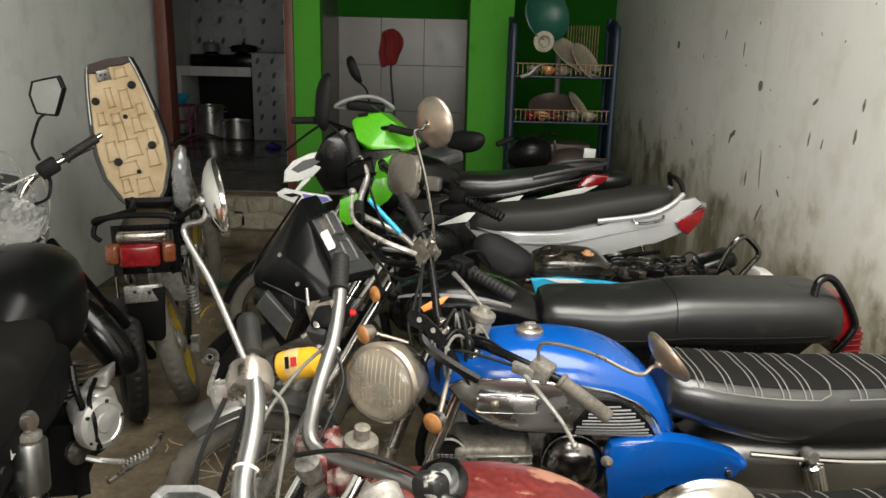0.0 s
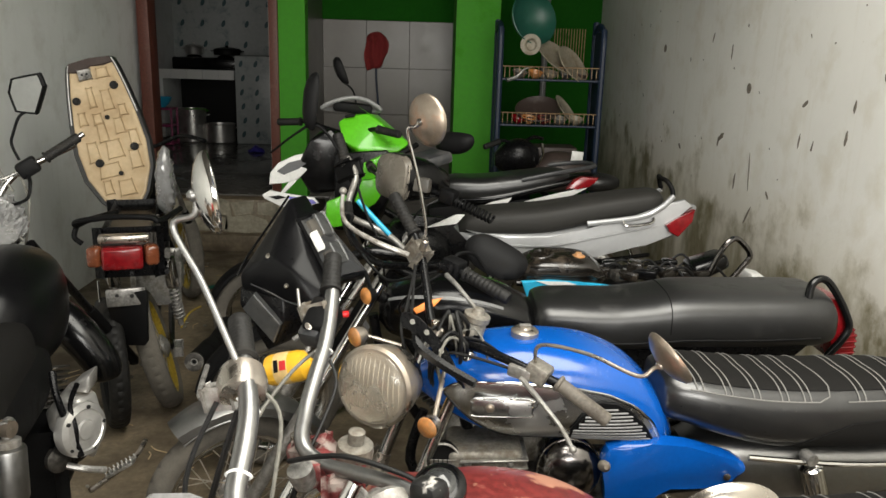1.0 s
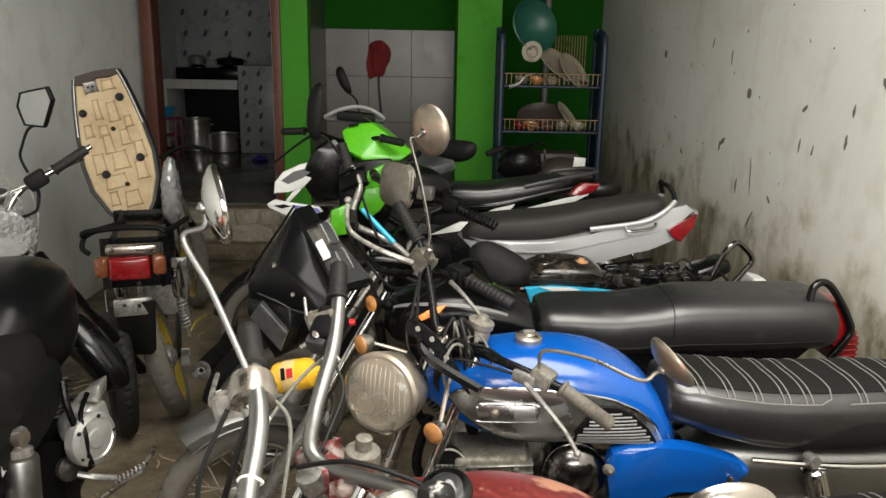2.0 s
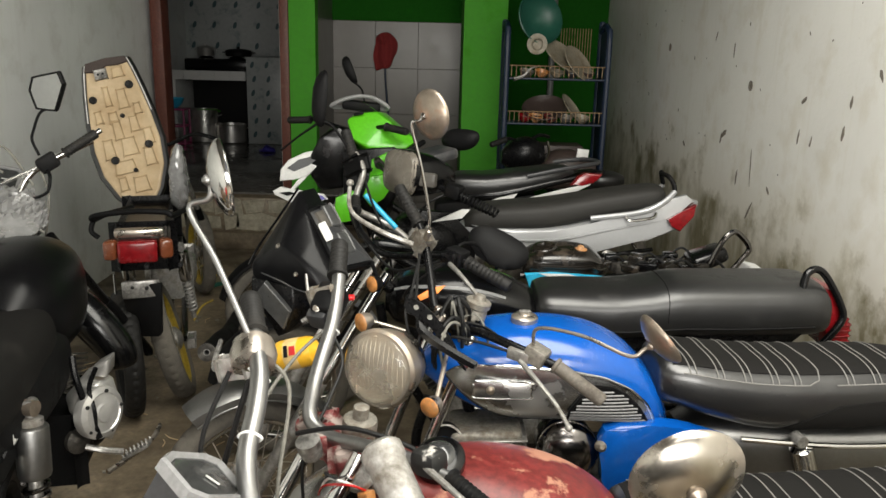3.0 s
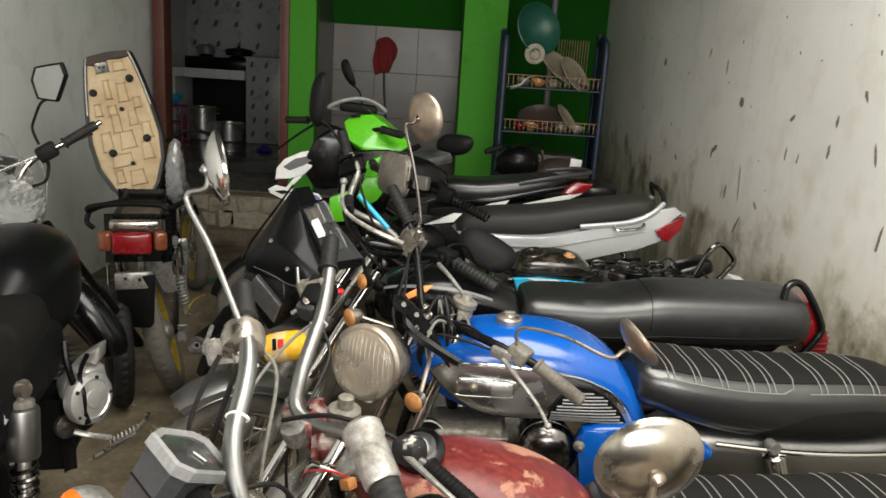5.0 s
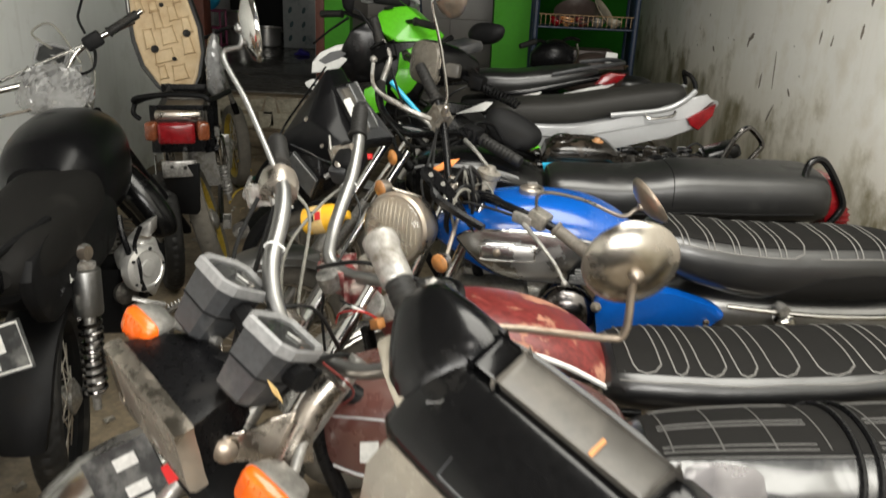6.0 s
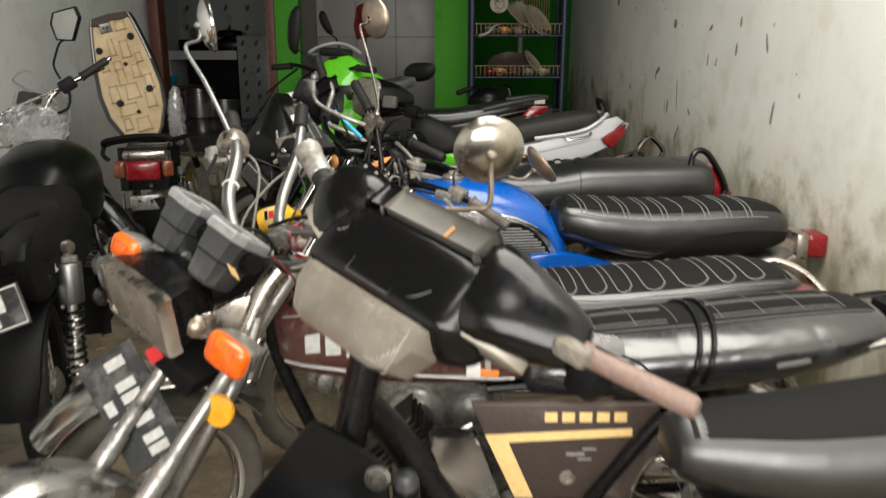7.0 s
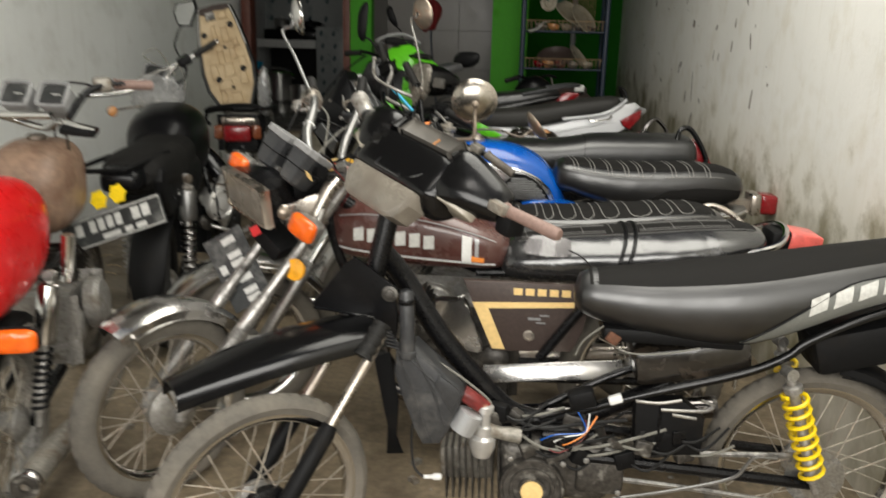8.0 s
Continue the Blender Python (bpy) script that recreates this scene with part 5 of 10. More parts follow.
    for c in ((-0.14, 1.275, 0.86), (-0.095, 1.28, 0.855)):
        part("horn", lathe([(0.01, -0.03), (0.03, -0.02), (0.034, 0.0), (0.028, 0.006), (0.005, 0.008)], c, (-0.3, -0.7, 0.5), 20), "steel", t)
    return t


def maroon_bike():
    t = thing("motorcycle", (0.35, 1.06, 0), "maroon motorcycle with square headlight and long black seat", "motorcycle", "parked motorcycles")
    y = 0.985
    st = V(-0.56, -0.83, 0)
    fa = V(-0.62, 0.577, 0.29)
    head = V(-0.19, 0.90, 0.93)
    _, s, ls = chassis(t, head, (0.86, y + 0.04, 0.29), fa, st, 0.29, "chrome", 0.075, (32, 28))
    fork(t, head + V(0.02, 0.0, 0.03), fa, ls, 0.085, "steel", "steel", split=0.52)
    mudguard(t, "front_mudguard", fa, ls, 0.328, 60, 150, 0.150, "clean_chrome", 0.045, label="chrome front mudguard with a rolled edge")
    part("brake_drum", lathe([(0.02, 0), (0.075, 0.004), (0.08, 0.03), (0.06, 0.045), (0.01, 0.05)], fa + ls * 0.02, ls, 26), "alloy", t)
    part("mudguard_stay", tube([fa + ls * 0.075, fa + ls * 0.07 + st * 0.12 + V(0, 0, 0.27)], 0.005, 7, bend=False), "chrome", t)
    tank = Body([(-0.20, 0.76, 0.82, 0.05), (-0.17, 0.70, 0.855, 0.09), (-0.06, 0.675, 0.885, 0.125), (0.10, 0.665, 0.88, 0.14), (0.25, 0.665, 0.84, 0.138), (0.36, 0.67, 0.79, 0.12), (0.395, 0.69, 0.75, 0.07)], (0, y, 0), (1, 0, 0), 3.2)
    tk = part("tank", tank.mesh(34, 5), "maroon", t, "dark maroon tank with worn trim lines")
    for th, m in ((206, "white"), (203.5, "silver"), (157, "silver")):
        part("trim_line", tube([tank.pt(-0.15 + 0.50 * i / 12, th, 0.001) for i in range(13)], 0.0022, 5, 1), m, tk)
    part("trim_stripe", tank.patch(0.245, 0.275, lambda k: 203, lambda k: 166, 0.002, 4, 8, 0.002), "white", tk)
    part("trim_stripe", tank.patch(0.285, 0.297, lambda k: 203, lambda k: 166, 0.002, 3, 8, 0.002), "silver", tk)
    part("trim_square", tank.patch(0.275, 0.315, lambda k: 199, lambda k: 188, 0.003, 4, 4, 0.002), "orange_decal", tk)
    for i in range(6):
        x = -0.10 + 0.045 * i
        part("lettering_bar", tank.patch(x, x + 0.033, lambda k: 187 - 2 * k, lambda k: 178 - 2 * k, 0.003, 3, 3, 0.002), "ink", tk)
    seat = Body([(0.365, 0.66, 0.715, 0.09), (0.39, 0.632, 0.757, 0.125), (0.52, 0.622, 0.787, 0.150), (0.75, 0.635, 0.811, 0.156), (0.95, 0.668, 0.832, 0.155), (1.10, 0.72, 0.838, 0.140), (1.17, 0.76, 0.825, 0.10), (1.185, 0.785, 0.81, 0.05)], (0, y, 0), (1, 0, 0), 2.1)
    sb = part("seat", seat.mesh(36, 5), "shiny_vinyl", t, "long black vinyl seat with quilted squares and a strap")
    part("top_cover", seat.patch(0.41, 1.15, lambda k: 46, lambda k: 116, 0.0014, 22, 14, 0.005), "seat_top", sb, "matt black quilted top cover")
    rows = []
    for x in (0.435, 0.52, 0.61, 0.70, 0.80, 0.89, 0.98, 1.07):
        rows += [[(x, 0.72), (x + 0.012, -0.40)]]
    for u in (0.72, 0.62, 0.13, 0.05, -0.32, -0.40):
        rows += [[(0.43 + 0.029 * i, u) for i in range(10)], [(0.795 + 0.031 * i, u) for i in range(10)]]
    seat_lines(sb, seat, rows, 0.0018, "stitch")
    rows = [[(0.42 + 0.03 * i, -0.50) for i in range(25)]]
    seat_lines(sb, seat, rows, 0.0020, "stitch")
    for k in (0.735, 0.765):
        part("strap", tube([seat.pt(k + 0.03 * math.sin(radians(th)) - 0.01, th, 0.003) for th in range(-20, 205, 9)], 0.0065, 8, 1), "black_paint", sb, "black seat strap")
    part("clear_tag", slab([(-0.07, -0.028), (0.055, -0.035), (0.066, 0.0), (0.05, 0.030), (-0.05, 0.034), (-0.072, 0.01)], (0.515, 0.848, 0.768), (1, 0.05, -0.02), (0.05, 0.62, 0.78), 0.003, 0.001, curve=2), "tag_film", sb, "scrap of clear plastic on the seat edge")
    part("tag_string", tube([(0.57, 0.822, 0.765), (0.61, 0.828, 0.745), (0.645, 0.832, 0.71), (0.66, 0.836, 0.675)], 0.0022, 6), "cable", sb)
    part("brand_mark", seat.patch(0.90, 0.97, lambda k: 186, lambda k: 179, 0.002, 4, 3, 0.002), "grey_shell", sb)
    pan = part("side_panel", slab([(0.255, 0.655), (0.66, 0.655), (0.63, 0.50), (0.60, 0.435), (0.35, 0.425), (0.30, 0.55)], (0, y - 0.155, 0), (1, 0, 0), (0, 0, 1), 0.025, 0.006), "brown_panel", t, "brown side panel with a cream stripe")
    part("stripe", slab([(0.285, 0.585), (0.60, 0.600), (0.60, 0.583), (0.335, 0.568), (0.392, 0.435), (0.352, 0.435)], (0, y - 0.169, 0), (1, 0, 0), (0, 0, 1), 0.003, 0), "cream", pan)
    bars(pan, (0.51, y - 0.168, 0.627), (1, 0, 0), (0, 0, 1), [(-0.085 + 0.037 * i, 0, 0.027, 0.022) for i in range(5)], 0.002, "cream")
    bars(pan, (0.50, y - 0.168, 0.54), (1, 0, 0), (0, 0, 1), [(-0.02, 0, 0.04, 0.008), (0.01, 0.012, 0.03, 0.005), (0.0, -0.012, 0.03, 0.005)], 0.002, "grey_shell")
    part("lock", lathe([(0.016, 0), (0.018, 0.003), (0.012, 0.004), (0.011, -0.004), (0.002, -0.004)], (0.465, y - 0.170, 0.485), (0, -1, 0), 18), "old_chrome", pan)
    part("air_cleaner", slab([(0.165, 0.580), (0.18, 0.592), (0.258, 0.588), (0.272, 0.575), (0.318, 0.445), (0.305, 0.428), (0.212, 0.455), (0.186, 0.525)], (0, y - 0.180, 0), (1, 0, 0.0), (0, 0.02, 1), 0.05, 0.014, curve=3), "clean_chrome", t, "chrome air cleaner cover")
    engine(t, (0.26, y, 0.36), NEG, 0.27, 8, 40, material="greasy")
    part("chrome_guard", box((0.540, y - 0.255, 0.405), (0.42, 0.012, 0.056), (1, 0, 0.10), (0, 0.45, 1), bev=0.004), "clean_chrome", t, "bright chrome guard bar")
    part("frame_strut", tube([(0.66, y - 0.185, 0.638), (0.60, y - 0.185, 0.56), (0.50, y - 0.185, 0.415)], 0.016, 10), "black_paint", t)
    exhaust(t, [(0.02, y - 0.05, 0.46), (0.0, y - 0.08, 0.26), (0.25, y - 0.14, 0.20), (0.6, y - 0.16, 0.22), (1.05, y - 0.17, 0.28)], material="dark_chrome")
    for k in (-0.12, 0.12):
        shock(t, (0.74, y + k, 0.62), (0.85, y + k + 0.03, 0.33), 0.027, 0.005, 8, "steel", "black_paint")
    mudguard(t, "rear_mudguard", (0.86, y + 0.04, 0.29), s, 0.325, 55, 185, 0.13, "chrome")
    tl = part("tail_lamp", box((1.30, y, 0.785), (0.10, 0.13, 0.075), (1, 0, -0.15), bev=0.010, seg=2), "pink_lens", t, "sun-faded pink tail lamp")
    part("lamp_base", box((1.235, y, 0.785), (0.07, 0.12, 0.08), bev=0.010), "black_matt", tl)
    part("grab_bar", tube([(1.10, y - 0.13, 0.77), (1.20, y - 0.12, 0.80), (1.24, y - 0.05, 0.83), (1.24, y + 0.05, 0.83), (1.20, y + 0.12, 0.80)], 0.010, 9), "chrome", t)
    # front end, turned
    hd, up = V(-0.707, -0.681, -0.191).normalized(), V(-0.033, -0.238, 0.971)
    c = V(-0.400, 0.746, 0.903)
    m = frame_of(hd, up)
    mx, mz = V(m.col[1]), V(m.col[2])
    w, h = 0.118, 0.060

    def lamp_ring(k, d, e=0.0):
        return [c + hd * d + mx * (a * w * k) + mz * (b * h * k + e) for a, b in ((-1, -0.7), (-0.86, -1), (0.86, -1), (1, -0.7), (1, 0.7), (0.86, 1), (-0.86, 1), (-1, 0.7))]
    hl = part("headlight", skin(bmesh.new(), [smooth_line(lamp_ring(k, d, e), 2, True) for k, d, e in ((0.35, -0.135, 0.01), (0.62, -0.12, 0.008), (0.84, -0.075, 0.004), (0.96, -0.03, 0), (1.0, -0.004, 0))]), "black_paint", t, "rectangular headlight in a dusty black shell")
    part("chrome_rim", skin(bmesh.new(), [smooth_line(lamp_ring(k, d), 2, True) for k, d in ((1.0, -0.018), (1.05, -0.016), (1.06, 0.004), (1.02, 0.012), (0.94, 0.010), (0.92, 0.004))]), "dome", hl, "tarnished chrome rim")
    part("lens", skin(bmesh.new(), [lamp_ring(k, d) for k, d in ((0.95, 0.0), (0.94, 0.008), (0.7, 0.014), (0.2, 0.016))]), "cloudy_lens", hl, "cloudy headlight glass")
    for i in range(19):
        part("glass_rib", tube([c + hd * (0.0155 - 0.006 * abs(i - 9) / 9) + mx * (-0.1 + 0.0111 * i) + mz * k for k in (-0.05, 0.05)], 0.0012, 5, bend=False), "cloudy_lens", hl)
    part("lamp_mount", tube([c - hd * 0.10, (-0.25, 0.83, 0.93), (-0.19, 0.88, 0.95)], [0.05, 0.045, 0.03], 14), "black_matt", t)
    part("lamp_bracket", slab([(-0.075, 0.0), (-0.06, 0.024), (-0.03, 0.022), (0.05, 0.045), (0.065, -0.05), (-0.03, -0.022), (-0.06, -0.022)], (-0.222, 0.735, 0.872), (0.85, 0.25, 0.1), (-0.1, 0.0, 1), 0.006, 0.002, curve=2), "old_chrome", t, "tarnished chrome lamp bracket")
    part("bracket_bolt", lathe([(0.018, 0), (0.02, 0.006), (0.013, 0.012), (0.003, 0.014)], (-0.280, 0.715, 0.868), (0.25, -0.95, 0.1), 18), "tarnished", t)
    for gc, gx, gy, gn, gw, gh in ((V(-0.197, 0.770, 1.037), V(0.777, -0.481, -0.406), V(0.281, 0.843, -0.459), V(0.563, 0.243, 0.79), 0.046, 0.062), (V(-0.312, 0.905, 1.068), V(0.72, -0.60, -0.34), V(0.40, 0.78, -0.466), V(0.54, 0.21, 0.815), 0.046, 0.058)):
        corner = ((-1, -0.6), (-0.7, -1), (0.7, -1), (1, -0.6), (1, 0.6), (0.7, 1), (-0.7, 1), (-1, 0.6))

        def clock(k, d):
            return [gc + gn * d + gx * (a * gw * k) + gy * (b * gh * k) for a, b in corner]
        ob = part("instrument", skin(bmesh.new(), [clock(0.60, -0.112), clock(0.74, -0.105), clock(0.86, -0.06), clock(0.90, -0.058), clock(0.98, -0.004)]), "grey_plastic", t, "square instrument with a scratched clear rim", 25)
        part("rim", skin(bmesh.new(), [clock(0.97, -0.014), clock(1.06, -0.012), clock(1.06, 0.004), clock(1.0, 0.008), clock(0.84, 0.003), clock(0.84, 0.0)], caps=False), "grey_shell", ob, "scratched pale plastic rim", 25)
        part("dial", skin(bmesh.new(), [clock(0.86, -0.002), clock(0.86, 0.0015)]), "dark_glass", ob)
        part("needle", tube([gc + gn * 0.004, gc + gn * 0.004 + gx * 0.02 + gy * 0.012], 0.0015, 5, bend=False), "ink", ob)
        part("shell_band", tube([*clock(0.895, -0.0585), clock(0.895, -0.0585)[0]], 0.002, 5, bend=False), "black_matt", ob)
    bars(t, (-0.192, 0.706, 0.985), (0.777, -0.481, -0.406), (-0.3, -0.1, 1), [(0, 0, 0.022, 0.022)], 0.010, "cream", "sticker")
    part("gauge_bracket", tube([(-0.30, 0.88, 1.02), (-0.24, 0.80, 1.00), (-0.16, 0.72, 0.99)], 0.02, 8), "black_matt", t)
    box_indicator(t, (-0.200, 0.650, 0.840), (-0.46, -0.87, 0.12), (0.42, 0.0, 0.9), (0.055, 0.098, 0.066), "orange_lens", "alloy", (-0.16, 0.76, 0.905))
    box_indicator(t, (-0.455, 0.87, 0.985), (-0.5, -0.85, 0.1), (0.42, 0.0, 0.9), (0.045, 0.075, 0.05), "orange_lens", "alloy", (-0.33, 0.86, 0.97))
    part("fork_ear", tube([(-0.125, 0.77, 0.965), (-0.155, 0.755, 0.925), (-0.195, 0.735, 0.835)], [0.024, 0.022, 0.020], 14), "old_chrome", t)
    part("fork_ear", tube([(-0.22, 0.92, 1.00), (-0.25, 0.90, 0.95), (-0.29, 0.88, 0.86)], [0.024, 0.022, 0.020], 14), "old_chrome", t)
    part("reflector", lathe([(0.032, -0.010), (0.035, 0.0), (0.033, 0.006), (0.002, 0.009)], (-0.25, 0.718, 0.692), (-0.35, -0.93, 0.05), 26), "amber_lens", t, "round amber side reflector")
    lv, sv = V(0.118, -0.07, -0.188).normalized(), V(0.75, 0.1, 0.55)
    sv = (sv - lv * sv.dot(lv)).normalized()
    pc = V(-0.462, 0.815, 0.655)
    pl = part("number_plate", slab([(-0.125, -0.068), (0.125, -0.068), (0.125, 0.068), (-0.125, 0.068)], pc, lv, sv, 0.004, 0.0015), "plate", t, "weathered black number plate with pale bars")
    nf = 1 if lv.cross(sv).dot(V(0.2, -1, 0.5)) > 0 else -1
    bars(pl, pc, lv, sv, [(-0.095, 0.012, 0.022, 0.045), (-0.045, 0.012, 0.02, 0.045), (-0.018, 0.012, 0.02, 0.045), (0.009, 0.012, 0.02, 0.045), (0.036, 0.012, 0.02, 0.045), (0.078, 0.012, 0.02, 0.045), (0.104, 0.012, 0.02, 0.045), (-0.015, -0.042, 0.03, 0.022), (0.03, -0.042, 0.03, 0.022)], 0.003 * nf)
    part("plate_bracket", box((-0.33, 0.80, 0.76), (0.12, 0.10, 0.05), (0.6, -0.3, -0.5), bev=0.008), "black_matt", t)
    bars(t, (-0.375, 0.745, 0.80), lv, sv, [(0, 0, 0.03, 0.028)], 0.004 * nf, "red_plastic", "red_emblem")
    part("handlebar", tube([(-0.300, 1.16, 1.197), (-0.284, 1.11, 1.183), (-0.266, 1.05, 1.156), (-0.261, 1.0, 1.126), (-0.262, 0.94, 1.078), (-0.245, 0.90, 1.020), (-0.21, 0.875, 0.972), (-0.12, 0.82, 0.958), (-0.04, 0.765, 0.995), (0.04, 0.705, 1.075), (0.10, 0.66, 1.085)], [0.0145, 0.0145, 0.0145, 0.0145, 0.014, 0.013, 0.0125, 0.0125], 14), "bar_chrome", t, "chrome high handlebar")
    grip(t, (-0.292, 1.135, 1.190), (-0.322, 1.235, 1.222), 0.018, "rubber")
    part("switch_housing", lathe([(0.02, -0.03), (0.034, -0.025), (0.038, 0.0), (0.034, 0.022), (0.02, 0.028)], (-0.29, 1.112, 1.165), (-0.2, 0.85, 0.4), 20), "old_chrome", t, "chrome twist switch housing")
    part("lever_perch", box((-0.318, 1.10, 1.150), (0.04, 0.022, 0.022), (-0.9, 0.1, -0.2), bev=0.008), "alloy", t)
    lever(t, [(-0.33, 1.10, 1.15), (-0.36, 1.13, 1.135), (-0.37, 1.21, 1.15)], 0.0045, "steel", False)
    part("zip_tie", tube([(-0.288, 1.075, 1.158), (-0.27, 1.07, 1.148), (-0.258, 1.08, 1.135), (-0.275, 1.088, 1.145)], 0.0024, 6, 4, True), "white", t)
    part("zip_tie", tube([(-0.279, 0.965, 1.100), (-0.262, 0.957, 1.112), (-0.245, 0.965, 1.098), (-0.262, 0.975, 1.085)], 0.0024, 6, 4, True), "white", t)
    grip(t, (0.05, 0.69, 1.098), (0.16, 0.62, 1.06), 0.017, "rubber")
    mirror(t, (-0.350, 1.192, 1.438), (0.92, 0.36, 0.12), [(-0.285, 1.105, 1.175), (-0.315, 1.13, 1.23), (-0.36, 1.165, 1.31), (-0.405, 1.19, 1.385), (-0.37, 1.185, 1.405)], 0.064, "chrome", "bar_chrome", 0.0055)
    mirror(t, (0.276, 0.69, 1.210), (-0.12, 0.95, 0.26), [(0.06, 0.72, 1.095), (0.15, 0.712, 1.098), (0.25, 0.685, 1.106), (0.277, 0.68, 1.118), (0.278, 0.678, 1.18)], 0.064, "dome", "tarnished", 0.0055)
    for q, r, m in (([(-0.29, 1.09, 1.14), (-0.33, 1.06, 1.0), (-0.36, 1.0, 0.85), (-0.34, 0.95, 0.7)], 0.005, "cable"), ([(-0.27, 1.13, 1.15), (-0.235, 1.12, 1.10), (-0.245, 1.05, 0.95), (-0.23, 1.0, 0.8)], 0.0034, "grey_cable"),
                    ([(-0.32, 1.08, 1.15), (-0.355, 1.03, 1.05), (-0.33, 0.98, 0.95), (-0.28, 0.95, 0.8)], 0.004, "cable"), ([(-0.28, 0.86, 1.02), (-0.20, 0.95, 1.0), (-0.16, 1.0, 0.9)], 0.004, "cable"),
                    ([(-0.20, 0.78, 0.98), (-0.12, 0.86, 0.96), (-0.13, 0.92, 0.85)], 0.004, "cable"), ([(-0.14, 0.76, 1.0), (-0.10, 0.80, 0.93), (-0.14, 0.86, 0.86)], 0.002, "old_red")):
        cable(t, q, r, m)
    return t


def stripped_moped():
    t = thing("moped", (0.5, 0.55, 0), "stripped black moped with bare frame and yellow rear springs", "moped", "parked motorcycles")
    y = 0.50
    st = V(-0.76, -0.65, 0)
    ax = left_of(st)
    fa, ra = V(-0.17, 0.10, 0.288), V(1.225, y, 0.275)
    wheel(t, "front_wheel", fa, ax, 0.288, 0.060, "chrome", 32, 56, wall=0.054)
    part("brake_plate", lathe([(0.02, 0), (0.065, 0.004), (0.068, 0.03), (0.05, 0.04), (0.01, 0.045)], fa + ax * 0.01, ax, 26), "black_paint", t)
    wheel(t, "rear_wheel", ra, V(0, -1, 0), 0.287, 0.070, "chrome", 32, 48, wall=0.056)
    part("sprocket", lathe([(0.03, 0), (0.075, 0.0), (0.078, 0.005), (0.03, 0.006)], ra - V(0, 0.06, 0), (0, -1, 0), 28), "steel", t)
    # backbone, rails
    part("frame", tube([(0.05, 0.47, 0.84), (0.11, y, 0.755), (0.21, y, 0.60), (0.345, y, 0.44), (0.43, y, 0.372), (0.55, y, 0.36), (0.70, y, 0.42), (0.85, y, 0.50)], [0.028, 0.030, 0.031, 0.031, 0.027, 0.022], 12), "black_paint", t, "bent black backbone tube")
    gusset = part("head_gusset", slab([(-0.004, 0.838), (0.010, 0.830), (0.082, 0.777), (0.106, 0.760), (0.112, 0.64), (0.099, 0.600), (0.048, 0.674), (-0.102, 0.694), (-0.112, 0.706), (-0.025, 0.818)], (0, y - 0.11, 0), (1, 0, 0), (0, 0, 1), 0.012, 0.004), "fairing_black", t, "scuffed black steering head cover plate")
    for i in range(6):
        part("rubber_fin", box((0.066 + 0.006 * i, y - 0.118, 0.656 - 0.0105 * i), (0.052, 0.022, 0.0045), (1, 0, -0.22), bev=0.0015, seg=1), "grey_plastic", gusset)
    part("folded_edge", tube([(-0.108, y - 0.117, 0.697), (-0.02, y - 0.117, 0.686), (0.048, y - 0.117, 0.677), (0.098, y - 0.117, 0.604)], 0.004, 6, bend=False), "black_gloss", gusset)
    part("steering_head", tube([(0.075, 0.47, 0.93), (0.02, 0.43, 0.68)], 0.028, 14, bend=False), "black_paint", t)
    upright = part("upright_tube", lathe([(0.006, 0.0), (0.015, 0.004), (0.0195, 0.014), (0.0195, 0.165), (0.024, 0.168), (0.024, 0.182), (0.018, 0.186)], (0.136, y - 0.135, 0.765), (0.03, 0, -1), 20), "grey_plastic", t, "dusty upright breather tube")
    part("clamp_band", lathe([(0.0205, 0.0), (0.0215, 0.002), (0.0215, 0.012), (0.0205, 0.014)], (0.136, y - 0.135, 0.74), (0.03, 0, -1), 20), "black_paint", upright)
    part("bolt", lathe([(0.021, 0), (0.021, 0.004), (0.014, 0.006), (0.013, 0.012), (0.009, 0.013), (0.009, 0.019), (0.002, 0.020)], (0.091, y - 0.117, 0.744), (0, -1, 0), 16), "greasy", t)
    part("rust_bracket", box((0.667, y - 0.075, 0.640), (0.035, 0.012, 0.028), (1, 0, -0.6), bev=0.004), "rust", t, "small rusty bracket")
    cable(t, [(0.68, y - 0.09, 0.618), (0.72, y - 0.10, 0.611), (0.80, y - 0.10, 0.617), (0.881, y - 0.10, 0.636)], 0.0024, "grey_cable")
    cable(t, [(0.573, y - 0.08, 0.590), (0.592, y - 0.08, 0.632), (0.640, y - 0.08, 0.675)], 0.0022, "grey_cable")
    cable(t, [(0.167, y - 0.09, 0.578), (0.227, y - 0.09, 0.547), (0.294, y - 0.09, 0.502), (0.352, y - 0.09, 0.455), (0.366, y - 0.09, 0.425)], 0.0035, "grey_cable")
    part("brake_rod", tube([(0.70, y - 0.10, 0.19), (0.85, y - 0.10, 0.226), (1.0, y - 0.10, 0.275), (1.034, y - 0.10, 0.317), (1.056, y - 0.10, 0.342), (1.11, y - 0.10, 0.343)], 0.005, 7), "bar_chrome", t)
    part("rubber_flap", slab([(0.022, 0.530), (0.072, 0.525), (0.099, 0.383), (0.091, 0.27), (0.114, 0.215), (0.064, 0.211), (0.069, 0.301), (0.048, 0.395)], (0, y + 0.02, 0), (1, 0, 0), (0, 0, 1), 0.006, 0.002), "black_matt", t, "hanging black rubber flap")
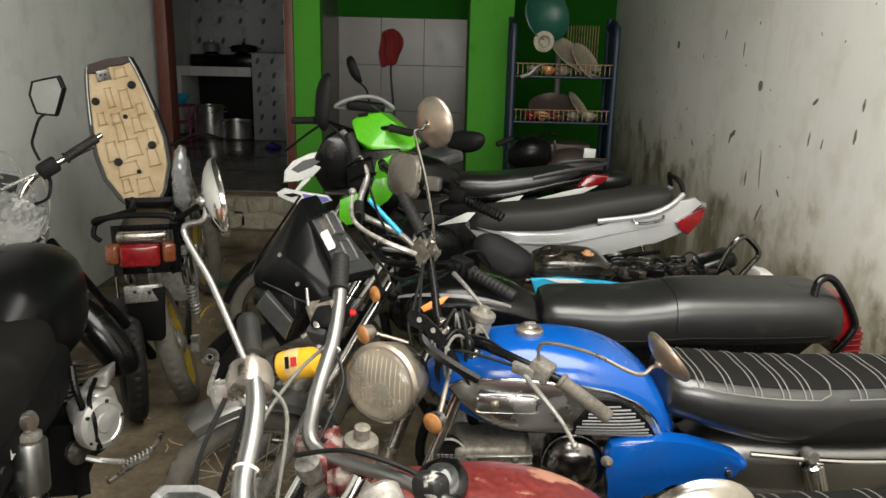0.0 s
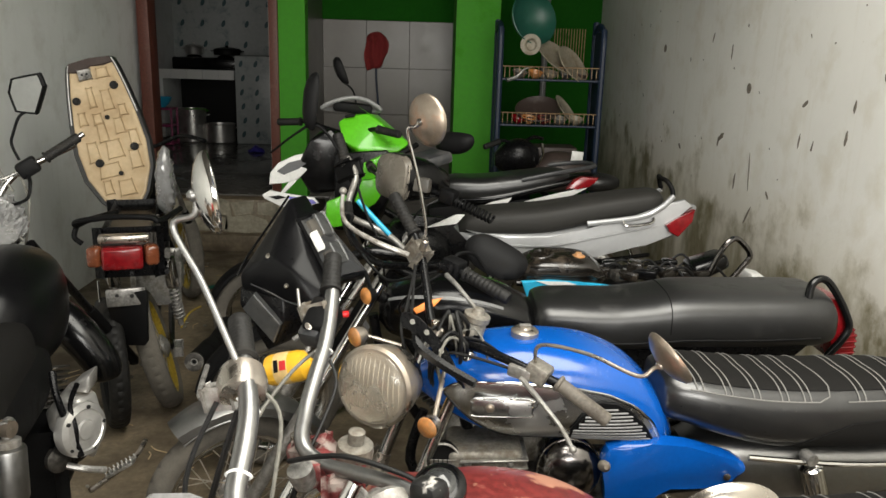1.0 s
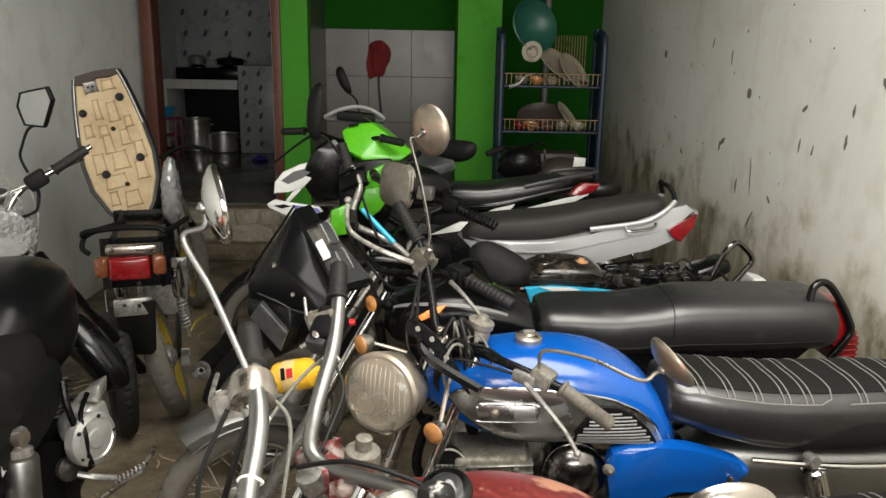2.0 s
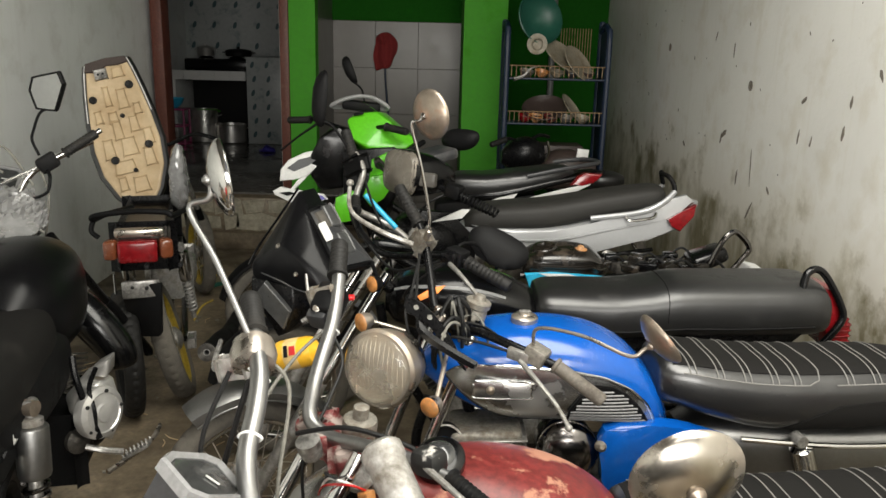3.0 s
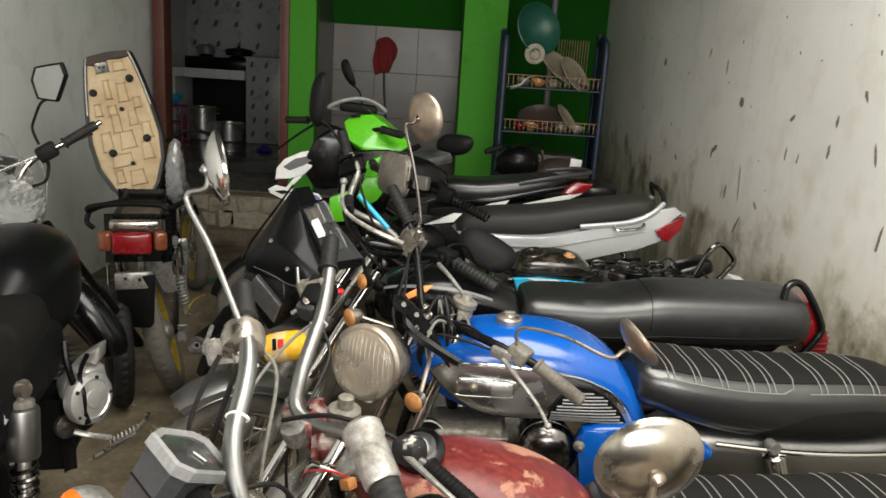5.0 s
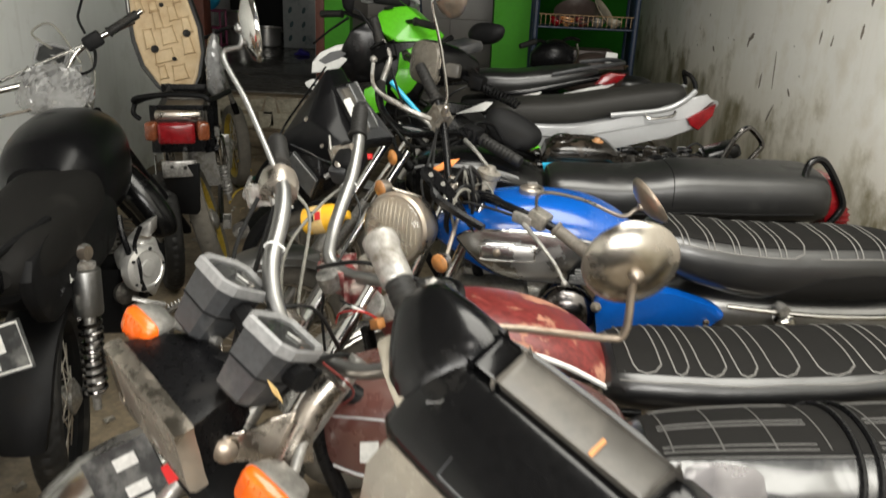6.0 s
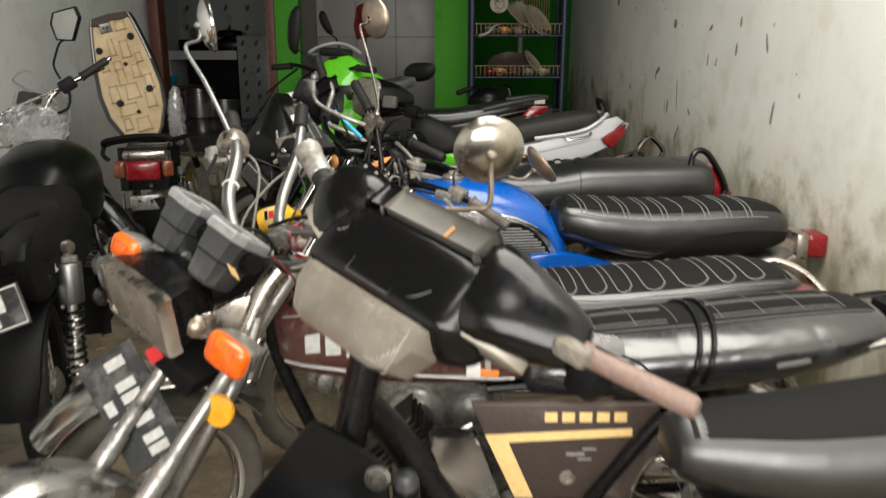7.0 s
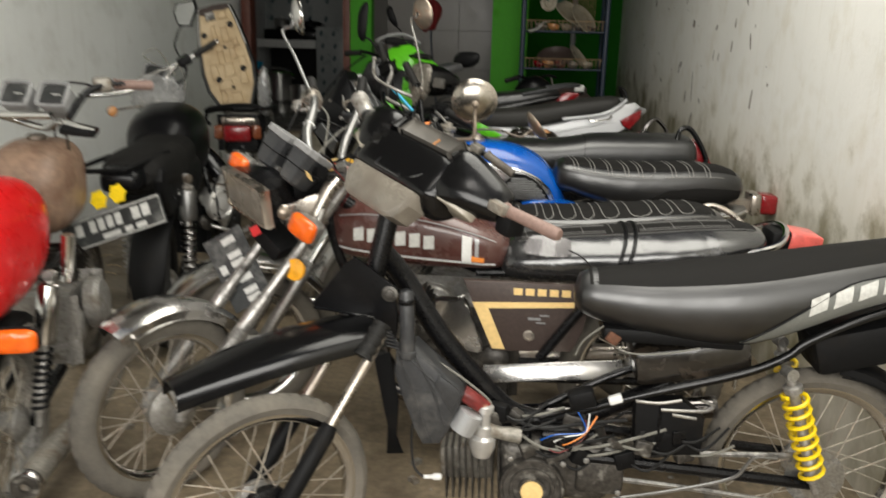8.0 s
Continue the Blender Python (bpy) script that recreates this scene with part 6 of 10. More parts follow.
    for k in (-0.085, 0.085):
        part("seat_rail", tube([(0.50, y + k * 0.5, 0.375), (0.735, y + k, 0.485), (0.99, y + k, 0.565), (1.10, y + k, 0.62), (1.155, y + k, 0.668), (1.32, y + k, 0.752), (1.52, y + k, 0.80)], 0.012, 10), "black_gloss", t, "bare black steel seat rail")
        part("swing_arm", tube([(0.62, y + k, 0.30), (0.90, y + k, 0.285), (1.215, y + k, 0.265)], 0.015, 9), "black_paint", t)
        far = 0.05 if k > 0 else 0.0
        shock(t, (1.103 + far, y + k * 1.35, 0.588), (1.213 + far, y + k * 1.35, 0.262), 0.030, 0.0058, 8.5, "yellow", None, label="shock absorber with a bright yellow spring")
    part("chain", tube([(0.60, y - 0.07, 0.315), (0.9, y - 0.07, 0.325), (1.2, y - 0.07, 0.34)], 0.008, 6), "steel", t)
    part("chain", tube([(0.60, y - 0.07, 0.24), (0.9, y - 0.07, 0.22), (1.2, y - 0.07, 0.19)], 0.008, 6), "steel", t)
    seat = Body([(0.568, 0.715, 0.750, 0.035), (0.582, 0.69, 0.788, 0.064), (0.64, 0.665, 0.806, 0.085), (0.76, 0.640, 0.820, 0.110), (0.90, 0.622, 0.842, 0.124), (1.00, 0.622, 0.858, 0.128), (1.10, 0.655, 0.874, 0.124), (1.28, 0.735, 0.905, 0.112), (1.46, 0.785, 0.935, 0.095), (1.56, 0.82, 0.945, 0.07), (1.60, 0.86, 0.92, 0.03)], (0, y, 0), (1, 0, 0), 2.0)
    sb = part("seat", seat.mesh(44, 6), "vinyl_soft", t, "sporty black moped seat with a grey rear panel")
    part("top_cover", seat.patch(0.60, 1.55, lambda k: 40, lambda k: 140, 0.0008, 26, 14, 0.005), "seat_top", sb, "matt black top cover")
    part("grey_panel", seat.patch(0.98, 1.56, lambda k: 226 - 16 * k, lambda k: 224 - 62 * min(1, k * 2.4) ** 0.8, 0.0025, 28, 8, 0.004), "grey_panel", sb, "grey vinyl side panel")
    part("seam", tube([seat.pt(0.98 + 0.58 * i / 20, 224 - 62 * min(1, i / 20 * 2.4) ** 0.8, 0.003) for i in range(21)], 0.0020, 5, 1), "black_matt", sb)
    for i in range(6):
        x = 1.125 + 0.056 * i
        part("lettering_bar", seat.patch(x, x + 0.040, lambda k: 196 - 4 * k - 1.2 * i, lambda k: 172 - 4 * k - 1.2 * i, 0.0045, 4, 4, 0.002), "ink", sb)
    part("seat_pan", box((0.82, y, 0.645), (0.36, 0.15, 0.04), (1, 0, -0.02), bev=0.012), "black_matt", t)
    part("tool_box", box((0.88, y + 0.0, 0.575), (0.30, 0.14, 0.10), (1, 0, 0.16), bev=0.02), "greasy_black", t, "greasy dark under-seat box")
    mudguard(t, "rear_mudguard", ra, V(0, -1, 0), 0.325, 95, 215, 0.15, "black_matt", 0.03)
    part("tail_tray", box((1.40, y, 0.675), (0.46, 0.15, 0.11), (1, 0, 0.28), bev=0.02), "black_matt", t)
    # front fork, long flat mudguard
    for k in (-1, 1):
        a, b = V(0.035, 0.365, 0.66) + ax * 0.075 * k, fa + ax * 0.075 * k
        leg = part("fork_leg", tube([a, a + (b - a) * 0.55], 0.0135, 12, bend=False), "old_chrome", t)
        part("slider", tube([a + (b - a) * 0.5, a + (b - a) * 0.54, b, b - V(0, 0, 0.02)], [0.018, 0.023, 0.022, 0.018], 14, bend=False), "black_matt", leg)
        part("rubber_boot", lathe([(0.02 if i % 2 else 0.025, 0.012 * i) for i in range(9)], a + V(0, 0, 0.03), b - a, 14), "rubber", leg)
    tip, back = V(-0.39, 0.125, 0.572), V(0.035, 0.37, 0.672)
    rings = []
    for i in range(15):
        q = i / 14
        c = tip + (back - tip) * q + V(0, 0, 0.020 * math.sin(q * math.pi))
        w = 0.058 + 0.034 * math.sin(min(1, q * 1.6) * math.pi / 2)
        row = [(-1.03, -0.040), (-1.01, -0.026), (-0.97, -0.010), (-0.88, 0.0), (-0.7, 0.006), (-0.35, 0.0105), (0, 0.012), (0.35, 0.0105), (0.7, 0.006), (0.88, 0.0), (0.97, -0.010), (1.01, -0.026), (1.03, -0.040)]
        rings.append([c + ax * (a * w) + V(0, 0, b) for a, b in row] + [c + ax * (a * (w - 0.004)) + V(0, 0, b - 0.004) for a, b in reversed(row)])
    part("front_mudguard", skin(bmesh.new(), rings), "black_gloss", t, "long glossy black front mudguard")
    # engine and what hangs on it
    ab = part("air_box", slab([(0.110, 0.597), (0.159, 0.613), (0.228, 0.548), (0.278, 0.508), (0.291, 0.484), (0.258, 0.384), (0.229, 0.337), (0.183, 0.333), (0.162, 0.383), (0.106, 0.529)], (0, y - 0.095, 0), (1, 0, 0), (0, 0, 1), 0.09, 0.012), "grey_plastic", t, "dusty grey plastic air box")
    part("box_lid", slab([(0.226, 0.540), (0.276, 0.502), (0.284, 0.482), (0.256, 0.440), (0.214, 0.512)], (0, y - 0.143, 0), (1, 0, 0), (0, 0, 1), 0.012, 0.004), "grey_plastic", ab)
    for q in ([(0.118, 0.585), (0.165, 0.46), (0.205, 0.345)], [(0.150, 0.600), (0.205, 0.50), (0.245, 0.39)], [(0.135, 0.59), (0.20, 0.53), (0.225, 0.51)]):
        part("moulded_rib", tube([(a, y - 0.141, b) for a, b in q], 0.0032, 6), "grey_plastic", ab)
    part("air_duct", tube([(0.285, y - 0.10, 0.475), (0.315, y - 0.10, 0.455), (0.345, y - 0.09, 0.43)], 0.022, 14), "old_red", t)
    part("filter_can", lathe([(0.026, 0), (0.034, 0.003), (0.034, 0.058), (0.026, 0.061)], (0.312, y - 0.125, 0.432), (-0.40, -0.1, -0.75), 22), "silver", t)
    cb = part("carburettor", lathe([(0.012, 0), (0.022, 0.004), (0.022, 0.018), (0.016, 0.022), (0.016, 0.055), (0.024, 0.060), (0.024, 0.085), (0.035, 0.092), (0.036, 0.115), (0.024, 0.145), (0.008, 0.150)], (0.348, y - 0.10, 0.443), (-0.05, -0.05, -1), 20), "pale_alloy", t, "pale cast carburettor")
    part("intake", tube([(0.34, y - 0.10, 0.375), (0.385, y - 0.10, 0.365), (0.44, y - 0.09, 0.355)], [0.020, 0.018, 0.024], 12), "grey_cast", cb)
    cy = part("cylinder", box((0.30, y, 0.235), (0.15, 0.10, 0.10), (1, 0, 0.05), bev=0.015), "grey_cast", t, "horizontal cylinder with dusty cooling fins")
    for i in range(9):
        part("fin", box((0.245 + 0.018 * i, y, 0.225 + 0.001 * i), (0.0055, 0.175, 0.155), (1, 0, 0.05), bev=0.002, seg=1), "greasy", cy)
    part("spark_plug", lathe([(0.005, 0), (0.010, 0.004), (0.010, 0.022), (0.006, 0.028), (0.006, 0.05)], (0.235, y - 0.09, 0.215), (-1, -0.2, 0.02), 12), "white", t)
    cable(t, [(0.185, y - 0.10, 0.215), (0.155, y - 0.09, 0.25), (0.15, y - 0.06, 0.36), (0.20, y - 0.03, 0.46)], 0.0035)
    en = part("engine", box((0.54, y, 0.245), (0.30, 0.17, 0.17), (1, 0, 0.03), bev=0.03, seg=3), "greasy", t, "greasy alloy crankcase")
    part("flywheel_cover", lathe([(0.088, 0), (0.09, 0.02), (0.086, 0.028), (0.080, 0.028), (0.077, 0.022), (0.062, 0.022), (0.060, 0.027), (0.052, 0.027), (0.050, 0.021), (0.036, 0.021), (0.034, 0.030), (0.002, 0.032)], (0.48, y - 0.085, 0.205), (0, -1, 0.05), 36), "greasy", en, "ridged greasy flywheel cover")
    part("yellow_disc", lathe([(0.03, 0), (0.03, 0.006), (0.002, 0.007)], (0.48, y - 0.117, 0.205), (0, -1, 0.05), 24), "cream", en)
    part("gear_housing", box((0.66, y - 0.06, 0.25), (0.13, 0.08, 0.11), bev=0.018), "greasy", en)
    part("starter", lathe([(0.03, 0), (0.034, 0.004), (0.034, 0.10), (0.03, 0.104)], (0.50, y - 0.06, 0.345), (1, 0, 0.04), 18), "black_paint", en)
    for x, z in ((0.42, 0.29), (0.56, 0.285), (0.41, 0.14), (0.57, 0.14), (0.62, 0.30), (0.71, 0.30), (0.71, 0.21)):
        part("bolt", lathe([(0.008, 0), (0.008, 0.006), (0.003, 0.008)], (x, y - 0.10, z), (0, -1, 0), 10), "steel", en)
    kb = part("kick_bracket", slab([(0.735, 0.475), (0.86, 0.485), (0.915, 0.44), (0.915, 0.335), (0.755, 0.322), (0.74, 0.36)], (0, y - 0.075, 0), (1, 0, 0), (0, 0, 1), 0.05, 0.006), "black_matt", t, "black battery bracket with a slot")
    part("slot", slab([(0.755, 0.395), (0.765, 0.398), (0.768, 0.368), (0.758, 0.366)], (0, y - 0.101, 0), (1, 0, 0), (0, 0, 1), 0.003, 0), "dark_void", kb)
    part("pressed_ridge", tube([(0.80, y - 0.102, 0.47), (0.80, y - 0.102, 0.335)], 0.004, 6, bend=False), "black_paint", kb)
    for q in ([(0.734, 0.483), (0.793, 0.480), (0.850, 0.492)], [(0.80, 0.462), (0.861, 0.463), (0.913, 0.467), (0.93, 0.482), (0.90, 0.495)], [(0.83, 0.45), (0.891, 0.443)]):
        part("wire_clip", tube([(a, y - 0.105, b) for a, b in q], 0.0045, 6), "steel", kb)
    part("coil", box((0.60, y - 0.07, 0.465), (0.07, 0.05, 0.05), (1, 0, 0.3), bev=0.010), "black_matt", t)
    part("connector", box((0.685, y - 0.085, 0.475), (0.036, 0.022, 0.022), (1, 0, 0.4), bev=0.005), "white", t)
    part("terminal_block", box((0.88, y - 0.06, 0.42), (0.07, 0.04, 0.05), bev=0.006), "grey_cast", t)
    cable(t, [(0.12, y - 0.10, 0.62), (0.22, y - 0.09, 0.50), (0.30, y - 0.09, 0.44), (0.345, y - 0.09, 0.42)], 0.0035, "grey_cable")
    cable(t, [(0.44, y - 0.09, 0.36), (0.52, y - 0.10, 0.325), (0.66, y - 0.10, 0.345), (0.82, y - 0.10, 0.405)], 0.0045, "grey_cable")
    cable(t, [(0.40, y - 0.08, 0.40), (0.50, y - 0.09, 0.38), (0.60, y - 0.09, 0.40), (0.72, y - 0.09, 0.42)], 0.005)
    for i, (q, dz) in enumerate((("orange_decal", 0.0), ("cable", -0.02), ("white", 0.015), ("old_red", -0.03), ("cable", 0.01), ("blue", 0.02))):
        cable(t, [(0.64 - 0.01 * i, y - 0.10, 0.43 + dz * 0.4), (0.61, y - 0.115, 0.385 + dz * 0.3), (0.575 - 0.008 * i, y - 0.12, 0.36 + dz), (0.555 - 0.012 * i, y - 0.11, 0.345 + dz * 0.5)], 0.0018, q, "wire")
    rng = random.Random(5)
    for i in range(24):
        a = V(0.36 + 0.0225 * i, y - 0.05 - 0.05 * rng.random(), 0.29 + 0.13 * rng.random())
        part("bracket", box(a, (0.03 + 0.03 * rng.random(), 0.03, 0.02 + 0.03 * rng.random()), (1, rng.random() - 0.5, rng.random() - 0.5), bev=0.005), ("greasy", "black_matt", "black_paint", "greasy", "black_paint")[i % 5], t)
        cable(t, [a, a + V(0.06, -0.02, 0.05 * (rng.random() - 0.5)), a + V(0.13, 0.01, 0.03)], 0.004, ("cable", "cable", "cable", "grey_cable")[i % 4])
    # the head cowl with its lens, turned with the fork: a sloping top, the lens below its front edge
    O = V(0.115, 0.400, 1.096)
    L = V(0.686, -0.70, -0.19).normalized()
    F = V(-0.61, -0.41, -0.68)
    F = (F - L * F.dot(L)).normalized()
    U = F.cross(L).normalized()
    side = [(-0.060, -0.012), (-0.052, -0.002), (-0.02, 0.003), (0.045, 0.002), (0.060, -0.003), (0.068, -0.016), (0.085, -0.06), (0.06, -0.115), (-0.05, -0.125), (-0.100, -0.085), (-0.106, -0.055), (-0.085, -0.028)]

    def section(l, k, n=0.0):
        return smooth_line([O + L * l + F * (a * k) + U * (b * k + n) for a, b in side], 3, True)
    ends = ((0.172, 0.55, -0.045), (0.166, 0.72, -0.027), (0.155, 0.86, -0.012), (0.138, 0.95, -0.003), (0.11, 0.99, 0.0), (0.05, 1.0, 0.002))
    cw = part("head_cowl", skin(bmesh.new(), [section(-l, k, n) for l, k, n in ends] + [section(l, k, n) for l, k, n in reversed(ends)]), "black_gloss", t, "scuffed glossy black headlight cowl", 50)
    G = (F * math.cos(radians(13)) - U * math.sin(radians(13))).normalized()
    W = L.cross(G).normalized()
    if W.dot(U) < 0:
        W = -W
    P = O + F * 0.062 - U * 0.004
    rim = [(-0.132, 0.002), (-0.12, -0.0), (0.12, 0.0), (0.132, 0.002), (0.136, 0.036), (0.112, 0.078), (0.08, 0.088), (-0.08, 0.088), (-0.112, 0.078), (-0.136, 0.036)]
    def face(k, h):
        return [P + L * (a * k) + G * (0.05 + (b - 0.05) * k) + W * h for a, b in rim]
    part("lens", skin(bmesh.new(), [face(1.0, -0.05), face(1.0, -0.006), face(0.97, 0.004), face(0.7, 0.012), face(0.2, 0.015)]), "cloudy_lens", cw, "wide cloudy headlight lens", 30)
    for i in range(18):
        x = 0.02 + 0.0055 * i
        part("glass_rib", tube([P + L * x + G * k + W * (0.0105 - 0.25 * x * x) for k in (0.012, 0.045, 0.078)], 0.0013, 5, 3), "cloudy_lens", cw)
    rect = [O + F * a + L * b + U * 0.0035 for a, b in ((0.052, -0.05), (0.052, 0.045), (-0.018, 0.045), (-0.018, -0.05))]
    part("embossed_line", tube(rect + rect[:1], 0.0016, 5, bend=False), "grey_plastic", cw)
    # pale strokes: whitish scratches, and bright highlight lines drawn as colour
    for a0, b0, a1, b1 in ((0.034, 0.015, 0.004, 0.052), (0.010, -0.062, 0.034, -0.085), (-0.008, 0.0, 0.020, 0.014), (0.042, 0.075, 0.016, 0.104), (-0.012, -0.10, 0.006, -0.118), (0.024, -0.02, 0.016, -0.034)):
        part("scratch_glint", tube([O + F * a0 + L * b0 + U * 0.0025, O + F * ((a0 + a1) / 2) + L * ((b0 + b1) / 2 + 0.003) + U * 0.0028, O + F * a1 + L * b1 + U * 0.0025], 0.0009, 5, 3), "grey_shell", cw)
    ip = part("instrument_face", box(O - F * 0.078 + L * 0.030 - U * 0.014, (0.046, 0.195, 0.02), F + U * 0.25, U, 0.008), "old_window", cw, "pale scratched instrument window")
    part("window_ledge", box(O - F * 0.078 - L * 0.088 - U * 0.016, (0.048, 0.036, 0.02), F + U * 0.25, U, 0.008), "black_gloss", cw)
    part("instrument_rim", tube([O - F * 0.060 + L * 0.125 - U * 0.006, O - F * 0.100 + L * 0.11 - U * 0.026, O - F * 0.106 - U * 0.026, O - F * 0.100 - L * 0.11 - U * 0.026, O - F * 0.060 - L * 0.125 - U * 0.006], 0.008, 8, 3), "black_gloss", cw)
    part("needle_mark", box(O - F * 0.073 + L * 0.06 - U * 0.0005, (0.022, 0.004, 0.002), F + U * 0.25, U, 0), "dirty_amber", ip)
    for k in (1, -1):
        a, b = O + L * 0.12 * k - F * 0.03 - U * 0.05, (V(0.380, 0.275, 1.000) if k > 0 else V(0.012, 0.64, 1.165))
        e = (b - a).normalized()
        wx = (F - e * F.dot(e)).normalized()
        wz = e.cross(wx).normalized()
        if wz.dot(U) < 0:
            wz = -wz
        rings = []
        for g, rx, rz, up_ in ((-0.12, 0.050, 0.030, 0.0), (0.0, 0.070, 0.046, 0.0), (0.10, 0.078, 0.052, 0.004), (0.30, 0.074, 0.052, 0.008), (0.55, 0.062, 0.046, 0.007), (0.80, 0.048, 0.037, 0.003), (0.95, 0.038, 0.032, 0.0), (1.0, 0.028, 0.026, 0.0)):
            q = a + (b - a) * g + wz * up_
            rings.append([q + wx * (rx * math.copysign(abs(math.cos(h)) ** 0.7, math.cos(h))) + wz * (rz * math.copysign(abs(math.sin(h)) ** 0.7, math.sin(h))) for h in (2 * math.pi * j / 28 for j in range(28))])
        wing = part("bar_cover", skin(bmesh.new(), rings), "black_gloss", cw, "", 50)
        q = a + (b - a) * 0.12
        low = V(0.2, -0.62, -0.72) if k > 0 else V(-0.8, -0.1, -0.4)
        low = (low - e * low.dot(e)).normalized()
        part("signal_recess", slab([(-0.080, -0.018), (-0.040, -0.038), (0.055, -0.032), (0.10, 0.004), (0.04, 0.034), (-0.055, 0.032)], q + low * 0.062, e, e.cross(low), 0.022, 0.005, curve=3), "pale_recess", wing, "pale empty turn signal recess")
        part("screw_hole", lathe([(0.013, 0.0115), (0.015, 0.013), (0.011, 0.0135), (0.010, 0.012), (0.001, 0.0118)], q + low * 0.063 - e * 0.040, low, 14), "dark_void", wing)
    L = V(0.655, -0.72, -0.20).normalized()
    F = V(-0.72, -0.68, 0.06)
    F = (F - L * F.dot(L)).normalized()
    U = F.cross(L).normalized()
    O = V(0.187, 0.445, 1.075)
    part("switch_housing", box(O + L * 0.285 - U * 0.045 - F * 0.03, (0.05, 0.055, 0.06), L, U, 0.010), "black_matt", t)
    part("lever_perch", box(O + L * 0.275 - U * 0.01 + F * 0.01, (0.05, 0.03, 0.025), L, U, 0.006), "grey_cast", t)
    grip(t, (0.372, 0.248, 1.005), (0.493, 0.150, 0.974), 0.0145, "pink_grip", "worn pinkish brown hand grip", None, 0)
    part("lever_perch", box(O - L * 0.27 + U * 0.0, (0.06, 0.05, 0.05), L, U, 0.012), "black_matt", t)
    grip(t, O - L * 0.28, (-0.057, 0.745, 1.205), 0.0185, "rubber", "black ribbed grip with a pale end", "alloy")
    part("fin_block", lathe([(0.018 if i % 2 else 0.024, 0.009 * i) for i in range(11)], (0.045, y - 0.10, 0.665), (0.15, -0.15, -1), 16), "rubber", t)
    return t


def black_sport_bike():
    t = thing("motorcycle", (0.4, 2.54, 0), "black motorcycle with an angular fairing and long black seat", "motorcycle", "parked motorcycles")
    y = 2.45
    st = V(-0.86, -0.50, 0)
    fa = V(-0.60, 2.22, 0.28)
    _, s, ls = chassis(t, (-0.19, 2.40, 0.93), (1.0, y + 0.06, 0.28), fa, st, spokes=(32, 0))
    fork(t, (-0.20, 2.38, 0.96), fa, ls, 0.085, "chrome", "alloy")
    mudguard(t, "front_mudguard", fa, ls, 0.335, 56, 150, 0.14, "bar_chrome", 0.04, label="chrome front mudguard")
    tank = Body([(-0.17, 0.80, 0.87, 0.06), (-0.13, 0.76, 0.915, 0.10), (0.0, 0.74, 0.945, 0.135), (0.14, 0.74, 0.94, 0.14), (0.26, 0.745, 0.90, 0.13), (0.34, 0.76, 0.85, 0.10), (0.36, 0.77, 0.82, 0.05)], (0, y, 0), (1, 0, 0), 2.8)
    tk = part("tank", tank.mesh(32, 5), "black_gloss", t, "glossy black tank with a grey stripe")
    part("stripe", tank.patch(-0.14, 0.22, lambda k: 146 + 8 * k, lambda k: 138 + 10 * k, 0.002, 14, 4, 0.002), "grey_shell", tk)
    seat = Body([(0.318, 0.79, 0.85, 0.09), (0.330, 0.765, 0.888, 0.128), (0.40, 0.745, 0.902, 0.145), (0.576, 0.735, 0.906, 0.150), (0.70, 0.74, 0.922, 0.151), (0.79, 0.745, 0.940, 0.151), (1.0, 0.75, 0.947, 0.151), (1.20, 0.765, 0.950, 0.150), (1.25, 0.775, 0.938, 0.142), (1.272, 0.79, 0.905, 0.12), (1.278, 0.81, 0.88, 0.08)], (0, y, 0), (1, 0, 0), 3.2)
    sb = part("seat", seat.mesh(36, 6), "vinyl_dull", t, "long dull black vinyl seat with a step")
    part("seam", tube([seat.pt(0.74, th, 0.0005) for th in range(-5, 190, 9)], 0.0016, 6, 1), "black_matt", sb)
    part("seam", tube([seat.pt(0.36 + 0.085 * i, 196, 0.001) for i in range(11)], 0.0035, 6, 1), "black_matt", sb)
    tl = part("tail_lamp", slab([(1.255, 0.925), (1.298, 0.922), (1.330, 0.876), (1.368, 0.797), (1.366, 0.715), (1.30, 0.712), (1.28, 0.80)], (0, y, 0), (1, 0, 0), (0, 0, 1), 0.15, 0.010), "red_lens", t, "ribbed dark red tail lamp")
    for i in range(6):
        z_ = 0.82 - 0.019 * i
        part("lens_rib", tube([(1.31, y - 0.077, z_ - 0.004), (along([(0.71, 1.367), (0.797, 1.368), (0.876, 1.330)], z_) - 0.004, y - 0.077, z_ + 0.001), (along([(0.71, 1.369), (0.797, 1.370), (0.876, 1.332)], z_), y - 0.07, z_), (along([(0.71, 1.369), (0.797, 1.370), (0.876, 1.332)], z_), y + 0.07, z_)], 0.003, 6, bend=False), "red_lens", tl)
    part("grab_rail", tube([(1.165, y - 0.125, 0.88), (1.178, y - 0.10, 0.945), (1.19, y - 0.09, 0.978), (1.216, y - 0.085, 0.992), (1.246, y - 0.085, 0.978), (1.285, y - 0.088, 0.925), (1.312, y - 0.092, 0.875), (1.324, y - 0.094, 0.838), (1.31, y - 0.095, 0.80), (1.27, y - 0.09, 0.735)], 0.0125, 10), "black_gloss", t, "black tubular grab rail")
    part("side_panel", slab([(0.32, 0.80), (0.70, 0.79), (1.20, 0.80), (1.10, 0.70), (0.70, 0.62), (0.40, 0.60)], (0, y - 0.115, 0), (1, 0, 0), (0, 0, 1), 0.03, 0.008), "black_paint", t)
    engine(t, (0.2, y, 0.42), NEG, 0.27, 8, 30)
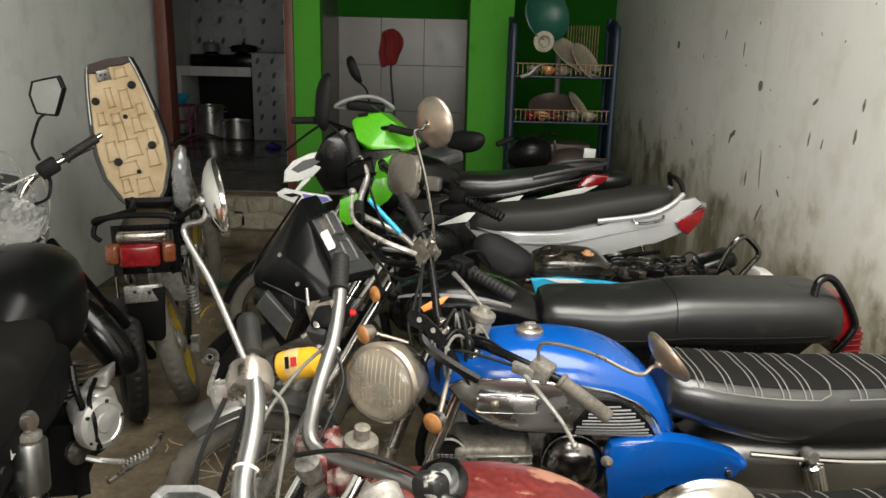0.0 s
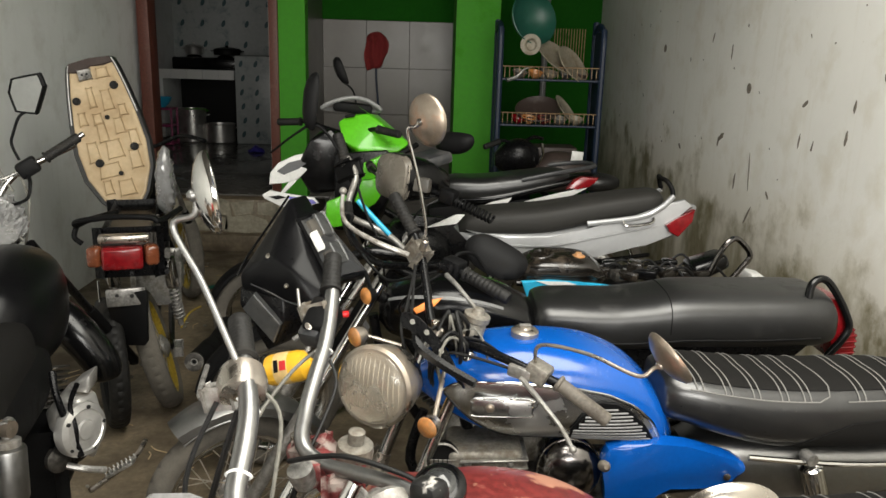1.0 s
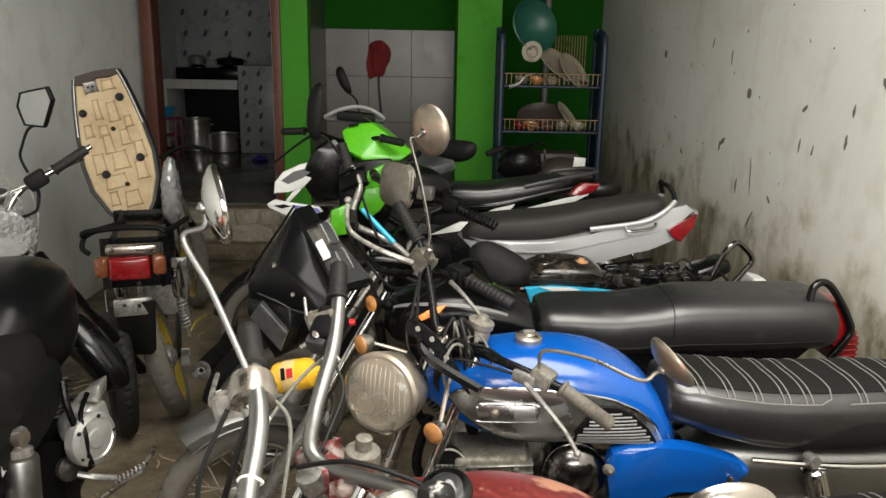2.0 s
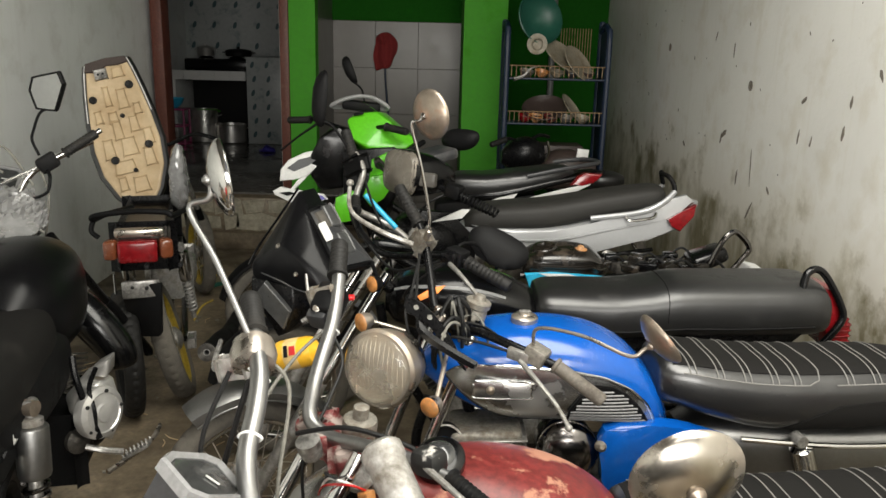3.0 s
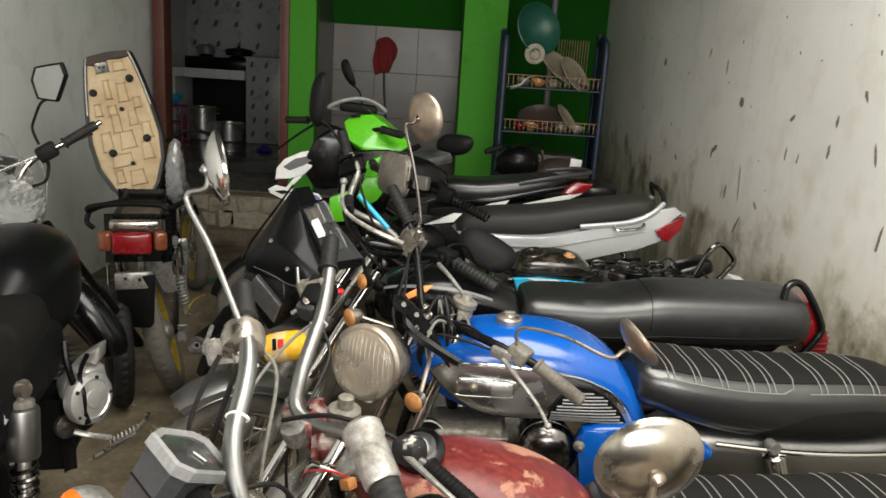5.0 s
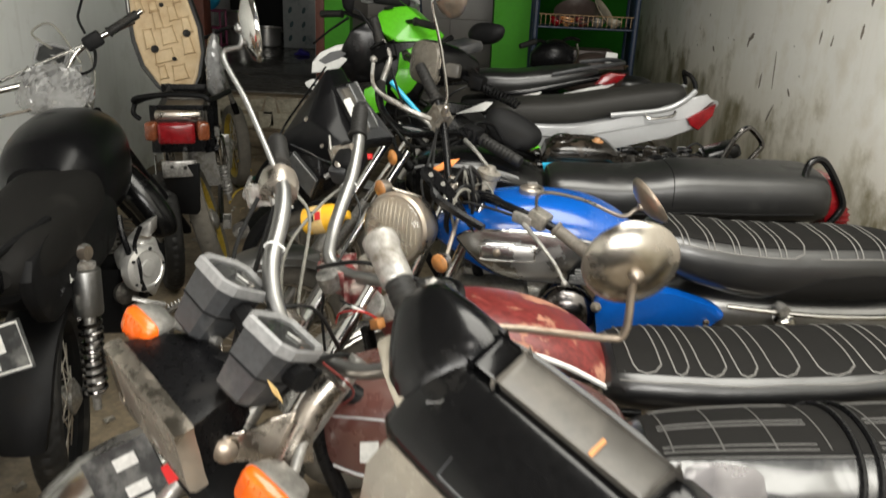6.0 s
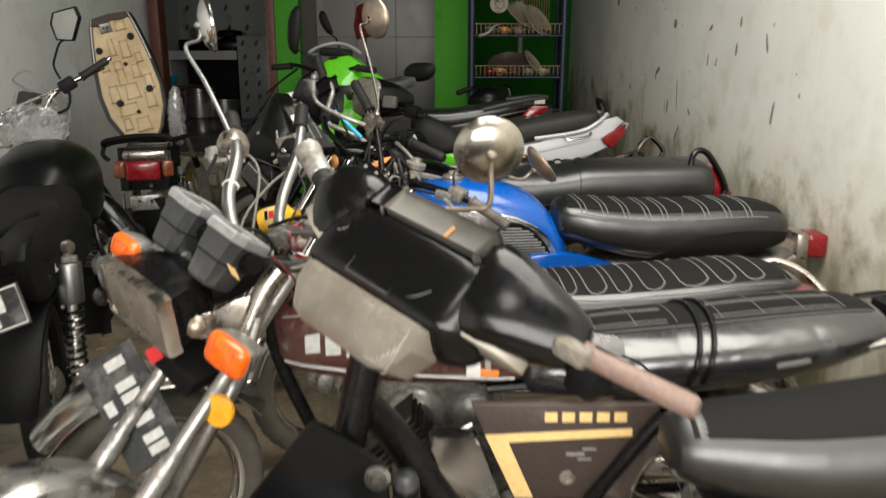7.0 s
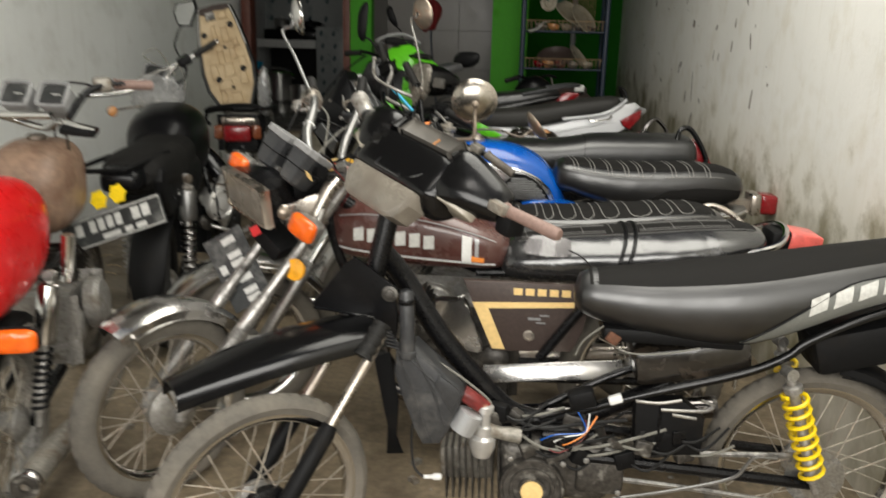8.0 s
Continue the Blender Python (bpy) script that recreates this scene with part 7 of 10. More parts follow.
    exhaust(t, [(-0.02, y - 0.05, 0.5), (-0.05, y - 0.08, 0.3), (0.2, y - 0.12, 0.24), (0.6, y - 0.14, 0.28), (1.2, y - 0.15, 0.36)], material="black_paint")
    for k in (-0.12, 0.12):
        shock(t, (0.88, y + k, 0.68), (0.98, y + k + 0.05, 0.34), 0.027)
    mudguard(t, "rear_mudguard", (1.0, y + 0.06, 0.28), s, 0.32, 55, 190, 0.13, "black_matt")
    # fairing, turned with the fork: a broad angular nose, the lamp block below, the clocks behind its upper edge
    rear = V(0.03, 0.13, -0.01)
    top = [V(-0.431, 2.30, 1.22), V(-0.478, 2.25, 1.143), V(-0.533, 2.20, 1.059), V(-0.556, 2.18, 1.015), V(-0.548, 2.16, 0.975), V(-0.418, 2.10, 0.985), V(-0.365, 2.07, 0.965), V(-0.319, 2.06, 0.970), V(-0.298, 2.08, 1.011), V(-0.356, 2.14, 1.105), V(-0.394, 2.22, 1.182)]
    fr = part("fairing", hull(top + [p + rear for p in top] + [V(-0.452, 2.12, 1.088), V(-0.39, 2.085, 1.058)], 0.010, 3), "fairing_black", t, "black angular fairing with rivets", 50)
    low = [V(-0.553, 2.17, 0.985), V(-0.552, 2.15, 0.935), V(-0.468, 2.12, 0.808), V(-0.438, 2.11, 0.831), V(-0.417, 2.10, 0.905), V(-0.418, 2.105, 0.975), V(-0.34, 2.16, 0.90), V(-0.39, 2.22, 0.82)]
    lb = part("lamp_block", hull(low + [V(-0.42, 2.30, 0.93)], 0.006), "black_paint", fr, "black lower fairing round the lamp")
    pane = [V(-0.497, 2.104, 0.984), V(-0.420, 2.089, 0.900), V(-0.443, 2.099, 0.842), V(-0.532, 2.119, 0.936)]
    mid = sum(pane, V(0, 0, 0)) / 4
    part("pane", skin(bmesh.new(), [[p + V(0, 0.02, 0) for p in pane], [p - V(0.002, 0.004, 0) for p in pane], [mid + (p - mid) * 0.93 - V(0.003, 0.006, 0) for p in pane]]), "smoked_pane", lb, "dull grey lamp pane", 20)
    part("visor_edge", tube([V(-0.431, 2.295, 1.226), V(-0.480, 2.243, 1.149), V(-0.535, 2.193, 1.065), V(-0.560, 2.175, 1.015)], 0.004, 6), "black_gloss", fr)
    for c in (V(-0.463, 2.138, 1.083), V(-0.405, 2.093, 1.012)):
        part("rivet", lathe([(0.008, 0), (0.008, 0.004), (0.004, 0.006)], c, (-0.55, -0.65, 0.5), 12), "old_chrome", fr)
    part("panel_seam", tube([V(-0.515, 2.14, 1.00), V(-0.45, 2.10, 0.988), V(-0.40, 2.075, 0.972), V(-0.35, 2.058, 0.968), V(-0.31, 2.06, 0.985)], 0.0022, 5), "grey_plastic", fr)
    # instrument panel: a pale sloping face under clear ridges, a white sticker on its edge
    A, Bq, C, D = V(-0.385, 2.205, 1.178), V(-0.350, 2.31, 1.180), V(-0.195, 2.23, 1.020), V(-0.284, 2.11, 1.028)
    nq = (C - A).cross(Bq - D).normalized()
    if nq.y > 0:
        nq = -nq
    mid = (A + Bq + C + D) / 4

    def sheet(k, d):
        return [mid + (p - mid) * k + nq * d for p in (A, Bq, C, D)]
    gf = part("gauge_frame", skin(bmesh.new(), [sheet(0.86, -0.07), sheet(1.05, -0.035), sheet(1.07, -0.006), sheet(1.0, 0.0), sheet(0.94, -0.004)]), "fairing_black", t, "black instrument surround", 25)
    part("instrument_face", skin(bmesh.new(), [sheet(0.93, -0.008), sheet(0.93, -0.003)]), "grey_plastic", gf, "dark grey instrument face", 25)
    for f0 in (0.24, 0.72):
        q = A + (D - A) * f0 + (Bq - A) * 0.78
        dome = part("clear_dome", box(q + nq * 0.006, (0.078, 0.046, 0.022), D - A, nq, 0.010, 3), "smoked_pane", gf, "scratched smoky instrument dome")
        e1, e2 = (D - A).normalized(), (Bq - A).normalized()
        part("dome_edge", tube([q - e1 * 0.036 + e2 * 0.022 + nq * 0.006, q - e1 * 0.030 + e2 * 0.024 + nq * 0.016, q + e1 * 0.030 + e2 * 0.024 + nq * 0.016, q + e1 * 0.038 + e2 * 0.022 + nq * 0.004], 0.0035, 7, 4), "clear_plastic", dome, "pale scuffed edge")
    for f0 in (0.10, 0.62):
        a_ = A + (D - A) * f0
        part("instrument", slab([(-0.030, -0.026), (0.030, -0.026), (0.030, 0.026), (-0.030, 0.026)], a_ + (D - A) * 0.14 + (Bq - A) * 0.42 + nq * 0.004, D - A, Bq - A, 0.010, 0.004), "old_window", gf, "hazy instrument window")
    a_ = A + (D - A) * 0.42 + (Bq - A) * 0.16
    part("white_sticker", slab([(-0.030, -0.016), (-0.022, -0.022), (0.030, -0.022), (0.032, 0.014), (0.022, 0.022), (-0.030, 0.022)], a_ + nq * 0.008, D - A, Bq - A, 0.004, 0.0), "white", gf)
    bt = part("oil_bottle", lathe([(0.012, -0.01), (0.04, -0.008), (0.044, 0.004), (0.044, 0.085), (0.040, 0.10), (0.02, 0.115), (0.014, 0.12), (0.014, 0.14), (0.003, 0.141)], V(-0.445, 2.06, 0.775), V(0.13, -0.02, 0.035), 28), "oil_yellow", t, "yellow plastic oil bottle tied below the bar")
    part("label", lathe([(0.0445, 0.020), (0.0452, 0.022), (0.0452, 0.06), (0.0445, 0.062)], V(-0.445, 2.06, 0.775), V(0.13, -0.02, 0.035), 28), "cream", bt)
    bu = V(0.13, -0.02, 0.035).normalized()
    bn = V(0.1, -0.84, 0.53)
    bn = (bn - bu * bn.dot(bu)).normalized()
    bv = bn.cross(bu)
    bars(bt, V(-0.445, 2.06, 0.775) + bu * 0.042 + bn * 0.043, bu, bv, [(0.010, 0.0, 0.018, 0.026)], 0.004, "red_plastic", "red_label")
    bars(bt, V(-0.445, 2.06, 0.775) + bu * 0.042 + bn * 0.043, bu, bv, [(-0.010, 0.0, 0.012, 0.034)], 0.004, "black_matt")
    part("handlebar", tube([(0.12, 2.10, 1.04), (0.03, 2.16, 1.06), (-0.08, 2.26, 1.03), (-0.18, 2.37, 1.01), (-0.27, 2.52, 1.05), (-0.30, 2.66, 1.10)], 0.0115, 10), "black_paint", t)
    grip(t, (0.085, 2.13, 1.05), (0.205, 2.048, 1.004), 0.0175, "rubber")
    grip(t, (-0.295, 2.64, 1.09), (-0.31, 2.76, 1.11), 0.0175, "rubber")
    part("switch_housing", box((0.055, 2.15, 1.06), (0.06, 0.055, 0.055), (0.8, -0.55, -0.2), bev=0.010), "black_matt", t)
    lever(t, [(0.035, 2.11, 1.05), (0.07, 2.05, 1.03), (0.115, 2.0, 0.988)], 0.006, "alloy")
    part("lever_perch", box((0.035, 2.13, 1.065), (0.05, 0.035, 0.035), (0.8, -0.5, 0), bev=0.008), "black_paint", t)
    pod_mirror(t, (0.185, 2.30, 1.052), (0.35, 0.85, 0.3), (0.83, -0.25, -0.45), (0.35, 0.25, 0.88), (0.20, 0.105), [(0.05, 2.16, 1.07), (0.07, 2.19, 1.09), (0.12, 2.26, 1.07)])
    indicator(t, (-0.185, 2.105, 0.985), (-0.7, -0.6, 0.0), 0.024, "dirty_amber", "black_matt", (-0.20, 2.22, 1.02))
    cable(t, [(0.03, 2.14, 1.05), (-0.06, 2.16, 0.98), (-0.10, 2.24, 0.90), (-0.05, 2.35, 0.80)], 0.004)
    cable(t, [(-0.22, 2.34, 1.04), (-0.14, 2.25, 0.99), (-0.06, 2.18, 1.02), (0.02, 2.15, 1.05)], 0.0045)
    return t


def frame_bike():
    t = thing("motorcycle", (0.4, 3.16, 0), "stripped motorcycle frame with a bare seat tray and blue panel", "motorcycle", "parked motorcycles")
    y = 3.06
    st = V(-0.9, -0.43, 0)
    fa = V(-0.62, 2.92, 0.28)
    _, _, ls = chassis(t, (-0.20, 3.0, 0.88), (0.98, y + 0.04, 0.28), fa, st, spokes=(20, 0))
    fork(t, (-0.21, 2.98, 0.92), fa, ls, 0.08)
    mudguard(t, "front_mudguard", fa, ls, 0.31, 15, 140, 0.11, "black_matt")
    rng = random.Random(9)
    body = Body([(0.345, 0.775, 0.80, 0.07), (0.37, 0.768, 0.855, 0.11), (0.48, 0.768, 0.880, 0.125), (0.62, 0.768, 0.872, 0.12), (0.67, 0.775, 0.835, 0.09), (0.70, 0.78, 0.80, 0.05)], (0, y, 0), (1, 0, 0), 3.5)
    tr = part("seat_tray", body.mesh(28, 4), "greasy_black", t, "greasy black seat tray")
    for z_, g in ((0.795, 0.004), (0.820, 0.005), (0.845, 0.004)):
        part("tray_rib", tube([body.side(0.375 + 0.03 * i, z_ - 0.012 * (i > 8), g) for i in range(11)], 0.0045, 7, 2), "greasy_black", tr)
    part("filler_neck", lathe([(0.050, -0.01), (0.052, 0.006), (0.046, 0.012), (0.030, 0.014), (0.028, 0.008), (0.002, 0.008)], (0.43, y - 0.03, 0.872), (-0.15, -0.2, 1), 26), "greasy_black", tr)
    part("latch", lathe([(0.025, 0), (0.028, 0.006), (0.016, 0.010), (0.012, 0.02), (0.003, 0.021)], (0.575, y - 0.05, 0.872), (0, -0.1, 1), 18), "dirty_amber", tr)
    for i in range(14):
        a = V(0.68 + 0.031 * i, y + 0.16 * (rng.random() - 0.5) - 0.02, 0.80 + 0.05 * rng.random())
        part("bracket", box(a, (0.05 + 0.04 * rng.random(), 0.03 + 0.04 * rng.random(), 0.02 + 0.03 * rng.random()), (1, rng.random() - 0.5, rng.random() * 0.5 - 0.25), bev=0.006), ("greasy_black", "black_gloss", "greasy", "greasy_black")[i % 4], t)
        cable(t, [a, a + V(0.05, 0.05 * (rng.random() - 0.5), 0.03), a + V(0.11, 0, -0.02)], 0.005)
    for k in (-0.10, 0.10):
        part("side_tube", tube([(0.33, y + k, 0.775), (0.70, y + k, 0.765), (1.02, y + k, 0.785), (1.18, y + k * 0.9, 0.80)], 0.012, 9), "black_gloss", t)
    part("side_panel", slab([(0.345, 0.792), (0.45, 0.800), (0.56, 0.797), (0.70, 0.782), (0.70, 0.735), (0.56, 0.70), (0.38, 0.70)], (0, y - 0.125, 0), (1, 0, 0), (0, 0, 1), 0.02, 0.006), "sky_blue", t, "light blue and white side panel")
    part("white_flash", slab([(0.40, 0.796), (0.52, 0.796), (0.56, 0.786), (0.48, 0.772)], (0, y - 0.137, 0), (1, 0, 0), (0, 0, 1), 0.003, 0), "white", t)
    part("green_blade", slab([(0.165, 0.935), (0.22, 0.918), (0.335, 0.858), (0.30, 0.845), (0.24, 0.85), (0.19, 0.875)], (0, y - 0.13, 0), (1, 0, 0), (0, 0, 1), 0.02, 0.006), "green", t, "bright green plastic blade")
    part("tail_fairing", box((1.10, y - 0.02, 0.85), (0.15, 0.15, 0.075), (1, 0, 0.45), bev=0.020, seg=3, taper=0.8), "black_gloss", t, "glossy black tail cover")
    part("grab_rail", tube([(1.09, y - 0.09, 0.83), (1.13, y - 0.09, 0.93), (1.165, y - 0.085, 0.968), (1.195, y - 0.08, 0.966), (1.245, y - 0.08, 0.908), (1.215, y - 0.085, 0.855), (1.17, y - 0.09, 0.80)], 0.0115, 9), "dark_chrome", t, "bent dark chrome grab rail")
    part("tail_lamp", box((1.30, y, 0.785), (0.07, 0.12, 0.06), (1, 0, -0.2), bev=0.012), "white", t, "white empty tail lamp base")
    engine(t, (0.2, y, 0.42), NEG, 0.25, 7, 40)
    for k in (-0.12, 0.12):
        shock(t, (0.86, y + k, 0.68), (0.96, y + k + 0.04, 0.34), 0.027)
    # bars
    part("handlebar", tube([(-0.105, 2.85, 0.925), (-0.16, 2.85, 0.975), (-0.23, 2.86, 1.01), (-0.31, 2.87, 1.045), (-0.318, 2.885, 1.10), (-0.295, 2.91, 1.19), (-0.33, 2.95, 1.25)], 0.0125, 11), "alloy", t, "silver bent handlebar")
    grip(t, (-0.33, 2.945, 1.22), (-0.372, 2.985, 1.335), 0.020, "rubber")
    part("switch_housing", box((-0.322, 2.945, 1.205), (0.055, 0.05, 0.075), (-0.3, 0.3, 1), bev=0.012), "black_matt", t)
    part("blue_rod", tube([(-0.285, 2.89, 1.10), (-0.162, 2.84, 0.985)], 0.010, 12, bend=False), "sky_blue", t, "anodised blue damper rod")
    part("top_clamp", box((-0.20, 2.97, 0.945), (0.08, 0.17, 0.03), st, bev=0.010), "black_matt", t)
    pod_mirror(t, (-0.455, 2.95, 1.455), (0.92, 0.36, 0.1), (-0.36, 0.92, 0.0), (0.10, 0.0, 1), (0.085, 0.21), [(-0.335, 2.95, 1.235), (-0.36, 2.95, 1.275), (-0.425, 2.95, 1.36)], "black_matt")
    for q in ([(-0.30, 2.93, 1.18), (-0.25, 2.86, 1.06), (-0.20, 2.84, 0.95), (-0.18, 2.88, 0.80)], [(-0.12, 2.86, 0.92), (-0.18, 2.80, 0.98), (-0.25, 2.84, 0.96), (-0.24, 2.92, 0.85)], [(-0.30, 2.92, 1.16), (-0.34, 2.86, 1.05), (-0.30, 2.84, 0.94)]):
        cable(t, q, 0.005)
    bm = tube([(-0.30, 2.80, 0.90), (-0.24, 2.79, 0.93), (-0.14, 2.80, 0.92), (-0.08, 2.84, 0.90)], 0.022, 10)
    part("wiring_loom", bm, "black_gloss", t)
    return t


def silver_moped():
    t = thing("moped", (0.4, 3.75, 0), "silver and black moped with a dull black seat", "moped", "parked motorcycles")
    y = 3.62
    st = V(-0.88, -0.47, 0)
    fa = V(-0.52, 3.30, 0.27)
    _, s, ls = chassis(t, (-0.10, 3.48, 0.90), (0.90, y + 0.06, 0.27), fa, st, 0.27, spokes=(0, 0))
    fork(t, (-0.12, 3.46, 0.9), fa, ls, 0.075, "steel", "black_matt")
    mudguard(t, "front_mudguard", fa, ls, 0.30, 10, 150, 0.12, "silver")
    body = Body([(0.10, 0.76, 0.84, 0.08), (0.16, 0.735, 0.865, 0.115), (0.35, 0.72, 0.86, 0.135), (0.55, 0.755, 0.865, 0.135), (0.80, 0.80, 0.915, 0.125), (1.05, 0.86, 0.97, 0.10), (1.19, 0.93, 0.985, 0.065), (1.225, 0.955, 0.98, 0.03)], (0, y, 0), (1, 0, 0), 3.4)
    bo = part("tail_body", body.mesh(32, 5), "silver", t, "silver painted tail body")
    part("side_panel", slab([(0.15, 0.862), (0.34, 0.832), (0.53, 0.832), (0.70, 0.872), (0.73, 0.902), (0.93, 0.945), (1.05, 1.005), (1.14, 1.028), (1.185, 0.995), (1.062, 0.915), (1.078, 0.885), (1.11, 0.862), (1.0, 0.825), (0.89, 0.795), (0.75, 0.755), (0.55, 0.705), (0.39, 0.68), (0.375, 0.75), (0.25, 0.822)], (0, y - 0.20, 0), (1, 0, 0), (0, 0.1, 1), 0.04, 0.010), "silver", bo, "flat silver side panel")
    part("panel_crease", tube([(0.27, y - 0.146, 0.80), (0.53, y - 0.146, 0.80), (0.80, y - 0.135, 0.855), (1.04, y - 0.125, 0.905)], 0.006, 7), "silver", bo)
    part("lower_edge", tube([body.pt(0.16 + 0.095 * i, 200, 0.001) for i in range(11)], 0.004, 6, 1), "white", bo)
    part("bolt", lathe([(0.014, 0), (0.016, 0.003), (0.006, 0.005)], body.pt(0.99, 184, 0.001), (0, -1, 0.1), 14), "steel", bo)
    part("lower_panel", slab([(0.75, 0.815), (1.02, 0.865), (1.06, 0.84), (0.98, 0.80), (0.75, 0.77)], (0, y - 0.10, 0), (1, 0, 0), (0, 0, 1), 0.02, 0.006), "white", t)
    seat = Body([(0.12, 0.82, 0.87, 0.08), (0.16, 0.825, 0.922, 0.115), (0.28, 0.825, 0.948, 0.13), (0.50, 0.835, 0.970, 0.13), (0.74, 0.895, 1.014, 0.125), (0.96, 0.94, 1.047, 0.11), (1.04, 0.965, 1.047, 0.09), (1.065, 0.98, 1.02, 0.04)], (0, y, 0), (1, 0, 0), 3.2)
    part("seat", seat.mesh(32, 5), "grey_seat", t, "dull dark grey textured moped seat")
    for k in (-1, 1):
        part("grab_rail", tube([(0.70, y + 0.135 * k, 0.905), (0.93, y + 0.135 * k, 0.940), (1.03, y + 0.125 * k, 0.985), (1.09, y + 0.10 * k, 1.035)], 0.0135, 9), "silver", t)
    part("grab_rail", tube([(1.088, y - 0.10, 1.03), (1.085, y - 0.09, 1.065), (1.065, y - 0.07, 1.098), (1.055, y, 1.102), (1.065, y + 0.07, 1.098), (1.088, y + 0.10, 1.04)], 0.011, 9), "black_matt", t)
    part("rail_hook", tube([(0.86, y - 0.15, 0.925), (0.88, y - 0.16, 0.905), (0.98, y - 0.155, 0.92), (1.0, y - 0.14, 0.94)], 0.007, 8), "chrome", t)
    part("tail_lamp", slab([(1.052, 0.915), (1.10, 0.945), (1.180, 0.988), (1.172, 0.933), (1.112, 0.862), (1.07, 0.884)], (0, y - 0.225, 0), (1, 0, 0), (0, 0.1, 1), 0.06, 0.010), "red_lens", t, "dark red wedge tail lamp")
    part("leg_shield", slab([(-0.12, 0.95), (0.05, 0.93), (0.18, 0.80), (0.16, 0.60), (-0.05, 0.45), (-0.18, 0.60)], (0, 3.42, 0), (1, 0.2, 0), (0, 0, 1), 0.03, 0.01), "black_paint", t)
    part("white_fin", slab([(-0.03, 0.905), (0.10, 0.965), (0.135, 0.965), (0.10, 0.925)], (0, 3.33, 0), (1, 0, 0), (0, 0, 1), 0.012, 0.003), "white", t)
    part("front_cover", Body([(-0.25, 0.55, 0.80, 0.06), (-0.18, 0.55, 0.90, 0.12), (-0.05, 0.56, 0.92, 0.15), (0.06, 0.60, 0.86, 0.12), (0.10, 0.64, 0.78, 0.06)], (0, 3.50, 0), (1, 0, 0), 3.0).mesh(28, 4), "black_paint", t)
    engine(t, (0.3, y, 0.33), NEG, 0.22, 7, 80, 0.11)
    mudguard(t, "rear_mudguard", (0.90, y + 0.06, 0.27), s, 0.31, 55, 190, 0.13, "black_matt")
    # head cowl
    O, F = V(-0.13, 3.25, 1.135), V(-0.80, -0.58, 0.12).normalized()
    L = left_of(F)
    U = F.cross(L).normalized()
    def ring(s_, a, b, n=26, p=2.6, dz=0.0):
        return [O + F * s_ + L * a * math.copysign(abs(math.cos(q)) ** (2 / p), math.cos(q)) + U * (dz + b * math.copysign(abs(math.sin(q)) ** (2 / p), math.sin(q))) for q in (2 * math.pi * j / n for j in range(n))]
    hc = part("head_cowl", skin(bmesh.new(), [ring(-0.20, 0.05, 0.03, dz=-0.01), ring(-0.17, 0.10, 0.06, dz=-0.01), ring(-0.08, 0.135, 0.085), ring(0.0, 0.130, 0.098), ring(0.05, 0.118, 0.098)]), "black_gloss", t, "black head cowl")
    part("lens", skin(bmesh.new(), [ring(0.040, 0.116, 0.096, p=3.6), ring(0.066, 0.108, 0.088, p=3.4), ring(0.084, 0.07, 0.06, p=3.0), ring(0.090, 0.01, 0.01)]), "cloudy_lens", hc, "hazy grey headlight lens")
    part("chrome_strip", tube([O + L * 0.105 + F * 0.05 + U * 0.06, O + L * 0.112 + F * 0.052, O + L * 0.10 + F * 0.05 - U * 0.065], 0.007, 8), "old_chrome", hc)
    part("signal_lens", box(O + L * 0.125 - U * 0.012 + F * 0.0, (0.09, 0.045, 0.06), L - F * 0.7, U, 0.012), "old_window", hc)
    part("handlebar", tube([(-0.02, 3.20, 1.09), (0.06, 3.16, 1.07), (0.12, 3.14, 1.045)], 0.012, 10), "black_paint", t)
    part("grip_spring", helix((0.09, 3.15, 1.055), (0.235, 3.09, 1.0), 0.018, 0.0055, 10), "black_matt", t, "black coiled plastic grip cover")
    part("switch_housing", box((0.06, 3.165, 1.075), (0.07, 0.06, 0.06), (0.8, -0.4, -0.2), bev=0.012), "black_matt", t)
    part("handlebar", tube([(-0.23, 3.34, 1.12), (-0.27, 3.44, 1.13), (-0.29, 3.54, 1.13)], 0.012, 10), "black_paint", t)
    grip(t, (-0.28, 3.50, 1.13), (-0.30, 3.62, 1.13), 0.018)
    pod_mirror(t, (0.085, 3.50, 1.252), (0.5, 0.8, 0.2), (0.80, -0.5, -0.05), (0.1, -0.1, 1), (0.19, 0.10), [(-0.05, 3.32, 1.17), (0.0, 3.40, 1.19), (0.04, 3.46, 1.21)], "black_matt")
    part("meter_hood", box((-0.02, 3.36, 1.20), (0.14, 0.16, 0.05), (0.8, 0.5, 0.2), bev=0.018), "grey_plastic", t)
    cable(t, [(0.03, 3.18, 1.06), (-0.05, 3.16, 1.02), (-0.10, 3.24, 0.92), (-0.05, 3.40, 0.8)], 0.005)
    return t


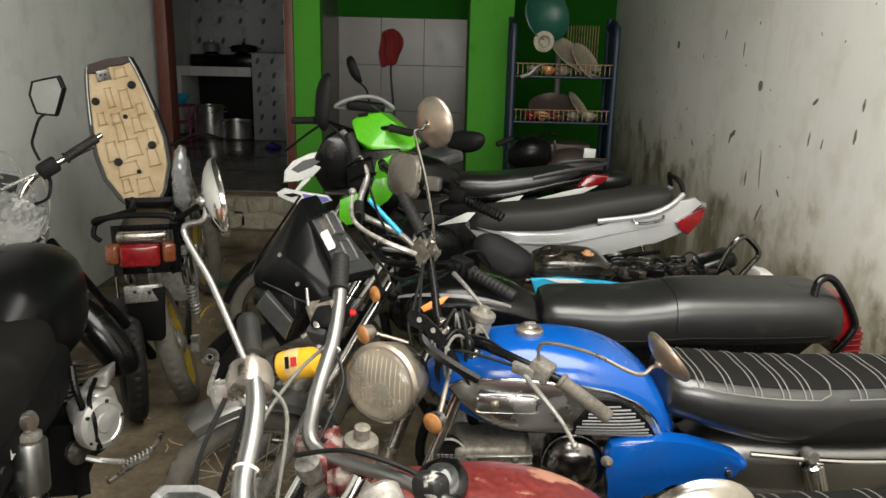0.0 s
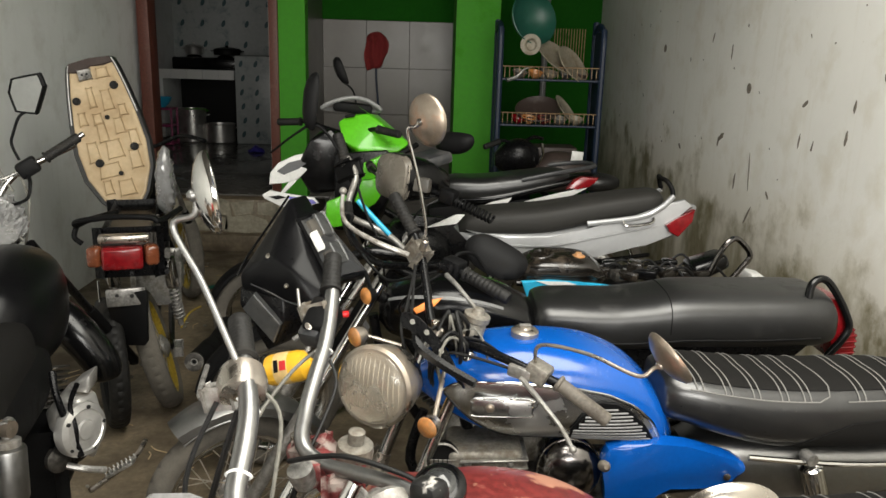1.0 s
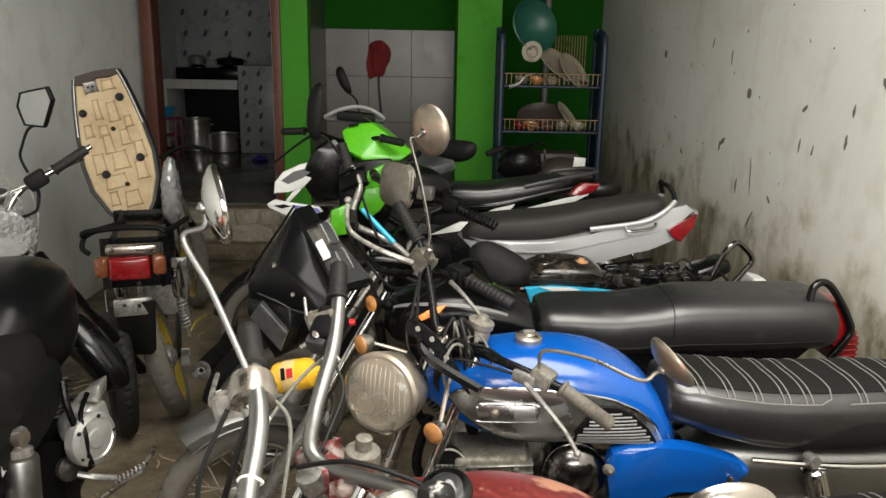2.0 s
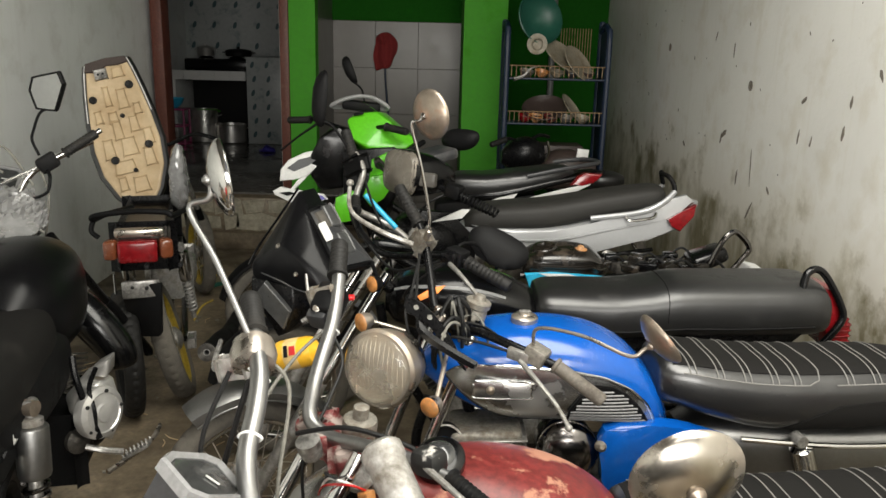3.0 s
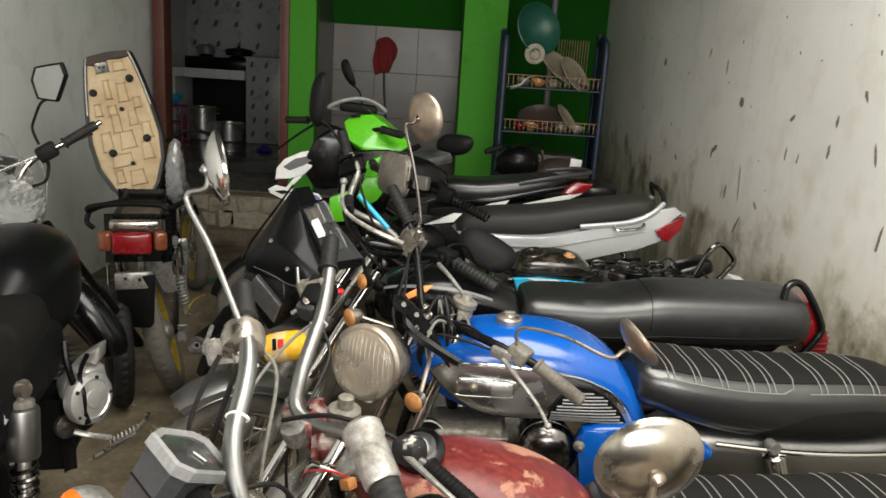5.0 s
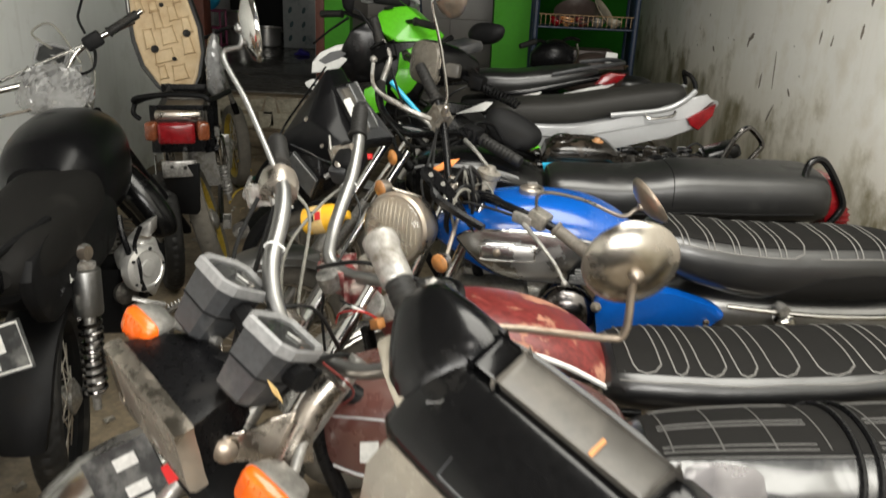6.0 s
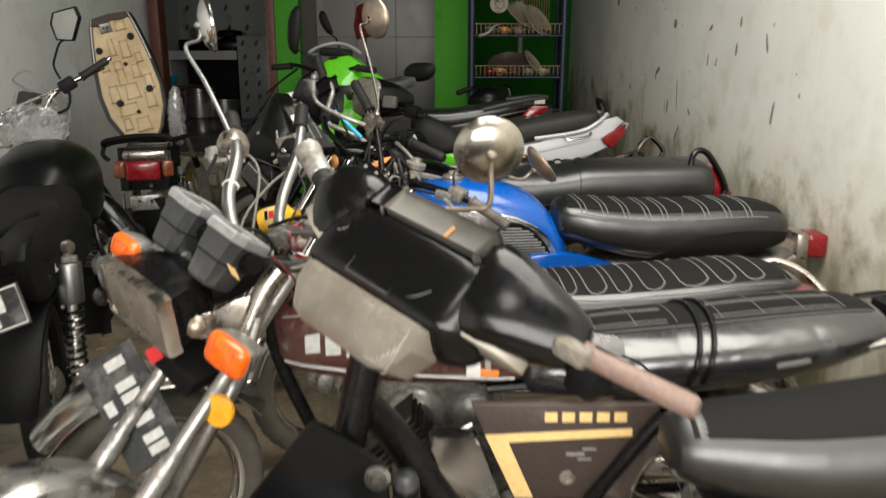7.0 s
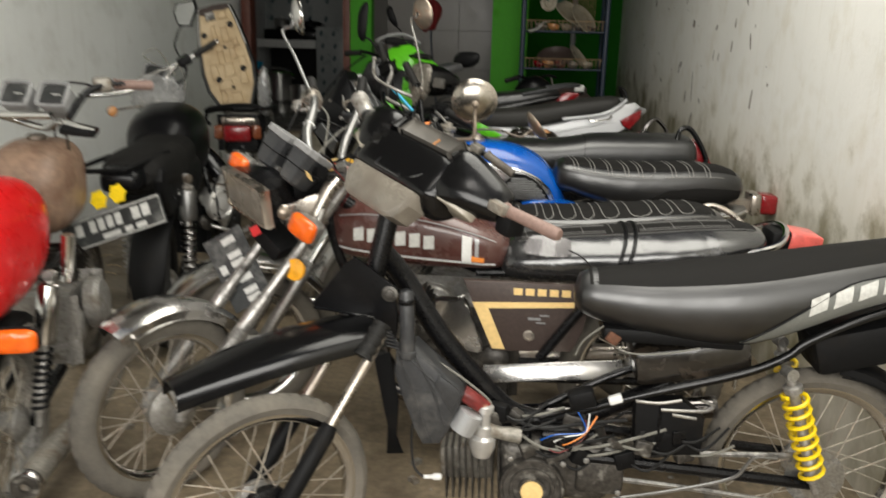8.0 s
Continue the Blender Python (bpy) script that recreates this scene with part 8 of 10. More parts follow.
def green_bike():
    t = thing("motorcycle", (0.05, 4.22, 0), "green and black motorcycle with a white and violet side fairing", "motorcycle", "parked motorcycles")
    y = 4.10
    st = V(-0.95, -0.3, 0)
    fa = V(-0.85, 3.92, 0.28)
    _, s, ls = chassis(t, (-0.42, 4.05, 0.95), (0.60, y + 0.06, 0.28), fa, st)
    fork(t, (-0.44, 4.04, 0.98), fa, ls, 0.085, "steel", "black_paint")
    mudguard(t, "front_mudguard", fa, ls, 0.31, 15, 140, 0.11, "black_matt")
    ty = y - 0.12
    tk = part("tank", hull([(-0.485, ty - 0.02, 1.285), (-0.44, ty, 1.318), (-0.33, ty, 1.332), (-0.27, ty - 0.02, 1.29), (-0.125, ty - 0.04, 1.195), (-0.18, ty - 0.07, 1.152), (-0.345, ty - 0.09, 1.128), (-0.38, ty - 0.10, 1.17), (-0.45, ty - 0.08, 1.20), (-0.44, ty + 0.20, 1.31), (-0.30, ty + 0.20, 1.31), (-0.16, ty + 0.18, 1.20), (-0.42, ty + 0.16, 1.10), (-0.2, ty + 0.12, 1.08)], 0.008, 3), "green", t, "bright green angular tank cover", 50)
    part("black_trim", tube([(-0.39, ty - 0.10, 1.128), (-0.33, ty - 0.11, 1.115), (-0.22, ty - 0.10, 1.125), (-0.13, ty - 0.06, 1.165), (-0.09, ty - 0.02, 1.185)], 0.014, 8), "black_matt", tk)
    part("filler_recess", box((-0.425, ty + 0.0, 1.318), (0.05, 0.05, 0.014), (1, 0, 0.2), bev=0.004), "black_matt", tk)
    sd = part("shroud", slab([(-0.345, 1.045), (-0.335, 1.125), (-0.25, 1.165), (-0.222, 1.155), (-0.235, 1.08), (-0.30, 1.05)], (0, 3.72, 0), (1, 0.1, 0), (0, 0.0, 1), 0.03, 0.008), "green", t, "bright green radiator shroud")
    part("shroud_blade", slab([(-0.34, 1.05), (-0.25, 1.06), (-0.235, 1.0), (-0.275, 0.94), (-0.335, 0.90), (-0.375, 0.95)], (0, 3.70, 0), (1, 0.1, 0), (0, 0.0, 1), 0.03, 0.006), "green", sd)
    part("shroud_back", hull([(-0.48, 3.76, 1.16), (-0.22, 3.78, 1.18), (-0.20, 3.76, 0.98), (-0.30, 3.74, 0.80), (-0.48, 3.74, 0.78), (-0.46, 3.95, 1.14), (-0.24, 3.95, 1.14), (-0.26, 3.95, 0.80), (-0.46, 3.95, 0.80)], 0.012, 2), "black_paint", t, "", 50)
    part("shroud", slab([(-0.50, 0.95), (-0.42, 0.985), (-0.39, 0.97), (-0.385, 0.90), (-0.41, 0.84), (-0.47, 0.83), (-0.505, 0.865)], (0, 3.66, 0), (1, 0.1, 0), (0, 0.0, 1), 0.025, 0.006), "green", sd)
    ux, uz = (1, 0.08, 0), (0, 0.12, 1)
    side = part("side_fairing", slab([(-0.825, 1.035), (-0.785, 1.085), (-0.70, 1.125), (-0.625, 1.140), (-0.585, 1.108), (-0.685, 1.005), (-0.755, 0.985), (-0.83, 0.975)], (0, 3.88, 0), ux, uz, 0.03, 0.006), "white", t, "white side fairing with violet flashes")
    part("fairing_strip", slab([(-0.685, 1.010), (-0.70, 0.99), (-0.755, 0.93), (-0.775, 0.935), (-0.725, 1.0)], (0, 3.88, 0), ux, uz, 0.024, 0.004), "white", side)
    part("lower_blade", slab([(-0.865, 0.925), (-0.825, 0.948), (-0.77, 0.935), (-0.735, 0.93), (-0.605, 0.912), (-0.582, 0.885), (-0.66, 0.86), (-0.77, 0.865), (-0.855, 0.905)], (0, 3.88, 0), ux, uz, 0.03, 0.006), "white", side)
    part("flash", slab([(-0.735, 0.922), (-0.61, 0.905), (-0.592, 0.888), (-0.66, 0.872), (-0.72, 0.893)], (0, 3.862, 0), ux, uz, 0.004, 0), "purple", side)
    part("dark_window", slab([(-0.79, 1.045), (-0.73, 1.09), (-0.645, 1.112), (-0.625, 1.102), (-0.68, 1.06), (-0.755, 1.028)], (0, 3.862, 0), ux, uz, 0.004, 0), "grey_plastic", side)
    part("flash_line", slab([(-0.83, 0.918), (-0.78, 0.925), (-0.74, 0.915), (-0.79, 0.903)], (0, 3.862, 0), ux, uz, 0.004, 0), "black_matt", side)
    part("nose", hull([(-0.70, y - 0.16, 1.05), (-0.62, y - 0.17, 1.20), (-0.52, y - 0.15, 1.26), (-0.44, y - 0.15, 1.18), (-0.44, y - 0.15, 0.95), (-0.62, y - 0.16, 0.92), (-0.70, y + 0.02, 1.0), (-0.60, y + 0.04, 1.22), (-0.42, y + 0.04, 1.20), (-0.44, y + 0.04, 0.92)], 0.014, 3), "black_gloss", t, "black angular upper fairing", 50)
    part("meter_ring", tube([(-0.582, 4.10, 1.345), (-0.517, 4.10, 1.380), (-0.428, 4.12, 1.398), (-0.353, 4.14, 1.384), (-0.285, 4.14, 1.34), (-0.33, 4.18, 1.33), (-0.43, 4.18, 1.35), (-0.53, 4.16, 1.335)], 0.011, 9, 6, True), "grey_shell", t, "silver instrument surround")
    part("meter", box((-0.43, 4.15, 1.345), (0.20, 0.10, 0.05), (1, 0.1, -0.1), bev=0.015), "black_matt", t)
    part("handlebar", tube([(-0.80, 4.20, 1.26), (-0.68, 4.15, 1.27), (-0.55, 4.08, 1.24), (-0.42, 4.02, 1.22), (-0.30, 3.92, 1.26), (-0.20, 3.82, 1.25)], 0.012, 9), "black_paint", t)
    grip(t, (-0.70, 4.16, 1.265), (-0.83, 4.21, 1.255), 0.018)
    grip(t, (-0.28, 3.90, 1.262), (-0.17, 3.80, 1.25), 0.018)
    lever(t, [(-0.66, 4.12, 1.25), (-0.76, 4.12, 1.18), (-0.86, 4.14, 1.10)], 0.006, "black_matt", False)
    pod_mirror(t, (-0.515, 4.40, 1.525), (0.9, 0.35, 0.05), (-0.36, 0.9, 0.0), (-0.35, 0.0, 1), (0.075, 0.15), [(-0.40, 4.16, 1.27), (-0.42, 4.26, 1.33), (-0.45, 4.36, 1.42)], "black_matt")
    seat = Body([(0.02, 0.90, 0.97, 0.09), (0.07, 0.895, 1.01, 0.12), (0.25, 0.895, 1.02, 0.135), (0.45, 0.93, 1.045, 0.13), (0.62, 0.98, 1.065, 0.11), (0.70, 1.0, 1.055, 0.07)], (0, y, 0), (1, 0, 0), 3.2)
    part("seat", seat.mesh(30, 5), "vinyl_dull", t, "dull black seat")
    tail = Body([(0.10, 0.87, 0.93, 0.11), (0.30, 0.88, 0.95, 0.135), (0.55, 0.945, 1.005, 0.12), (0.75, 0.995, 1.04, 0.09), (0.87, 1.025, 1.045, 0.04)], (0, y, 0), (1, 0, 0), 3.0)
    tb = part("tail_body", tail.mesh(26, 4), "black_gloss", t, "black tail with white flashes")
    part("white_flash", slab([(0.225, 0.872), (0.30, 0.905), (0.40, 0.930), (0.365, 0.885)], (0, 3.95, 0), (1, 0, 0), (0, 0, 1), 0.012, 0.003), "white", tb)
    part("white_flash", slab([(0.465, 0.912), (0.60, 0.950), (0.70, 0.972), (0.80, 1.022), (0.775, 0.985), (0.70, 0.945), (0.60, 0.92)], (0, 3.95, 0), (1, 0, 0), (0, 0, 1), 0.012, 0.003), "white", tb)
    part("grab_rail", tube([(0.45, y - 0.14, 1.02), (0.62, y - 0.14, 1.06), (0.78, y - 0.10, 1.085), (0.84, y, 1.085), (0.78, y + 0.10, 1.085), (0.62, y + 0.14, 1.06)], 0.012, 9), "grey_plastic", t)
    part("tail_lamp", slab([(0.675, 0.980), (0.715, 1.03), (0.75, 1.046), (0.835, 1.042), (0.82, 1.02), (0.79, 0.994), (0.73, 0.982)], (0, 3.965, 0), (1, 0, 0), (0, 0.0, 1), 0.05, 0.008), "red_lens", t, "bright red tail lamp")
    part("under_seat", box((0.25, y, 0.80), (0.55, 0.18, 0.18), (1, 0, 0.12), bev=0.03), "black_matt", t)
    engine(t, (0.0, y, 0.45), NEG, 0.25, 7, 40)
    mudguard(t, "rear_mudguard", (0.60, y + 0.06, 0.28), s, 0.32, 55, 190, 0.13, "black_matt")
    return t


def far_bike():
    t = thing("motorcycle", (0.75, 5.3, 0), "dark motorcycle standing in shadow before the dish rack", "motorcycle", "parked motorcycles")
    y = 5.15
    chassis(t, (0.55, y, 0.90), (1.18, y + 0.03, 0.27), (0.25, y - 0.05, 0.27), V(-1, -0.2, 0), 0.27)
    part("handlebar", tube([(0.33, 5.02, 1.06), (0.44, 5.10, 1.09), (0.55, 5.16, 1.06), (0.66, 5.26, 1.10), (0.74, 5.36, 1.08)], 0.012, 9), "black_paint", t)
    grip(t, (0.42, 5.08, 1.085), (0.32, 5.01, 1.055), 0.018)
    part("head_cowl", Body([(0.40, 0.92, 1.0, 0.05), (0.46, 0.88, 1.07, 0.10), (0.58, 0.88, 1.10, 0.12), (0.68, 0.90, 1.05, 0.08)], (0, y, 0), (1, 0, 0), 2.6).mesh(24, 4), "black_paint", t)
    part("tank", Body([(0.62, 0.78, 0.90, 0.08), (0.72, 0.76, 1.0, 0.13), (0.88, 0.76, 1.02, 0.14), (1.02, 0.78, 0.95, 0.10)], (0, y, 0), (1, 0, 0), 2.8).mesh(24, 4), "brown_panel", t)
    part("seat", Body([(0.98, 0.78, 0.86, 0.09), (1.05, 0.77, 0.88, 0.12), (1.16, 0.78, 0.88, 0.11), (1.22, 0.80, 0.86, 0.07)], (0, y, 0), (1, 0, 0), 3.2).mesh(24, 4), "vinyl_dull", t)
    part("lever", tube([(0.68, 5.05, 0.95), (0.70, 5.03, 1.02), (0.685, 5.02, 1.09)], 0.009, 8), "chrome", t)
    part("paper_tag", box((0.915, 5.0, 1.01), (0.075, 0.012, 0.07), (1, 0, -0.1), bev=0.003), "white", t)
    engine(t, (0.8, y, 0.42), NEG, 0.24, 7, 40)
    return t


def open_seat_bike():
    t = thing("motorcycle", (-1.30, 3.9, 0), "black motorcycle with its seat tipped up over a beige pan", "motorcycle", "parked motorcycles")
    f = V(-0.30, 1, 0).normalized()
    s = left_of(f)
    ra = V(-1.262, 3.42, 0.28)
    hd = V(-1.66, 4.62, 0.95)
    fa = V(-1.60, 5.02, 0.29)
    chassis(t, hd, ra, fa, V(-0.5, 0.86, 0), 0.285, "dirty_yellow", 0.085, (28, 28), tread=40, tilt=-0.26)
    fork(t, hd, fa, left_of(V(-0.5, 0.86, 0)), 0.085, "steel", "black_paint")
    lampc = V(-1.272, 3.14, 0.788)
    tl = part("tail_lamp", box(lampc, (0.06, 0.16, 0.095), -f, (0, 0, 1), 0.014, 3), "red_lens", t, "red tail lamp with amber corners")
    for k in (-1, 1):
        part("corner_lens", box(lampc + s * 0.108 * k + V(0, 0.012, 0.008), (0.07, 0.055, 0.085), -f + s * 0.25 * k, (0, 0, 1), 0.016, 3), "brown_lens", tl)
    part("chrome_strip", box(lampc + V(0, 0.03, 0.075), (0.05, 0.20, 0.035), -f, (0, 0, 1), 0.010), "old_chrome", t)
    part("grab_rail", tube([(-1.43, 3.50, 0.90), (-1.47, 3.32, 0.905), (-1.475, 3.20, 0.905), (-1.45, 3.165, 0.93), (-1.30, 3.155, 0.955), (-1.16, 3.165, 0.955), (-1.13, 3.20, 0.935), (-1.14, 3.50, 0.925)], 0.0125, 10), "black_matt", t, "black tubular grab rail")
    part("grab_rail", tube([(-1.475, 3.20, 0.905), (-1.48, 3.18, 0.86), (-1.455, 3.19, 0.83)], 0.011, 9), "black_matt", t)
    part("tail_tray", box((-1.33, 3.40, 0.845), (0.36, 0.20, 0.03), f, (0, 0, 1), 0.012), "greasy", t)
    part("tail_panel", box((-1.38, 3.56, 0.78), (0.62, 0.20, 0.14), f, (0, 0, 1), 0.04, 3), "black_paint", t)
    fe = part("rear_mudguard", slab([(-0.085, 0.67), (0.085, 0.67), (0.078, 0.60), (0.066, 0.44), (0.05, 0.42), (-0.05, 0.42), (-0.066, 0.44), (-0.078, 0.60)], (-1.245, 3.165, 0), (1, 0.05, 0), (0.0, -0.12, 1), 0.02, 0.006), "black_matt", t, "long black rear mudguard flap")
    part("plate_holder", box((-1.245, 3.078, 0.640), (0.02, 0.15, 0.075), -f, (0, -0.1, 1), 0.006), "steel", fe)
    for k in (-0.03, 0.03):
        part("plate_bolt", lathe([(0.008, 0), (0.008, 0.005), (0.003, 0.007)], (-1.245 + k, 3.064, 0.650), -f, 10), "dark_void", fe)
    part("chrome_stay", tube([(-1.415, 3.22, 0.66), (-1.41, 3.22, 0.40)], 0.006, 8, bend=False), "chrome", t)
    for k in (-0.135, 0.125):
        shock(t, V(-1.285 + k, 3.34, 0.76), V(-1.265 + k, 3.42, 0.40), 0.026, 0.005, 8, "steel", "chrome")
    part("chain_guard", tube([(-1.155, 3.46, 0.37), (-1.16, 3.60, 0.39), (-1.18, 3.85, 0.34)], 0.005, 8), "dirty_yellow", t, "yellow painted chain guard")
    part("chain_adjuster", box((-1.145, 3.38, 0.30), (0.10, 0.03, 0.035), f, bev=0.006), "steel", t)
    ex = exhaust(t, [(-1.14, 4.2, 0.40), (-1.08, 4.0, 0.28), (-1.02, 3.6, 0.28), (-0.99, 3.3, 0.33), (-0.975, 3.06, 0.372)], (0.018, 0.02, 0.036, 0.042, 0.038), "black_matt")
    part("tail_pipe", lathe([(0.036, -0.01), (0.038, 0.0), (0.036, 0.005), (0.017, 0.004), (0.015, 0.012), (0.011, 0.012), (0.010, -0.02)], (-0.975, 3.06, 0.372), (0.06, -0.98, 0.17), 24), "steel", ex)
    engine(t, (-1.48, 4.1, 0.42), f, 0.26)
    part("tank", Body([(4.02, 0.80, 0.90, 0.08), (4.10, 0.78, 1.0, 0.13), (4.30, 0.78, 1.02, 0.14), (4.48, 0.82, 0.95, 0.09)], (-1.58, 0, 0), (0, 1, 0), 2.8).mesh(24, 4), "black_paint", t)
    part("handlebar", tube([(-1.98, 4.52, 1.10), (-1.82, 4.60, 1.12), (-1.66, 4.62, 1.05), (-1.48, 4.62, 1.12), (-1.32, 4.56, 1.10)], 0.012, 9), "black_paint", t)
    # the tipped seat, underside out
    lo, hi = V(-1.515, 3.86, 0.86), V(-1.718, 4.02, 1.55)
    U = (hi - lo).normalized()
    N = V(0.25, -0.95, -0.25)
    N = (N - U * N.dot(U)).normalized()
    X = U.cross(N).normalized()
    if X.x < 0:
        X = -X
    H = (hi - lo).length
    half = [(0.0, 0.07), (0.06, 0.105), (0.22, 0.155), (0.40, 0.168), (0.60, 0.155), (0.78, 0.135), (0.92, 0.115), (0.99, 0.10), (1.0, 0.09)]
    def outline(g, off):
        right = [lo + U * (h * H) + X * (w + g) + N * off for h, w in half]
        left = [lo + U * (h * H) - X * (w + g) + N * off for h, w in reversed(half)]
        return right + left
    st_ = part("seat", skin(bmesh.new(), [outline(0.012, 0.0), outline(0.022, -0.015), outline(0.012, -0.06), outline(-0.03, -0.085), outline(-0.06, -0.09)]), "vinyl", t, "seat tipped upright, black cover behind a beige pan")
    pan = part("seat_pan", skin(bmesh.new(), [outline(-0.004, 0.0), outline(-0.008, 0.006), outline(-0.02, 0.008), outline(-0.028, 0.004)]), "beige", st_, "beige moulded plastic seat pan")
    def on(h, x, off=0.006):
        return lo + U * (h * H) + X * x + N * off
    for h, x, a, b in ((0.90, 0.045, 0.055, 0.065), (0.75, -0.035, 0.11, 0.034), (0.715, 0.035, 0.11, 0.055), (0.60, -0.03, 0.06, 0.05), (0.51, -0.025, 0.11, 0.05), (0.53, 0.06, 0.085, 0.05), (0.43, 0.115, 0.09, 0.05), (0.39, -0.09, 0.11, 0.06),
                       (0.385, 0.01, 0.10, 0.085), (0.25, -0.035, 0.075, 0.12), (0.29, 0.095, 0.10, 0.058), (0.115, 0.02, 0.085, 0.085), (0.14, -0.065, 0.075, 0.045), (0.63, 0.095, 0.06, 0.04), (0.62, -0.10, 0.07, 0.04)):
        part("raised_pad", box(on(h, x, 0.0035), (a * 0.88, b * 0.90, 0.014), U, N, 0.006, 3, taper=0.80), "beige", pan)
    for h, x, r in ((0.745, -0.105, 0.019), (0.80, 0.085, 0.020), (0.31, -0.075, 0.020), (0.37, 0.105, 0.020), (0.60, 0.015, 0.011), (0.215, 0.01, 0.011), (0.90, -0.04, 0.008)):
        part("rubber_pad", lathe([(r, 0), (r, 0.010), (r * 0.75, 0.013), (r * 0.3, 0.010), (0.001, 0.010)], on(h, x, 0.008), N, 18), "rubber", pan)
    part("hinge", box(on(0.905, -0.035, 0.014), (0.05, 0.06, 0.015), U, N, 0.004), "steel", pan)
    for q in (-0.012, 0.012):
        part("hinge_hole", lathe([(0.006, 0), (0.006, 0.002), (0.001, 0.002)], on(0.905, -0.035 + q, 0.022), N, 10), "dark_void", pan)
    part("torn_cover", skin(bmesh.new(), [[on(h, x, 0.010) for h, x in ((0.94, -0.112), (0.92, -0.05), (0.955, 0.0), (0.945, 0.06), (0.955, 0.108), (1.0, 0.098), (1.012, 0.0), (1.0, -0.098))], [on(h, x, 0.016) for h, x in ((0.945, -0.11), (0.93, -0.05), (0.96, 0.0), (0.955, 0.06), (0.96, 0.105), (0.998, 0.095), (1.008, 0.0), (0.998, -0.095))]]), "brown_panel", pan, "stained dark cover folded over the pan")
    for k in (-1, 1):
        part("staple_strip", tube([on(h, k * (w + 0.004), 0.004) for h, w in half[4:8]], 0.0028, 5, 3), "white", pan)
    return t


def black_trail_bike():
    t = thing("motorcycle", (-1.2, 2.0, 0), "black motorcycle seen from behind with a chrome rear shock", "motorcycle", "parked motorcycles")
    f = V(-0.22, 1, 0).normalized()
    s = left_of(f)
    ra = V(-1.13, 1.72, 0.29)
    hd = V(-1.44, 2.56, 0.98)
    st, sw = V(-0.72, 0.69, 0), V(-0.47, 0.88, 0)
    fa = V(-1.385, 3.22, 0.29)
    chassis(t, hd, ra, fa, sw, 0.29, "black_matt", 0.085, (0, 28), tread=44, tyre="rubber")
    fork(t, hd, fa, left_of(sw), 0.09, "black_paint", "black_matt")
    part("front_mudguard", tube([(-1.40, 2.50, 0.815), (-1.285, 2.56, 0.745), (-1.20, 2.56, 0.665), (-1.140, 2.56, 0.580), (-1.118, 2.56, 0.530), (-1.113, 2.56, 0.515)], [0.062, 0.066, 0.066, 0.062, 0.050, 0.03], 24, 8), "black_gloss", t, "glossy black rounded front mudguard")
    tank = Body([(-0.32, 0.78, 0.93, 0.10), (-0.24, 0.70, 1.0, 0.15), (-0.05, 0.66, 1.035, 0.178), (0.12, 0.66, 1.03, 0.172), (0.25, 0.74, 0.98, 0.12), (0.29, 0.82, 0.92, 0.06)], (-1.31, 2.28, 0), f, 2.5)
    part("tank", tank.mesh(30, 5), "fairing_black", t, "bulging glossy black tank")
    seat = Body([(-0.62, 0.80, 0.86, 0.08), (-0.56, 0.76, 0.90, 0.115), (-0.40, 0.73, 0.915, 0.135), (-0.15, 0.70, 0.91, 0.14), (0.08, 0.70, 0.92, 0.13), (0.16, 0.74, 0.90, 0.08)], (-1.20, 1.95, 0), f, 3.0)
    part("seat", seat.mesh(32, 5), "seat_top", t, "dusty black seat")
    pan = part("side_panel", slab([(-0.58, 0.86), (-0.20, 0.88), (0.10, 0.84), (0.16, 0.74), (0.05, 0.68), (-0.14, 0.72), (-0.40, 0.64), (-0.55, 0.70)], V(-1.20, 1.95, 0) - s * 0.10, f, (0, 0, 1), 0.04, 0.014, curve=3), "black_matt", t, "black side panel with a small pale sticker")
    bars(pan, V(-1.20, 1.95, 0.725) - s * 0.127 - f * 0.33, -f, V(0, 0, 1), [(-0.022, 0, 0.02, 0.03), (0.0, 0, 0.018, 0.03), (0.022, 0, 0.018, 0.03)], -0.002)
    shock(t, (-0.993, 1.705, 0.775), (-0.985, 1.66, 0.30), 0.036, 0.0065, 9, "dark_chrome", "bar_chrome", label="rear shock with a chrome shroud", cover=(0.055, 0.185))
    part("shock_mount", lathe([(0.010, -0.02), (0.020, -0.018), (0.020, 0.018), (0.010, 0.02)], (-0.993, 1.70, 0.770), (1, -0.2, 0), 18), "tarnished", t)
    shock(t, V(-1.03, 1.80, 0.745) + s * 0.27, V(-1.00, 1.745, 0.29) + s * 0.27, 0.030, 0.0055, 8, "alloy", "chrome")
    en = engine(t, (-1.19, 2.18, 0.46), f, 0.26, 8, 20, material="black_matt")
    part("lower_cover", Body([(-0.55, 0.72, 0.86, 0.08), (-0.45, 0.66, 0.88, 0.125), (-0.2, 0.60, 0.88, 0.15), (0.05, 0.60, 0.86, 0.155), (0.22, 0.64, 0.80, 0.12), (0.27, 0.68, 0.76, 0.06)], (-1.21, 1.98, 0), f, 2.6).mesh(28, 4), "black_matt", t, "broad black side cover")
    part("kick_lever", tube([(-0.978, 2.02, 0.52), (-1.005, 2.02, 0.61), (-1.03, 2.02, 0.705), (-1.05, 2.05, 0.76)], 0.010, 9), "black_paint", t)
